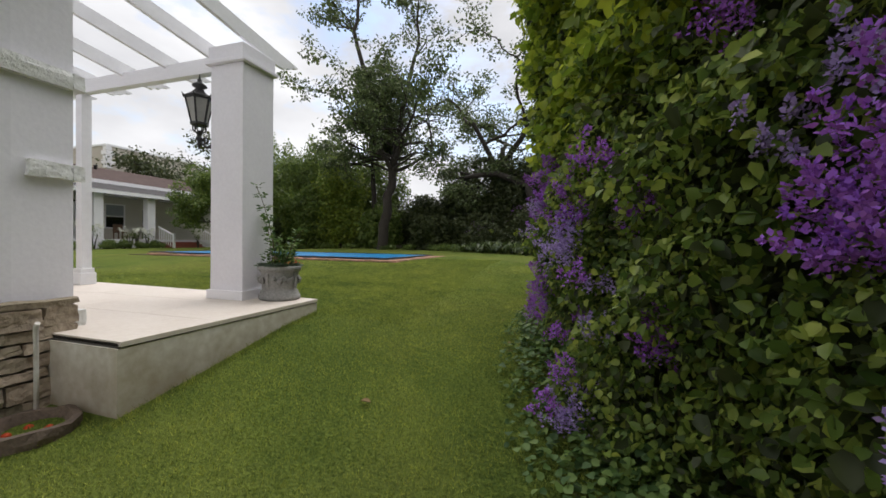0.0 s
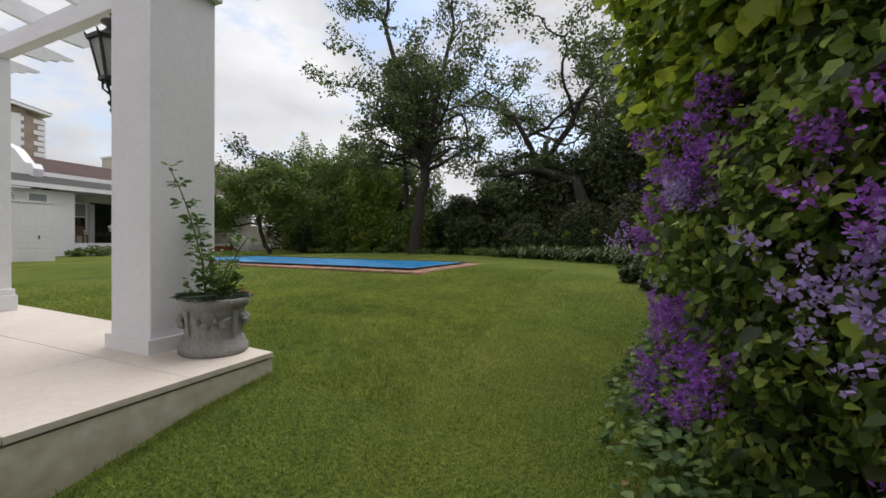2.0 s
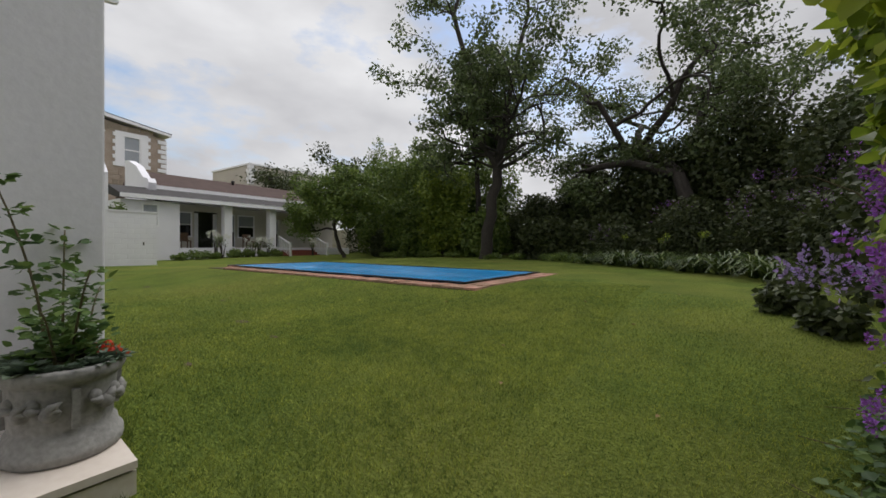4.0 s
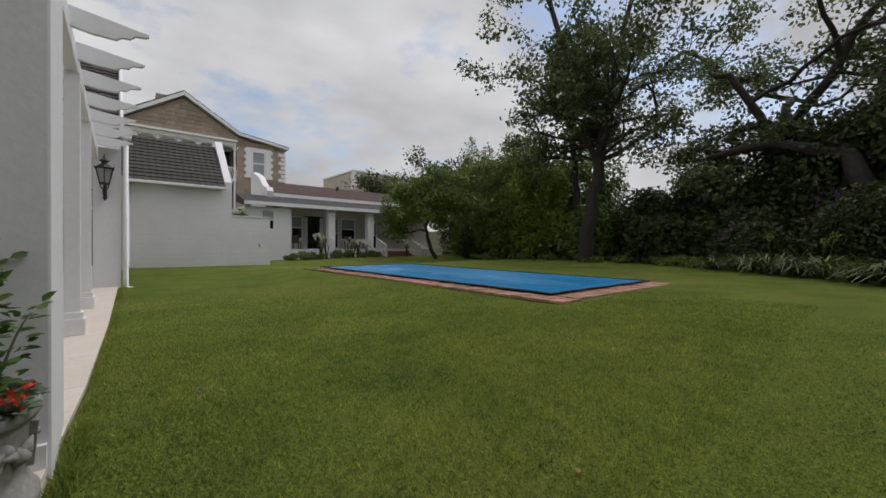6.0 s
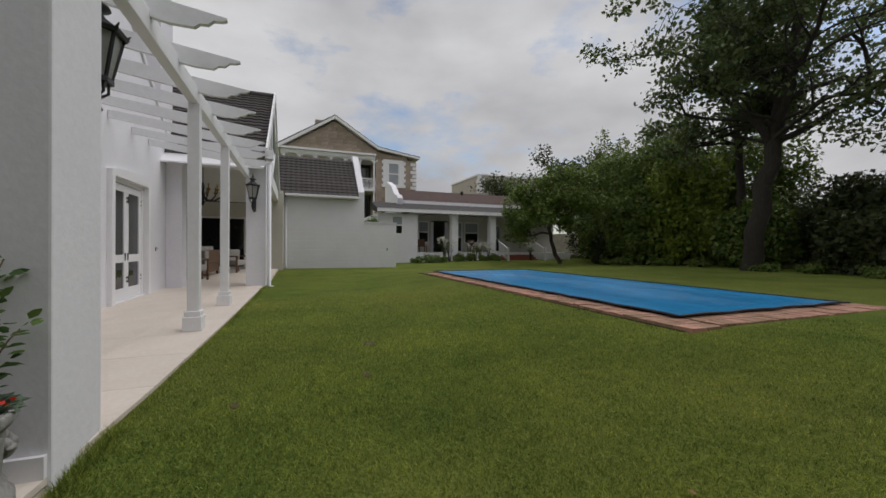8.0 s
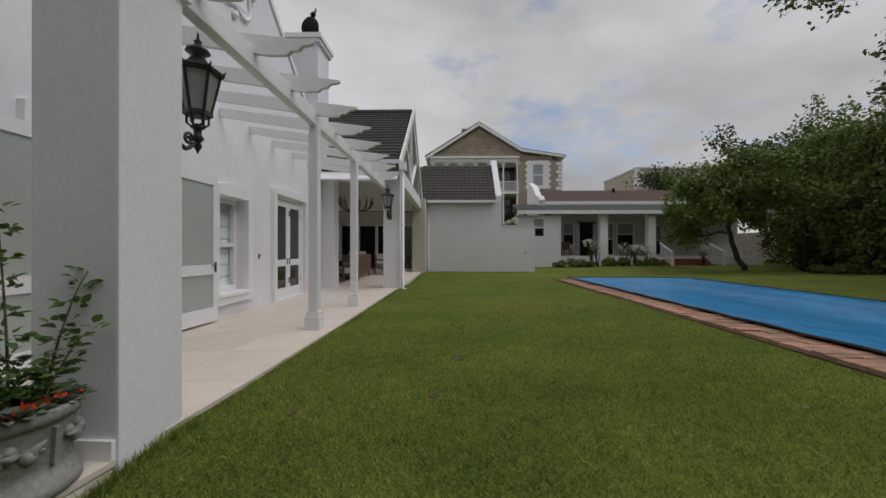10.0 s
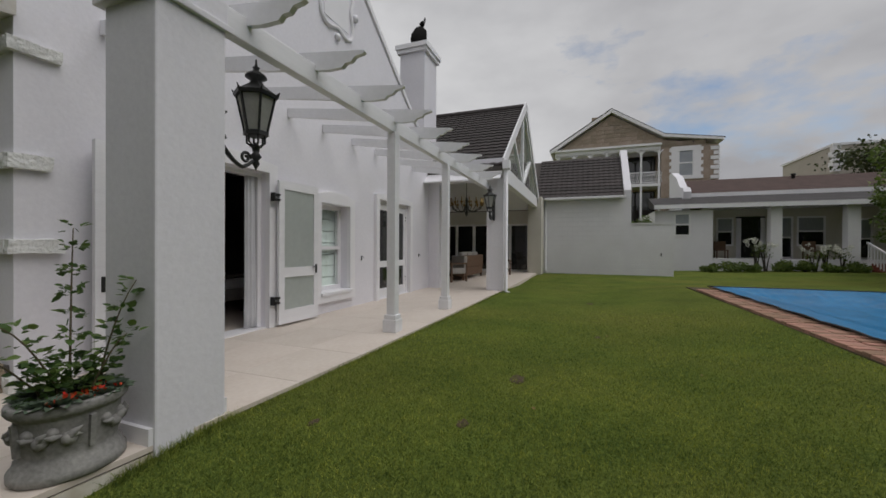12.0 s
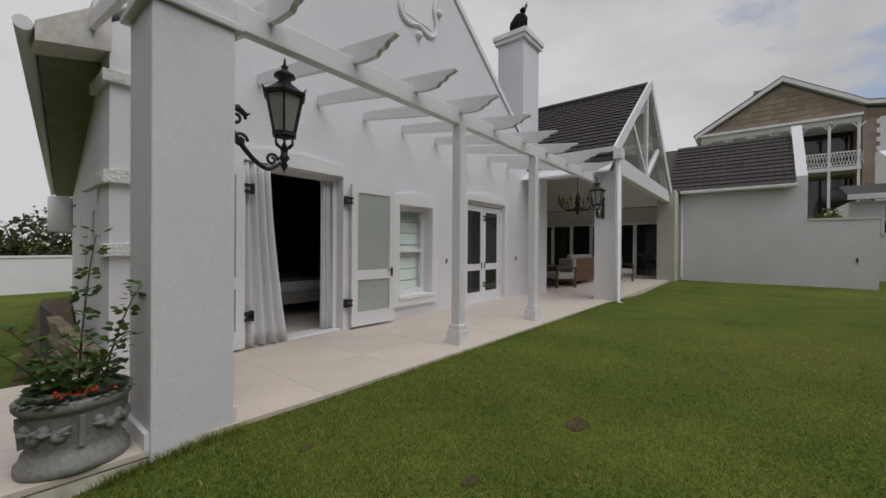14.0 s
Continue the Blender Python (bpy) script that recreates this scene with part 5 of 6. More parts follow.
for (sx, sy), h, (tx, ty) in stems:
    bm = bmesh.new()
    pts = [(PC[0] + sx + tx * f * f, PC[1] + sy + ty * f * f * 0.6, 0.33 + h * f + 0.01 * math.sin(f * 9)) for f in np.linspace(0, 1, 9)]
    tube(bm, pts, list(np.linspace(0.007, 0.003, 9)), 5)
    part("stem", bm, M_STEM, rose)
    for f in np.linspace(0.25, 1, int(h * 26)):
        p = np.array(pts[0]) * (1 - f) + np.array(pts[-1]) * f
        i = min(8, int(f * 8))
        p = np.array(pts[i])
        for q in range(6):
            a = rng.uniform(0, 6.28)
            d = np.array([math.cos(a), math.sin(a), rng.uniform(-0.2, 0.5)])
            LP.append(p + d * 0.03 + rng.normal(0, 0.012, 3))
            LD.append(d + rng.normal(0, 0.3, 3))
            LN.append(np.array([0, 0, 1.0]) + rng.normal(0, 0.4, 3))
            LL.append(rng.uniform(0.03, 0.06))
for q in range(260):
    a, r = rng.uniform(0, 6.28), rng.uniform(0.0, 0.2)
    LP.append(np.array([PC[0] + r * math.cos(a), PC[1] + 0.78 * r * math.sin(a), 0.36 + rng.uniform(0, 0.2)]))
    LD.append(np.array([math.cos(a), math.sin(a), rng.uniform(0, 0.8)]))
    LN.append(np.array([0, 0, 1.0]) + rng.normal(0, 0.5, 3))
    LL.append(rng.uniform(0.03, 0.055))
LP = np.array(LP) - np.array([PC[0], PC[1], 0.33])
mesh_part("foliage", leaf_mesh("foliage", LP, np.array(LD), np.array(LN), np.array(LL), np.array(LL) * 0.36), L_IVY, rose)


def rosette(at, r, group="planter succulents"):
    t = thing("succulent", at, "grey-green rosette succulent at the planter rim", "succulent", group)
    P, D, N, L = [], [], [], []
    for ringi, (n, el, f) in enumerate(((9, 0.25, 1.0), (8, 0.7, 0.8), (6, 1.3, 0.55), (4, 3.0, 0.35))):
        for k in range(n):
            a = k * 2 * math.pi / n + ringi * 0.4
            D.append((math.cos(a), math.sin(a), el))
            P.append((0.006 * math.cos(a), 0.006 * math.sin(a), 0.004 * ringi))
            N.append((-math.cos(a) * el, -math.sin(a) * el, 1.0))
            L.append(r * f)
    mesh_part("leaves", leaf_mesh("leaves", np.array(P), np.array(D), np.array(N), np.array(L), np.array(L) * 0.33, 0.5), L_SUCC, t)
    return t


for k in range(13):
    a = k * 2 * math.pi / 13
    rosette((PC[0] + 0.185 * math.cos(a), PC[1] + 0.155 * math.sin(a), 0.365), 0.06 + 0.02 * (k % 3))
fl = thing("red_flowers", (PC[0] + 0.02, PC[1] + 0.14, 0.37), "small orange-red flowers among the succulents", "flowers")
P = rng.normal(0, 1, (60, 3)) * np.array([0.07, 0.02, 0.012]) + np.array([0, 0, 0.03])
mesh_part("petals", leaf_mesh("petals", P, rng_dirs(rng, 60) + np.array([0, 0, 0.6]), rng_dirs(rng, 60), np.full(60, 0.022), np.full(60, 0.008), 0.2, 4), L_RED, fl)["kind"] = "stuff"

# ---- stone trough with pipe, by the stone base ----
tr = thing("stone_trough", (-3.80, 2.0, -0.62), "rough brown stone water trough with red fruit in it", "trough")
bm = bmesh.new()
n = 20
rings = []
for rr, z in ((0.20, 0.0), (0.27, 0.05), (0.30, 0.14), (0.30, 0.19), (0.24, 0.19), (0.19, 0.10), (0.0, 0.09)):
    rings.append([bm.verts.new((-3.80 + rr * 0.85 * math.cos(k * 2 * math.pi / n), 2.05 + rr * 0.78 * math.sin(k * 2 * math.pi / n), -0.64 + z)) for k in range(n)])
for a, b in zip(rings, rings[1:]):
    for k in range(n):
        bm.faces.new((a[k], a[(k + 1) % n], b[(k + 1) % n], b[k]))
bm.faces.new(rings[0][::-1])
rough(bm, 0.03, 7)
part("basin", bm, M_TROUGH, tr)
for k in range(6):
    bm = bmesh.new()
    bmesh.ops.create_uvsphere(bm, u_segments=10, v_segments=8, radius=0.026, matrix=Matrix.Translation((-3.80 + 0.10 * math.cos(k * 1.3), 2.04 + 0.09 * math.sin(k * 1.3), -0.525)))
    part("fruit", bm, L_RED, tr)
bm = bmesh.new()
tube(bm, [(-3.99, 2.17, -0.55), (-3.985, 2.17, -0.2), (-3.99, 2.17, 0.08), (-3.97, 2.17, 0.11)], 0.014, 8)
tagged(new("standpipe", finish("standpipe", bm, M_WEATHER)), "thin pale standpipe on the rough stone base", "pipe")

# white tank under the eave, far along the side wall
bm = bmesh.new()
lathe(bm, [(0.0, 0), (0.2, 0.02), (0.24, 0.06), (0.24, 0.9), (0.2, 0.95), (0, 0.97)], (-5.0, -7.0, 1.5), 20)
box(bm, -5.35, -5.0, -7.05, -6.95, 1.65, 1.71)
box(bm, -5.35, -5.0, -7.05, -6.95, 2.2, 2.26)
tagged(new("wall_tank", finish("wall_tank", bm, M_TRIM)), "white cylindrical tank on the side wall under the eave", "tank")
setting("flowerbed_east", lean_east(boxes((-4.21, -3.5, -12, 1.75, -1.4, -0.70))), M_SOIL, "bare brown bed along the side wall", "flowerbed")
setting("wall_boundary_south", boxes((-30, 12, -20.4, -20.15, -1.5, 0.55), (-30, 12, -20.45, -20.10, 0.55, 0.65)), M_PLASTER, "low white boundary wall", "wall")
# ---- trees and shrubs ----
def grow(rng, base, direction, length, radius, depth, max_depth, bend, split, branches, tips, up=0.15):
    """Branches as polylines with radii; tips: ends that carry leaves."""
    pts, p, d = [Vector(base)], Vector(base), Vector(direction).normalized()
    n = 6
    for k in range(n):
        d = (d + Vector(rng.normal(0, bend, 3)) + Vector((0, 0, up * 0.3))).normalized()
        p = p + d * (length / n)
        pts.append(p.copy())
    branches.append((pts, list(np.linspace(radius, radius * 0.62, n + 1)), depth))
    if depth >= max(2, max_depth - 2):
        tips.extend(pts[3:])
    if depth == max_depth:
        return
    for k in range(split if depth else split + 1):
        f = rng.uniform(0.55, 1.0) if k else 1.0
        q = pts[int(round(f * n))]
        side = Vector(rng.normal(0, 1, 3))
        side.z *= 0.5
        nd = (d * 0.75 + side.normalized() * rng.uniform(0.55, 1.0)).normalized()
        grow(rng, q, nd, length * rng.uniform(0.62, 0.82), radius * (0.62 if k == 0 else 0.5), depth + 1, max_depth, bend * 1.15, split, branches, tips, up)


def build_tree(name, base, label, rng, groups, tips, leaf, size, per, clump, slim, flat, thin, stretch=(1, 1, 1)):
    """groups: the trunk's branches first, then one list of branches for each main limb."""
    t = thing(name, base, label, "tree")
    S = Vector(stretch)
    for gi, g in enumerate(groups):
        bm = bmesh.new()
        for pts, radii, dep in g:
            tube(bm, [Vector((p.x * S.x, p.y * S.y, p.z * S.z)) for p in pts], [max(0.01, r) for r in radii], 8 if dep < 2 else 5, False)
        nm = "limb" if gi else "trunk"
        ob = new(nm, finish(nm, bm, M_BARK))
        ob.parent = t
    C = np.array([tuple(p) for p in tips]) * np.array(stretch)
    if thin < 1:
        C = C[rng.uniform(size=len(C)) < thin]
    C = C + rng.normal(0, clump * 0.35, C.shape)
    mesh_part("crown", scatter_leaves("crown", C, rng.uniform(0.5, 1.2, len(C)) * clump, per, size, rng, flat, 0.25, slim), leaf, t)
    return t


def make_tree(name, base, label, seed, trunk_len, trunk_r, lean, leaf, size, per, clump, levels=4, split=3, bend=0.10, up=0.12, slim=0.3, flat=0.7, stretch=(1, 1, 1), thin=1.0):
    rng = np.random.default_rng(seed)
    trunk, tips, groups = [], [], []
    grow(rng, (0, 0, -0.2), (lean[0], lean[1], 1), trunk_len, trunk_r, 0, 0, bend, split, trunk, tips, up)
    tips.clear()
    groups.append(trunk)
    pts = trunk[0][0]
    d = (pts[-1] - pts[-2]).normalized()
    for k in range(split + 1):
        limb = []
        a = 6.283 * (k + rng.uniform(-0.25, 0.25)) / (split + 1)
        nd = (d * 0.8 + Vector((math.cos(a), math.sin(a), 0)) * rng.uniform(0.55, 0.9)).normalized()
        grow(rng, pts[-1] if k < 2 else pts[-2], nd, trunk_len * rng.uniform(0.62, 0.8), trunk_r * 0.55, 1, levels, bend * 1.15, split, limb, tips, up)
        groups.append(limb)
    return build_tree(name, base, label, rng, groups, tips, leaf, size, per, clump, slim, flat, thin, stretch)


def stem_tree(name, base, label, seed, stems, limbs, reach, zmin, leaf, size, per, clump, slim=0.22, flat=0.6, thin=1.0, levels=3, rise=0.25):
    """A tree whose main stems are given; limbs spring from them all the way up."""
    rng = np.random.default_rng(seed)
    groups, tips = [[]], []
    for pts, r0, r1 in stems:
        pts = [Vector(p) for p in pts]
        fine = []
        for a, b in zip(pts, pts[1:]):
            for k in range(4):
                fine.append(a.lerp(b, k / 4) + Vector(rng.normal(0, 0.05, 3)))
        fine.append(pts[-1])
        groups[0].append((fine, list(np.linspace(r0, r1, len(fine))), 0))
        tips.extend(fine[-3:])
    top = max(p.z for s in groups[0] for p in s[0])
    for k in range(limbs):
        pts, rad, _ = groups[0][k % len(stems)]
        ok = [i for i, p in enumerate(pts) if p.z > zmin]
        if not ok:
            continue
        i = ok[int(rng.uniform(0, len(ok)))]
        f = (pts[i].z - zmin) / (top - zmin)
        a = rng.uniform(0, 6.283)
        limb = []
        grow(rng, pts[i], (math.cos(a), math.sin(a), rise + 0.5 * f), reach * (1.0 - 0.55 * f) * rng.uniform(0.75, 1.15) * 0.5, rad[i] * 0.5, 1, levels, 0.16, 2, limb, tips, 0.1)
        groups.append(limb)
    return build_tree(name, base, label, rng, groups, tips, leaf, size, per, clump, slim, flat, thin)


def make_bush(name, base, label, seed, rx, ry, h, leaf, size, n, lobes=9, low=0.0, category="shrub", slim=0.34, shape=4, stems=5, fuzz=0.13, lobe=1.0):
    """A shrub of uneven lobes of leaves over bare inner stems."""
    rng = np.random.default_rng(seed)
    t = thing(name, base, label, category)
    a = rng.uniform(0, 6.283, lobes)
    rr = np.sqrt(rng.uniform(0.05, 1, lobes)) * 0.7
    C = np.stack([np.cos(a) * rr * rx, np.sin(a) * rr * ry, low + (h - low) * rng.uniform(0.12, 0.78, lobes) * (1.05 - 0.45 * rr)], 1)
    R = np.stack([rx * rng.uniform(0.35, 0.6, lobes), ry * rng.uniform(0.35, 0.6, lobes), (h - low) * rng.uniform(0.22, 0.36, lobes)], 1) * lobe
    k = rng.integers(0, lobes, n)
    d = rng_dirs(rng, n)
    shell = 1 - np.abs(rng.normal(0, fuzz, n))
    shell *= 1 + 0.16 * np.sin(d[:, 0] * 7 + k) * np.sin(d[:, 2] * 6 + d[:, 1] * 5)
    P = C[k] + d * R[k] * shell[:, None]
    P[:, 2] = np.maximum(P[:, 2], rng.uniform(0.02, 0.25, n))
    N = d + rng_dirs(rng, n) * 0.7 + np.array([0, 0, 0.35])
    D = rng_dirs(rng, n) + d * 0.5 - np.array([0, 0, 0.25])
    L = size * rng.uniform(0.6, 1.3, n)
    mesh_part("foliage", leaf_mesh("foliage", P, D, N, L, L * slim, 0.25, shape), leaf, t)
    bm = bmesh.new()
    for s in range(stems):
        e = C[s % lobes]
        tube(bm, [(e[0] * 0.1, e[1] * 0.1, -0.15), (e[0] * 0.5, e[1] * 0.5, e[2] * 0.5), tuple(e)], [0.03 + 0.012 * h, 0.02 + 0.006 * h, 0.012], 5, False)
    ob = new("woody_base", finish("woody_base", bm, M_BARK))
    ob.parent = t
    return t


def gz(x, y):
    return ground_z(x, y)


# the tall feathery tree
stem_tree("tall_tree", (-11.1, 20.9, gz(-11.1, 20.9)), "tall airy tree with dark trunk and feathery grey-green foliage", 21, [
    ([(0.00, 0.00, -0.20), (0.46, 0.20, 3.00), (0.82, 0.37, 6.00), (-0.64, -0.28, 9.20), (-1.46, -0.65, 12.60), (-1.10, -0.49, 15.60)], 0.33, 0.05),
    ([(0.82, 0.37, 5.80), (1.25, 0.55, 9.00), (1.9, 0.85, 12.00), (1.9, 0.85, 14.80)], 0.18, 0.04),
    ([(0.62, 0.28, 4.60), (-0.10, -0.80, 6.40), (-0.90, -1.70, 7.80), (-1.70, -2.70, 8.70)], 0.15, 0.03),
    ([(0.66, 0.30, 4.90), (1.50, -0.40, 6.20), (2.30, -1.10, 7.10), (3.10, -1.60, 8.20)], 0.15, 0.03)], 56, 4.6, 4.2, L_BIG, 0.18, 17, 0.48, 0.32)
stem_tree("tall_tree", (-12.9, 23.4, gz(-12, 23)), "slimmer tall tree with feathery grey-green foliage", 34, [([(0, 0, -0.2), (0.1, 0, 3.5), (-0.3, 0.1, 7), (-0.2, 0, 10.5)], 0.22, 0.05)], 16, 3.6, 4.5, L_BIG, 0.20, 30, 0.52, 0.34)
# spreading crooked trees above the border
for x, y, sd, h in ((-5.2, 27.5, 46, 6.6), (-2.2, 23.2, 51, 5.6), (0.6, 25.5, 57, 6.4), (5.5, 20.5, 63, 6.0)):
    make_tree("spreading_tree", (x, y, 0.2), "wide crooked tree with sparse leaves on dark twisting limbs", sd, h, 0.38, (-0.05, -0.08), L_BIG, 0.19, 40, 0.75, 5, 2, 0.25, 0.08, 0.34, 0.55, (1.2, 1.1, 0.92), 0.9)
# small rounded tree before the cottage
make_tree("small_tree", (-20.3, 19.7, gz(-20.3, 19.7)), "small rounded fruit tree with fresh green leaves", 72, 1.9, 0.14, (0.18, 0.05), L_MID, 0.15, 40, 0.40, 4, 3, 0.20, 0.05, 0.40, 0.8, (1.9, 1.9, 1.3))
# trees behind the cottage
make_tree("far_tree", (-46, 33, 0), "dark green tree behind the houses", 81, 5.2, 0.3, (0, 0), L_DARK, 0.28, 36, 1.2, 3, 3, 0.12, 0.1, 0.36, 0.6, (1.2, 1.2, 0.9))
make_tree("far_tree", (-36, 30, 0), "dark green tree behind the houses", 82, 5.2, 0.3, (0, 0), L_DARK, 0.28, 36, 1.1, 3, 3, 0.12, 0.1, 0.36, 0.6, (1.1, 1.1, 0.9))

# backdrop of hedges and shrubs along the far side
ROW = (
    (-23.4, 26.6, 2.5, 2.4, 11.2, L_MID), (-20.6, 26.2, 3.0, 2.6, 9.8, L_MID), (-18.0, 25.4, 3.0, 2.4, 10.4, L_MID), (-15.6, 23.4, 2.6, 1.9, 7.2, L_LIGHT),
    (-14.8, 27.0, 3.2, 2.6, 9.0, L_MID), (-17.6, 22.6, 2.0, 1.7, 5.0, L_MID), (-9.4, 25.2, 3.0, 2.2, 4.6, L_DARK), (-6.4, 25.4, 3.0, 2.2, 5.8, L_DARK), (-3.2, 24.6, 3.2, 2.4, 8.4, L_DARK),
    (0.0, 23.4, 3.0, 2.4, 8.8, L_DARK), (2.2, 20.8, 2.8, 2.6, 6.8, L_DARK), (3.2, 17.0, 2.6, 2.8, 6.4, L_DARK), (3.4, 13.0, 2.4, 2.8, 6.0, L_DARK), (-12.6, 23.6, 1.8, 1.5, 3.4, L_MID), (-8.4, 22.6, 1.6, 1.3, 2.5, L_DARK),
    # the three near x = 5 are unseen, added to block eastern sky light
    (-5.6, 22.4, 1.7, 1.2, 2.7, L_DARK), (-29.0, 31.0, 4.0, 3.0, 9.5, L_DARK), (-24.0, 31.5, 4.0, 3.0, 11.0, L_DARK), (5.0, 9.0, 2.6, 3.4, 11.5, L_DARK), (4.9, 3.0, 2.6, 3.4, 11.5, L_DARK), (5.2, -3.0, 2.6, 3.4, 10.5, L_DARK), (-9.0, 30.0, 4.0, 3.0, 5.5, L_DARK), (-19.5, 23.0, 1.6, 1.3, 2.4, L_DARK),
)
for i, (x, y, rx, ry, h, lm) in enumerate(ROW):
    nm = {L_MID: "mid-green leafy shrub in the boundary planting", L_DARK: "dense dark green boundary shrub; the three tall eastern ones are unseen light blockers", L_LIGHT: "yellow-green leafy shrub in the boundary planting"}[lm]
    make_bush("boundary_shrub", (x, y, gz(x, y)), nm, 200 + i, rx, ry, h, lm, 0.19 if y > 12 else 0.32, 20000 if y > 12 else 9000, 90, fuzz=0.16, lobe=0.5)
# border shrubs with dull purple tops on the east side
for i, (x, y, rx, ry, h, lm) in enumerate(((-2.0, 20.4, 1.5, 1.2, 2.6, L_DARK), (0.0, 18.6, 1.5, 1.3, 2.9, L_DARK), (1.0, 16.0, 1.4, 1.4, 2.7, L_DARK), (1.4, 13.4, 1.3, 1.4, 2.6, L_DARK), (0.9, 10.9, 1.2, 1.3, 2.5, L_DARK), (-4.6, 20.6, 1.3, 0.9, 1.7, L_DARK))):
    b = make_bush("border_shrub", (x, y, gz(x, y)), "loose border shrub with purple flower tips", 300 + i, rx, ry, h, lm, 0.13, 6500, 10)
    r2 = np.random.default_rng(330 + i)
    n = 14
    C = np.stack([r2.uniform(-rx, rx, n) * 0.9, r2.uniform(-ry, ry, n) * 0.9, h * r2.uniform(0.55, 1.0, n)], 1)
    mesh_part("flowers", scatter_leaves("flowers", C, np.full(n, 0.12), 22, 0.035, r2, 1.4, 0, 0.3), L_PURPLE, b, "dull purple flower tips")["kind"] = "stuff"


def strap_clump(x, y, n, length, seed, bloom):
    """A fountain of arching strap leaves."""
    r2 = np.random.default_rng(seed)
    t = thing("agapanthus", (x, y, gz(x, y)), "clump of arching green strap leaves with seed heads" if bloom else "clump of arching green strap leaves", "plant", "strap-leaved clumps")
    V, F = [], []
    for k in range(n):
        a, ln, w = r2.uniform(0, 6.283), length * r2.uniform(0.7, 1.15), r2.uniform(0.018, 0.030)
        el = r2.uniform(0.7, 1.35)
        bx, by = r2.normal(0, 0.07, 2)
        ca, sa = math.cos(a), math.sin(a)
        b0 = len(V)
        for j in range(6):
            f = j / 5
            rad = ln * (f * math.cos(el) + 0.42 * f * f)
            z = ln * (f * math.sin(el) - 0.62 * f * f * f)
            ww = w * (1 - 0.85 * f ** 3)
            V += [(bx + ca * rad - sa * ww, by + sa * rad + ca * ww, z + 0.006), (bx + ca * rad + sa * ww, by + sa * rad - ca * ww, z + 0.006)]
        F += [(b0 + 2 * j, b0 + 2 * j + 1, b0 + 2 * j + 3, b0 + 2 * j + 2) for j in range(5)]
    me = bpy.data.meshes.new("leaves")
    me.from_pydata(V, [], F)
    mesh_part("leaves", me, L_STRAP, t)
    for k in range(bloom):
        bm = bmesh.new()
        px, py, hz = r2.normal(0, 0.2), r2.normal(0, 0.2), r2.uniform(0.85, 1.15)
        tube(bm, [(px * 0.3, py * 0.3, 0), (px, py, hz)], 0.007, 5)
        ob = new("stalk", finish("stalk", bm, L_STRAP))
        ob.parent = t
        mesh_part("seed_head", scatter_leaves("seed_head", np.array([[px, py, hz]]), np.array([0.09]), 70, 0.05, r2, 1, 0, 0.2), L_VINE, ob, "pale green seed head")


EDGE = ((-5.6, 18.9), (-4.7, 18.4), (-4.0, 17.9), (-3.4, 17.4), (-2.9, 17.0), (-2.3, 16.3), (-1.8, 15.8), (-1.3, 15.2), (-4.3, 19.0), (-3.0, 18.0), (-2.0, 17.2), (-1.0, 16.1), (-0.7, 14.6), (-0.5, 13.6))
for i, (x, y) in enumerate(EDGE):
    strap_clump(x, y + 0.45, 80, 0.85 + 0.4 * ((i * 7) % 5) / 4, 400 + i, 1 if i in (2, 4, 9, 10, 6) else 0)
for i, (x, y, s) in enumerate(((-0.75, 10.4, 0.5), (-0.85, 9.5, 0.55), (-0.6, 8.7, 0.5), (-0.45, 11.6, 0.55), (-0.35, 12.6, 0.5), (-7.4, 20.9, 0.6), (-9.2, 21.2, 0.5), (-10.6, 20.9, 0.4), (-6.4, 20.2, 0.6), (-13.5, 21.8, 0.5), (-15.4, 21.6, 0.6), (-17.2, 21.0, 0.6), (-18.6, 21.3, 0.5))):
    make_bush("low_shrub", (x, y, gz(x, y)), "low leafy ground-cover plant at the lawn edge", 500 + i, s * (0.42 if i < 5 else 1), s * (0.42 if i < 5 else 1), s * (0.36 if i < 5 else 0.75), L_DARK if i < 5 else L_MID, 0.085, 900, 6, category="plant", stems=3)

make_bush("yard_hedge", (*YARD_HEDGE, gz(*YARD_HEDGE)), "clipped green hedge behind the garage yard wall", 520, 0.6, 0.65, 3.2, L_MID, 0.11, 14000, 40, category="hedge", lobe=0.8)
# shrubs and white roses along the cottage
for i, (y, s) in enumerate(((12.6, 0.55), (13.6, 0.75), (14.4, 0.6), (15.7, 0.75), (16.4, 0.7), (17.4, 0.6), (18.4, 0.65))):
    make_bush("cottage_shrub", (CX + 1.0, y, gz(CX + 1, y)), "clipped low shrub before the verandah", 540 + i, s * 0.85, s * 0.75, s * 0.8, L_MID, 0.10, 1100, 6, stems=3)
for i, (y, h) in enumerate(((14.6, 1.7), (15.0, 1.4), (16.9, 1.3), (17.3, 1.3), (17.9, 1.2), (21.4, 1.2))):
    b = make_bush("white_rose", (CX + 0.75, y, gz(CX + 0.75, y)), "leggy rose bush with white blooms", 560 + i, 0.28, 0.34, h, L_MID, 0.08, 120, 5, low=h * 0.5, stems=4)
    r2 = np.random.default_rng(580 + i)
    C = np.stack([r2.uniform(-0.35, 0.35, 9), r2.uniform(-0.45, 0.45, 9), h * r2.uniform(0.7, 1.02, 9)], 1)
    mesh_part("blooms", scatter_leaves("blooms", C, np.full(9, 0.07), 26, 0.07, r2, 0.8, 0, 0.4), L_WHITE, b, "white rose blooms")["kind"] = "stuff"
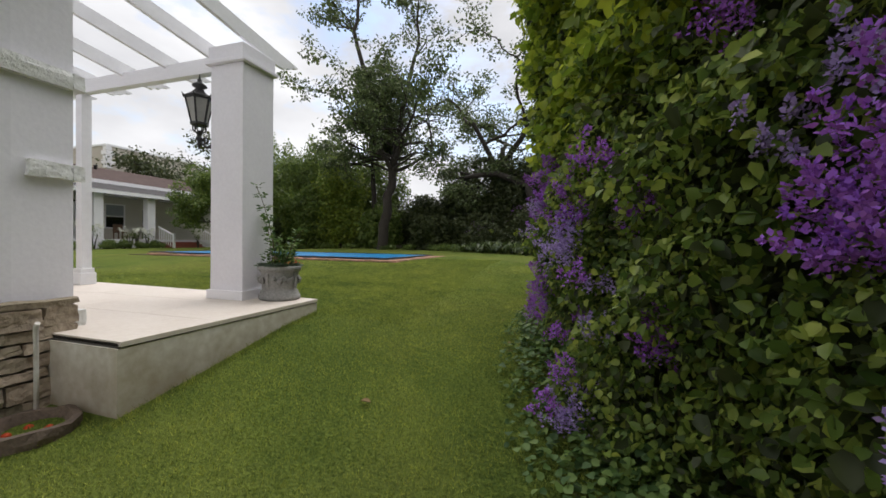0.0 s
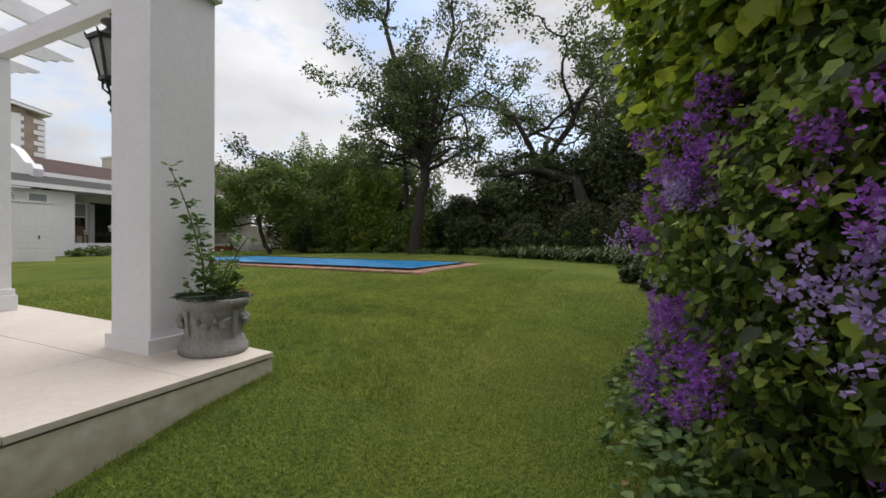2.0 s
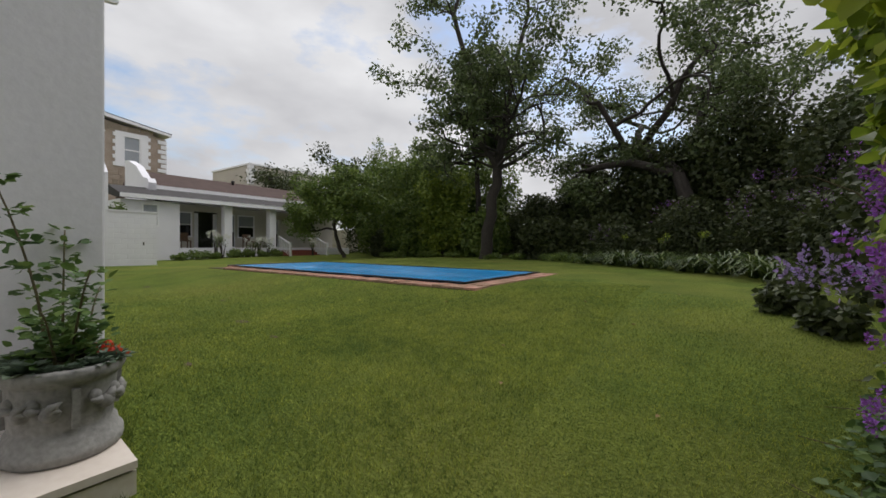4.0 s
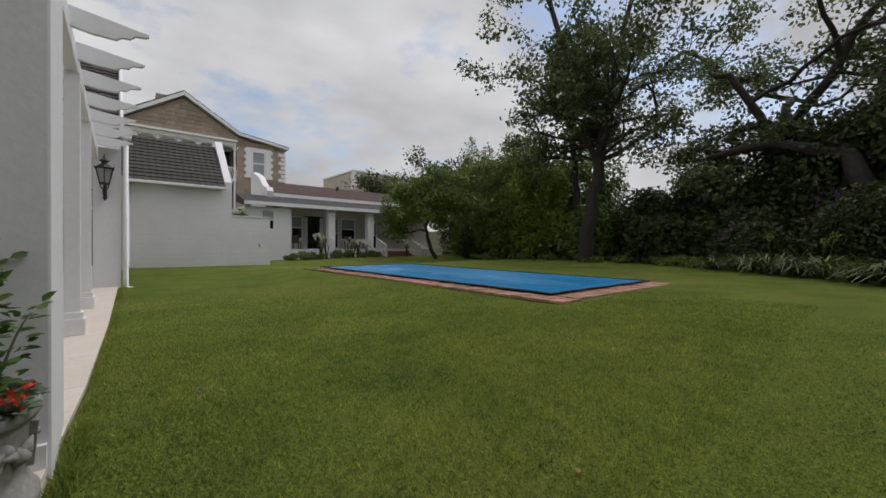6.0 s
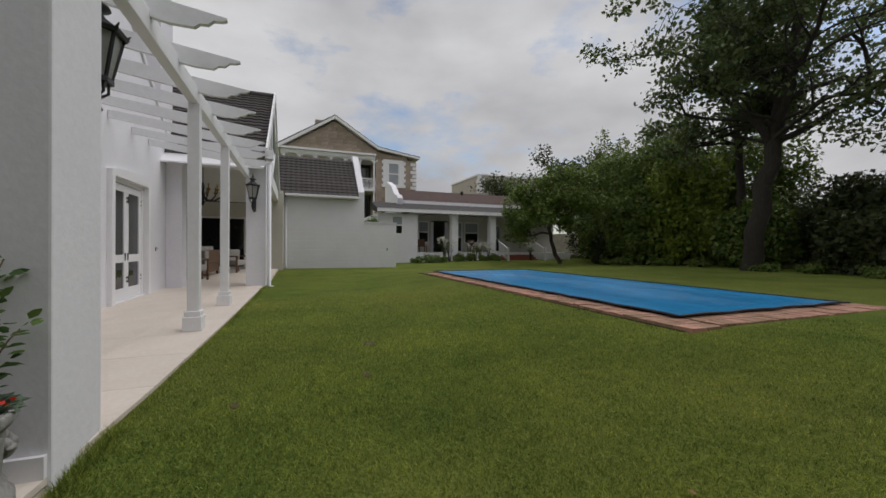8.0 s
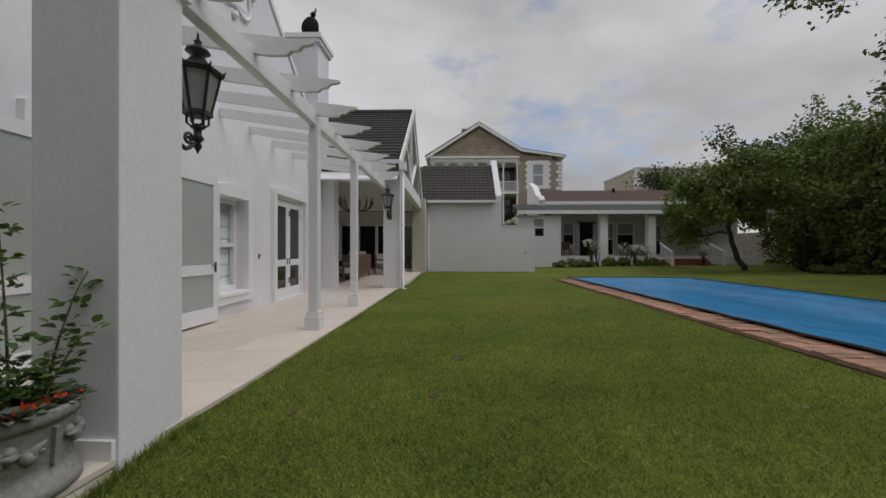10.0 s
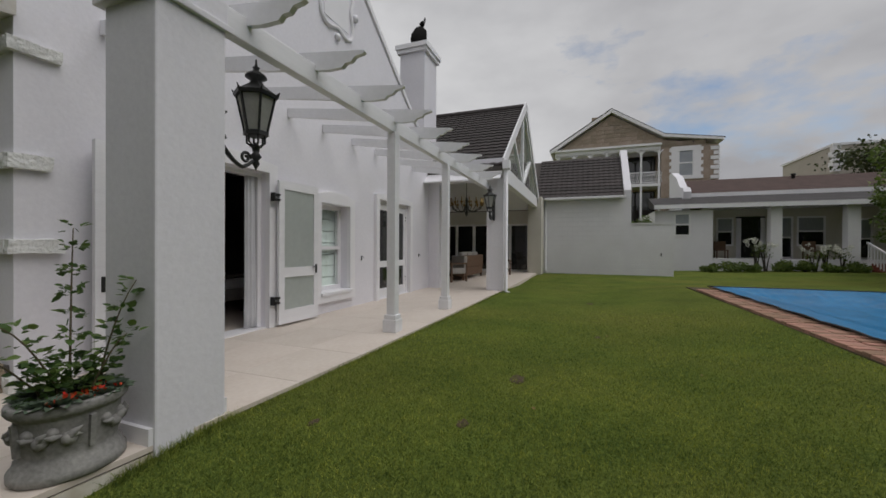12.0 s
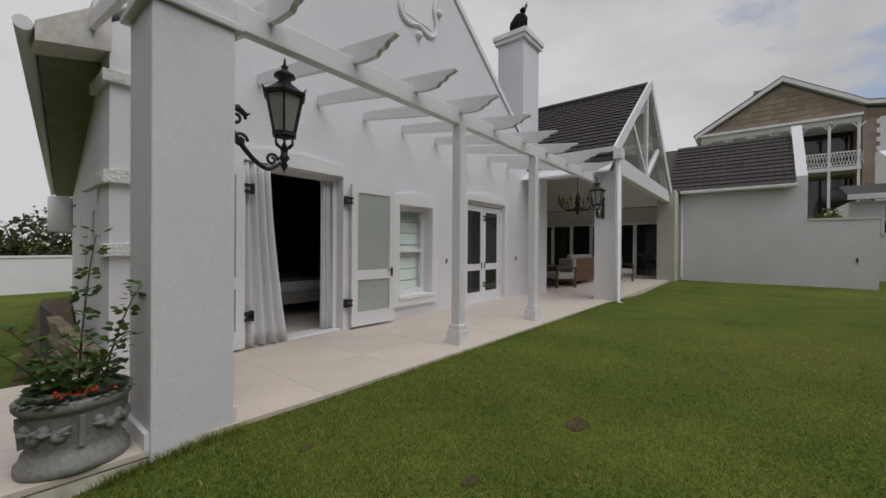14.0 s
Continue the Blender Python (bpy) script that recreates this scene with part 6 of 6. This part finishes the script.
for i, y in enumerate((13.7, 17.6)):
    c = thing("verandah_chair", (CX - 1.2, y, 0.62), "dark slatted garden chair on the verandah", "chair", "verandah chairs")
    part("seat", boxes((CX - 1.45, CX - 0.95, y - 0.28, y + 0.28, 1.02, 1.08)), M_WOOD, c)
    part("backrest", boxes((CX - 1.48, CX - 1.42, y - 0.28, y + 0.28, 1.08, 1.55)), M_WOOD, c)
    for dx in (-1.43, -0.98):
        for dy in (-0.25, 0.25):
            part("leg", boxes((CX + dx - 0.025, CX + dx + 0.025, y + dy - 0.025, y + dy + 0.025, 0.62, 1.02)), M_WOOD, c)

# trees and hedge beyond the south wall
for i, (x, y, h) in enumerate(((-14, -26, 6), (-9, -27, 7), (-5, -25, 5.5), (0, -27, 7), (5, -25, 6))):
    make_bush("street_shrub", (x, y, -1.4), "leafy tree beyond the boundary wall", 600 + i, 2.6, 2.2, h, L_DARK, 0.3, 2600, 10)
setting("wall_boundary_north", boxes((-60, 9.3, 33.6, 33.8, -0.3, 2.6), (9.1, 9.3, -20, 33.6, -1.5, 2.4)), M_RIM, "plain garden boundary wall behind the planting", "wall")
# a grey outbuilding glimpsed through the trees
ob = thing("outbuilding", (-12.0, 29, 0), "grey outbuilding glimpsed behind the trees", "building")
part("wall", boxes((-15.5, -8.5, 28, 32, 0, 3.0)), M_BEIGE, ob)
part("roof", boxes((-15.8, -8.2, 27.7, 32.3, 3.0, 3.2)), M_GREYROOF, ob)

# ---- the flowering hedge beside the path ----
HEDGE = ((-1.5, 0.75), (0.4, 0.35), (1.2, 0.02), (1.8, -0.18), (2.6, -0.5), (3.5, -0.82), (4.5, -1.0), (5.5, -1.02), (6.4, -0.86), (7.3, -0.55), (8.2, -0.1), (9.4, 0.6))
H_TOP = ((-1.5, 4.2), (1.2, 4.3), (3, 4.1), (5, 3.5), (6.5, 2.9), (8, 2.4), (9.4, 1.4))


def hedge_points(rng, n, zlo, zhi, depth):
    y = rng.uniform(-1.5, 9.2, n)
    face = np.interp(y, [h[0] for h in HEDGE], [h[1] for h in HEDGE])
    top = np.interp(y, [h[0] for h in H_TOP], [h[1] for h in H_TOP])
    base = np.array([gz(0, v) for v in y])
    f = rng.uniform(zlo, zhi, n)
    z = base + (top - base) * f
    lump = np.array([noise.noise((b * 1.5, c * 1.5, 3.0)) * 0.32 + noise.noise((b * 3.7, c * 3.7, 9.0)) * 0.20 + noise.noise((b * 8.5, c * 8.5, 2.0)) * 0.10 for b, c in zip(y, z)])
    x = face + lump + 0.10 - 0.28 * np.clip((f - 0.62) * 2.2, 0, 1) + np.abs(rng.normal(0, depth, n))
    return np.stack([x, y, z], 1)


hedge = thing("flowering_hedge", (0.2, 4.0, gz(0.2, 4.0)), "tall dense hedge with soft green leaves and purple flower spikes", "hedge")
HO = np.array(tuple(hedge.location))
rng = np.random.default_rng(71)


def hedge_leaves(nm, n, zlo, zhi, depth, size, material, slim, label=""):
    P = hedge_points(rng, n, zlo, zhi, depth)
    if nm == "vine":
        P = P[rng.uniform(size=n) < np.clip((P[:, 1] - 1.8) / 2.0, 0.12, 1.0)]
        P[:, 0] -= rng.uniform(0, 0.16, len(P)) * (rng.uniform(size=len(P)) < 0.3)
        n = len(P)
    N = np.array([-0.75, -0.25, 0.55]) + rng.normal(0, 0.75, (n, 3))
    D = np.array([-0.35, -0.2, -0.55]) + rng.normal(0, 0.6, (n, 3))
    L = size * rng.uniform(0.45, 1.45, n)
    mesh_part(nm, leaf_mesh(nm, P - HO, D, N, L, L * slim, 0.3, 6), material, hedge, label)


hedge_leaves("foliage", 104000, 0.0, 0.8, 0.20, 0.046, L_SHRUB, 0.36)
# deeper leaves take a darker green: the hedge's inner shade as colour
hedge_leaves("deep_foliage", 34000, 0.0, 1.0, 0.6, 0.068, L_DARK, 0.36, "inner leaves in darker green that stands for the hedge's inner shade")
hedge_leaves("vine", 42000, 0.45, 1.08, 0.18, 0.082, L_VINE, 0.38, "bright yellow-green vine over the top")
# inner mass of leaves that closes the hedge, dark to stand for its shade
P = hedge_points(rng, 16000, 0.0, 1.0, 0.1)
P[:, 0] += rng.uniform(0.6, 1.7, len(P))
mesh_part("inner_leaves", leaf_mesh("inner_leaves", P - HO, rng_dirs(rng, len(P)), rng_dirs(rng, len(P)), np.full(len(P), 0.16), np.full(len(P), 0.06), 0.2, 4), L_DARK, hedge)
for k in range(34):
    y = rng.uniform(1.6, 8.5)
    p0 = Vector((float(np.interp(y, [h[0] for h in HEDGE], [h[1] for h in HEDGE])) + rng.uniform(0.3, 0.7), y, gz(0, y) + rng.uniform(0, 0.9)))
    p1 = p0 + Vector((rng.normal(-0.15, 0.12), rng.normal(0, 0.25), rng.uniform(0.5, 1.1)))
    p2 = p1 + Vector((rng.normal(-0.2, 0.12), rng.normal(0, 0.2), rng.uniform(0.0, 0.3)))
    bm = bmesh.new()
    tube(bm, [p0, (p0 + p1) / 2 + Vector((rng.normal(0, 0.06), rng.normal(0, 0.06), 0)), p1, (p1 + p2) / 2 + Vector((0, 0, 0.06)), p2], [0.006, 0.0055, 0.004, 0.003, 0.0015], 5, False)
    part("stem", bm, M_STEM, hedge)


def spikes(n, zlo, zhi, material, seed, label):
    """Panicles: short spikes of small florets, several to a head."""
    r2 = np.random.default_rng(seed)
    seats = hedge_points(r2, n, zlo, zhi, 0.03)
    heads = np.repeat(seats, r2.integers(1, 4, n), 0)
    heads = heads + r2.normal(0, 1, heads.shape) * np.array([0.03, 0.10, 0.09])
    heads[:, 0] -= 0.09
    P, D, N, L = [], [], [], []
    for h in heads:
        for s in range(r2.integers(6, 12)):
            ax = np.array([-0.35, -0.15, 0.9]) + r2.normal(0, 0.45, 3)
            ax /= np.linalg.norm(ax)
            ln = r2.uniform(0.06, 0.12)
            st = h + r2.normal(0, 0.045, 3)
            m = 34
            f = r2.uniform(0, 1, m)
            d = rng_dirs(r2, m)
            P.append(st + ax * (f * ln)[:, None] + d * (0.022 * (1.05 - f))[:, None])
            D.append(d + ax * 0.4)
            N.append(rng_dirs(r2, m))
            L.append(r2.uniform(0.012, 0.024, m))
    P, D, N, L = np.concatenate(P), np.concatenate(D), np.concatenate(N), np.concatenate(L)
    mesh_part("flowers", leaf_mesh("flowers", P - HO, D, N, L, L * 0.35, 0.2, 4), material, hedge, label)["kind"] = "stuff"


spikes(76, 0.03, 0.42, L_PURPLE, 91, "purple flower spikes")
spikes(7, 0.42, 0.66, L_PURPLE, 92, "purple flower spikes")
spikes(30, 0.05, 0.38, L_LILAC, 93, "faded lilac flower spikes")

# ivy at the hedge's foot
ivy = thing("ivy", (-0.9, 2.8, gz(-0.9, 2.8)), "low ivy carpet at the foot of the hedge", "ground cover")
n = 6800
y = rng.uniform(0.8, 8.6, n)
face = np.interp(y, [h[0] for h in HEDGE], [h[1] for h in HEDGE])
x = face - 0.42 * rng.uniform(0, 1, n) ** 1.5 * np.clip(1.3 - (y - 2) * 0.2, 0.2, 1.2) + rng.uniform(0, 0.5, n)
z = np.array([gz(a, b) for a, b in zip(x, y)]) + 0.02 + rng.uniform(0, 0.2, n) * np.clip((x - face + 0.5) * 1.6, 0.1, 1)
P = np.stack([x, y, z], 1) - np.array(tuple(ivy.location))
L = rng.uniform(0.035, 0.065, n)
mesh_part("leaves", leaf_mesh("leaves", P, rng.normal(0, 1, (n, 3)) * np.array([1, 1, 0.3]) + np.array([-0.4, 0, 0]), np.array([-0.3, 0, 1.0]) + rng.normal(0, 0.35, (n, 3)), L, L * 0.45, 0.25, 6), L_IVY, ivy)
for k in range(14):
    yk = 1.0 + k * 0.5
    xk = float(np.interp(yk, [h[0] for h in HEDGE], [h[1] for h in HEDGE]))
    bm = bmesh.new()
    tube(bm, [(xk + 0.35 - 0.13 * j, yk + 0.06 * math.sin(2.1 * j + k), gz(xk + 0.35 - 0.13 * j, yk) + 0.02 + 0.01 * (j % 2)) for j in range(6)], [0.005, 0.005, 0.004, 0.004, 0.003, 0.002], 5, False)
    part("stem", bm, M_STEM, ivy)
# ---- grass, fallen leaves, small marks on the lawn ----
rng = np.random.default_rng(123)


def blades(name, X, Y, H, W, label, material=L_GRASS):
    n = len(X)
    Z = np.array([gz(a, b) for a, b in zip(X, Y)])
    P = np.stack([X, Y, Z - 0.004], 1)
    a = rng.uniform(0, 6.283, n)
    S = np.stack([np.cos(a), np.sin(a), np.zeros(n)], 1) * W[:, None]
    T = P + np.stack([rng.normal(0, 0.5, n) * H, rng.normal(0, 0.5, n) * H, H], 1)
    V = np.stack([P - S, P + S, T], 1).reshape(-1, 3)
    me = bpy.data.meshes.new(name)
    me.vertices.add(3 * n)
    me.vertices.foreach_set("co", V.astype(np.float32).reshape(-1))
    me.loops.add(3 * n)
    me.loops.foreach_set("vertex_index", np.arange(3 * n, dtype=np.int32))
    me.polygons.add(n)
    me.polygons.foreach_set("loop_start", np.arange(n, dtype=np.int32) * 3)
    me.update(calc_edges=True)
    me.materials.append(material)
    return tagged(new(name, me), label, "grass", "", "stuff")


def lawn_spots(n, x0, x1, y0, y1):
    X, Y = rng.uniform(x0, x1, n), rng.uniform(y0, y1, n)
    face = np.interp(Y, [h[0] for h in HEDGE], [h[1] for h in HEDGE])
    ok = ~((X < -3.40) & (Y < np.interp(X, [p[0] for p in N_EDGE], [p[1] for p in N_EDGE]) + 0.012) & (Y > 2.26)) & ~((X < -3.9) & (Y < 2.3)) & (X < face + 0.1)
    ok &= ~((X > POOL[0] - 0.6) & (X < POOL[1] + 0.6) & (Y > POOL[2] - 0.55) & (Y < POOL[3] + 0.55))
    return X[ok], Y[ok]


X, Y = lawn_spots(620000, -7.5, 0.4, 0.2, 10.5)
# thinning out with distance from the line walked
far = np.minimum(np.hypot(X + 1.4 + 0.1 * Y, (Y - np.clip(Y, 0.5, 6.0))), np.hypot(X + 2.6, Y - 6.2))
keep = rng.uniform(size=len(X)) < np.clip(1.25 - far / 3.6, 0, 1)
X, Y = X[keep], Y[keep]
blades("lawn_grass", X, Y, rng.uniform(0.010, 0.034, len(X)), rng.uniform(0.0016, 0.0034, len(X)), "short mown grass blades")
X, Y = lawn_spots(330000, -11.0, -2.4, 4.3, 11.5)
keep = rng.uniform(size=len(X)) < np.clip(1.15 - np.hypot(X + 3.6, Y - 7.0) / 6.5, 0, 1)
X, Y = X[keep], Y[keep]
blades("lawn_grass", X, Y, rng.uniform(0.010, 0.034, len(X)), rng.uniform(0.0020, 0.0042, len(X)), "short mown grass blades")
# longer tufts along the terrace and pillar
X = np.concatenate([rng.normal(-3.40, 0.035, 2600), rng.uniform(-12.4, -3.6, 4200), rng.uniform(-4.6, -3.9, 700)])
Y = np.concatenate([rng.uniform(2.2, 4.32, 2600), rng.normal(0.045, 0.03, 4200), rng.normal(0.05, 0.03, 700)])
edge_y = np.interp(X, [p[0] for p in N_EDGE], [p[1] for p in N_EDGE])
Y[2600:] += edge_y[2600:]
keep = ~((X < -3.425) & (Y < edge_y + 0.01))
X, Y = X[keep], Y[keep]
blades("edge_grass", X, Y, rng.uniform(0.015, 0.05, len(X)) * (1 + 0.6 * (np.abs(X + 4.25) < 0.4)), rng.uniform(0.0018, 0.0035, len(X)), "longer grass left along the terrace edge")

for i, (x, y, s) in enumerate(((-2.06, 2.94, 1.5), (-1.4, 5.0, 0.8), (-1.75, 6.4, 0.8), (-2.2, 8.2, 0.9), (-1.9, 10.3, 1.0), (-4.6, 8.3, 0.8), (-3.1, 7.0, 0.7), (-2.7, 6.2, 0.8), (-5.5, 6.4, 0.7), (-6.6, 7.7, 0.8), (-8.2, 7.0, 0.8), (-1.2, 4.2, 0.8), (-2.9, 9.0, 0.8))):
    m = leaf_mesh("fallen_leaf", np.zeros((1, 3)), np.array([[math.cos(i * 2.1), math.sin(i * 2.1), 0.08]]), np.array([[0.1, 0.05, 1.0]]), np.array([0.055 * s]), np.array([0.02 * s]), 0.5, 6)
    m.materials.append(L_DRY)
    ob = tagged(new("fallen_leaf", m), "dry curled leaf lying on the grass", "leaf", "fallen leaves")
    ob.location = (x, y, gz(x, y) + 0.02)
for i, (x, y, s) in enumerate(((-6.13, 6.16, 0.10), (-4.73, 5.04, 0.045), (-5.11, 5.96, 0.055), (-11.4, 6.83, 0.09), (-8.2, 6.9, 0.05))):
    bm = bmesh.new()
    lathe(bm, [(s * 1.1, -0.006), (s * 0.8, 0.003), (s * 0.5, 0.006), (0.0, 0.008)], (0, 0, 0), 18, 1.2, 0.8)
    rough(bm, 0.010, 40, i)
    ob = tagged(new("soil_mound", finish("soil_mound", bm, M_SOIL)), "small patch of bare brown soil in the lawn", "soil patch", "soil patches")
    ob.location = (x, y, gz(x, y) + 0.001)

# ---- pieces: paving slabs, quoin stones, base stones, pool bricks ----
slab_me = {}
xs = np.linspace(-12.58, -3.43, 11)
ys = [2.32, 3.05, 3.78, 4.51]
for i in range(10):
    for j in range(3):
        key = (round(xs[i + 1] - xs[i], 3), j if j < 2 else 2 + i)
        wx, wy = xs[i + 1] - xs[i] - 0.004, ys[j + 1] - ys[j] - 0.004
        if key not in slab_me:
            bm = boxes((0, wx, 0, wy, -0.034, 0.0), bevel=0.002)
            if j == 2:
                for v in bm.verts:
                    if v.co.y > 0.3:
                        v.co.y += north_edge(xs[i] + v.co.x) - ys[3] + 0.006
            slab_me[key] = finish("slab", bm, M_PAVE)
        ob = new("slab", slab_me[key])
        ob.parent = terrace
        ob.location = (xs[i] + 0.002, ys[j], 0.0)


def rough_stone(x0, x1, y0, y1, z0, z1, seed, material, amount=0.02):
    bm = bmesh.new()
    box(bm, x0, x1, y0, y1, z0, z1)
    bmesh.ops.subdivide_edges(bm, edges=bm.edges[:], cuts=2, use_grid_fill=True)
    rough(bm, amount, 9, seed)
    rough(bm, amount * 0.5, 26, seed)
    return finish("stone", bm, material)


q = 0
for z0, z1, ex, ny in ((2.68, 2.78, 0.55, 0.28), (1.76, 1.88, 1.00, 0.22), (1.09, 1.20, 0.27, 0.30), (0.0, 0.12, 0.07, 0.34)):
    ob = new("stone", rough_stone(EW - ny, EW + 0.05, FY - 0.02, FY + 0.05, z0, z1, q, M_QUOIN, 0.012))
    ob.parent = wall_n
    ob = new("stone", rough_stone(EW - 0.01, EW + 0.05, FY - ex, FY - 0.03, z0, z1, q + 5, M_QUOIN, 0.012))
    ob.parent = wall_n
    q += 1
base = setting("stone_base", boxes((EW, EW + 0.06, -2.0, 2.46, -1.0, 0.2)), M_JOINT, "rough sandstone base of the side wall", "stone base")
rng = np.random.default_rng(8)
z = -0.95
while z < 0.2:
    h = min(rng.uniform(0.07, 0.15), 0.24 - z)
    if h < 0.04:
        break
    y = 2.47
    while y > 0.2:
        w = rng.uniform(0.18, 0.5)
        ob = new("stone", rough_stone(EW + 0.03, EW + 0.14 + rng.uniform(0, 0.04), y - w + 0.012, y, z + 0.008, z + h - 0.008, rng.uniform(0, 50), M_STONE, 0.02))
        ob.parent = base
        y -= w
    z += h

brick_me = {True: finish("brick", boxes((-0.053, 0.053, -0.108, 0.108, -0.05, 0.0), bevel=0.006), M_BRICK), False: finish("brick", boxes((-0.108, 0.108, -0.053, 0.053, -0.05, 0.0), bevel=0.006), M_BRICK)}
x0, x1, y0, y1 = POOL
spots = []
for r in range(2):
    for k in range(75):
        spots.append((x1 + 0.5 - k * 0.1125, y0 - 0.39 + r * 0.225, True))
for r in range(2):
    for k in range(33):
        spots.append((x1 + 0.17 + r * 0.225, y0 + 0.06 + k * 0.1125, False))
for k, (x, y, up) in enumerate(spots):
    ob = new("brick", brick_me[up])
    ob.parent = coping
    ob.location = (x, y, PZ + rng.normal(0, 0.004))
    ob.rotation_euler = (rng.normal(0, 0.015), rng.normal(0, 0.015), rng.normal(0, 0.04))
bm = bmesh.new()
for k in range(80):
    box(bm, x1 + 0.4 - k * 0.1125 - 0.053, x1 + 0.4 - k * 0.1125 + 0.053, y1 + 0.12, y1 + 0.33, PZ - 0.05, PZ + rng.normal(0, 0.003))
for k in range(32):
    box(bm, x0 - 0.4, x0 - 0.18, y0 - 0.05 + k * 0.1125, y0 + 0.056 + k * 0.1125, PZ - 0.05, PZ + rng.normal(0, 0.003))
rest = part("bricks", bm, M_BRICK, coping)
rest["kind"] = "stuff"
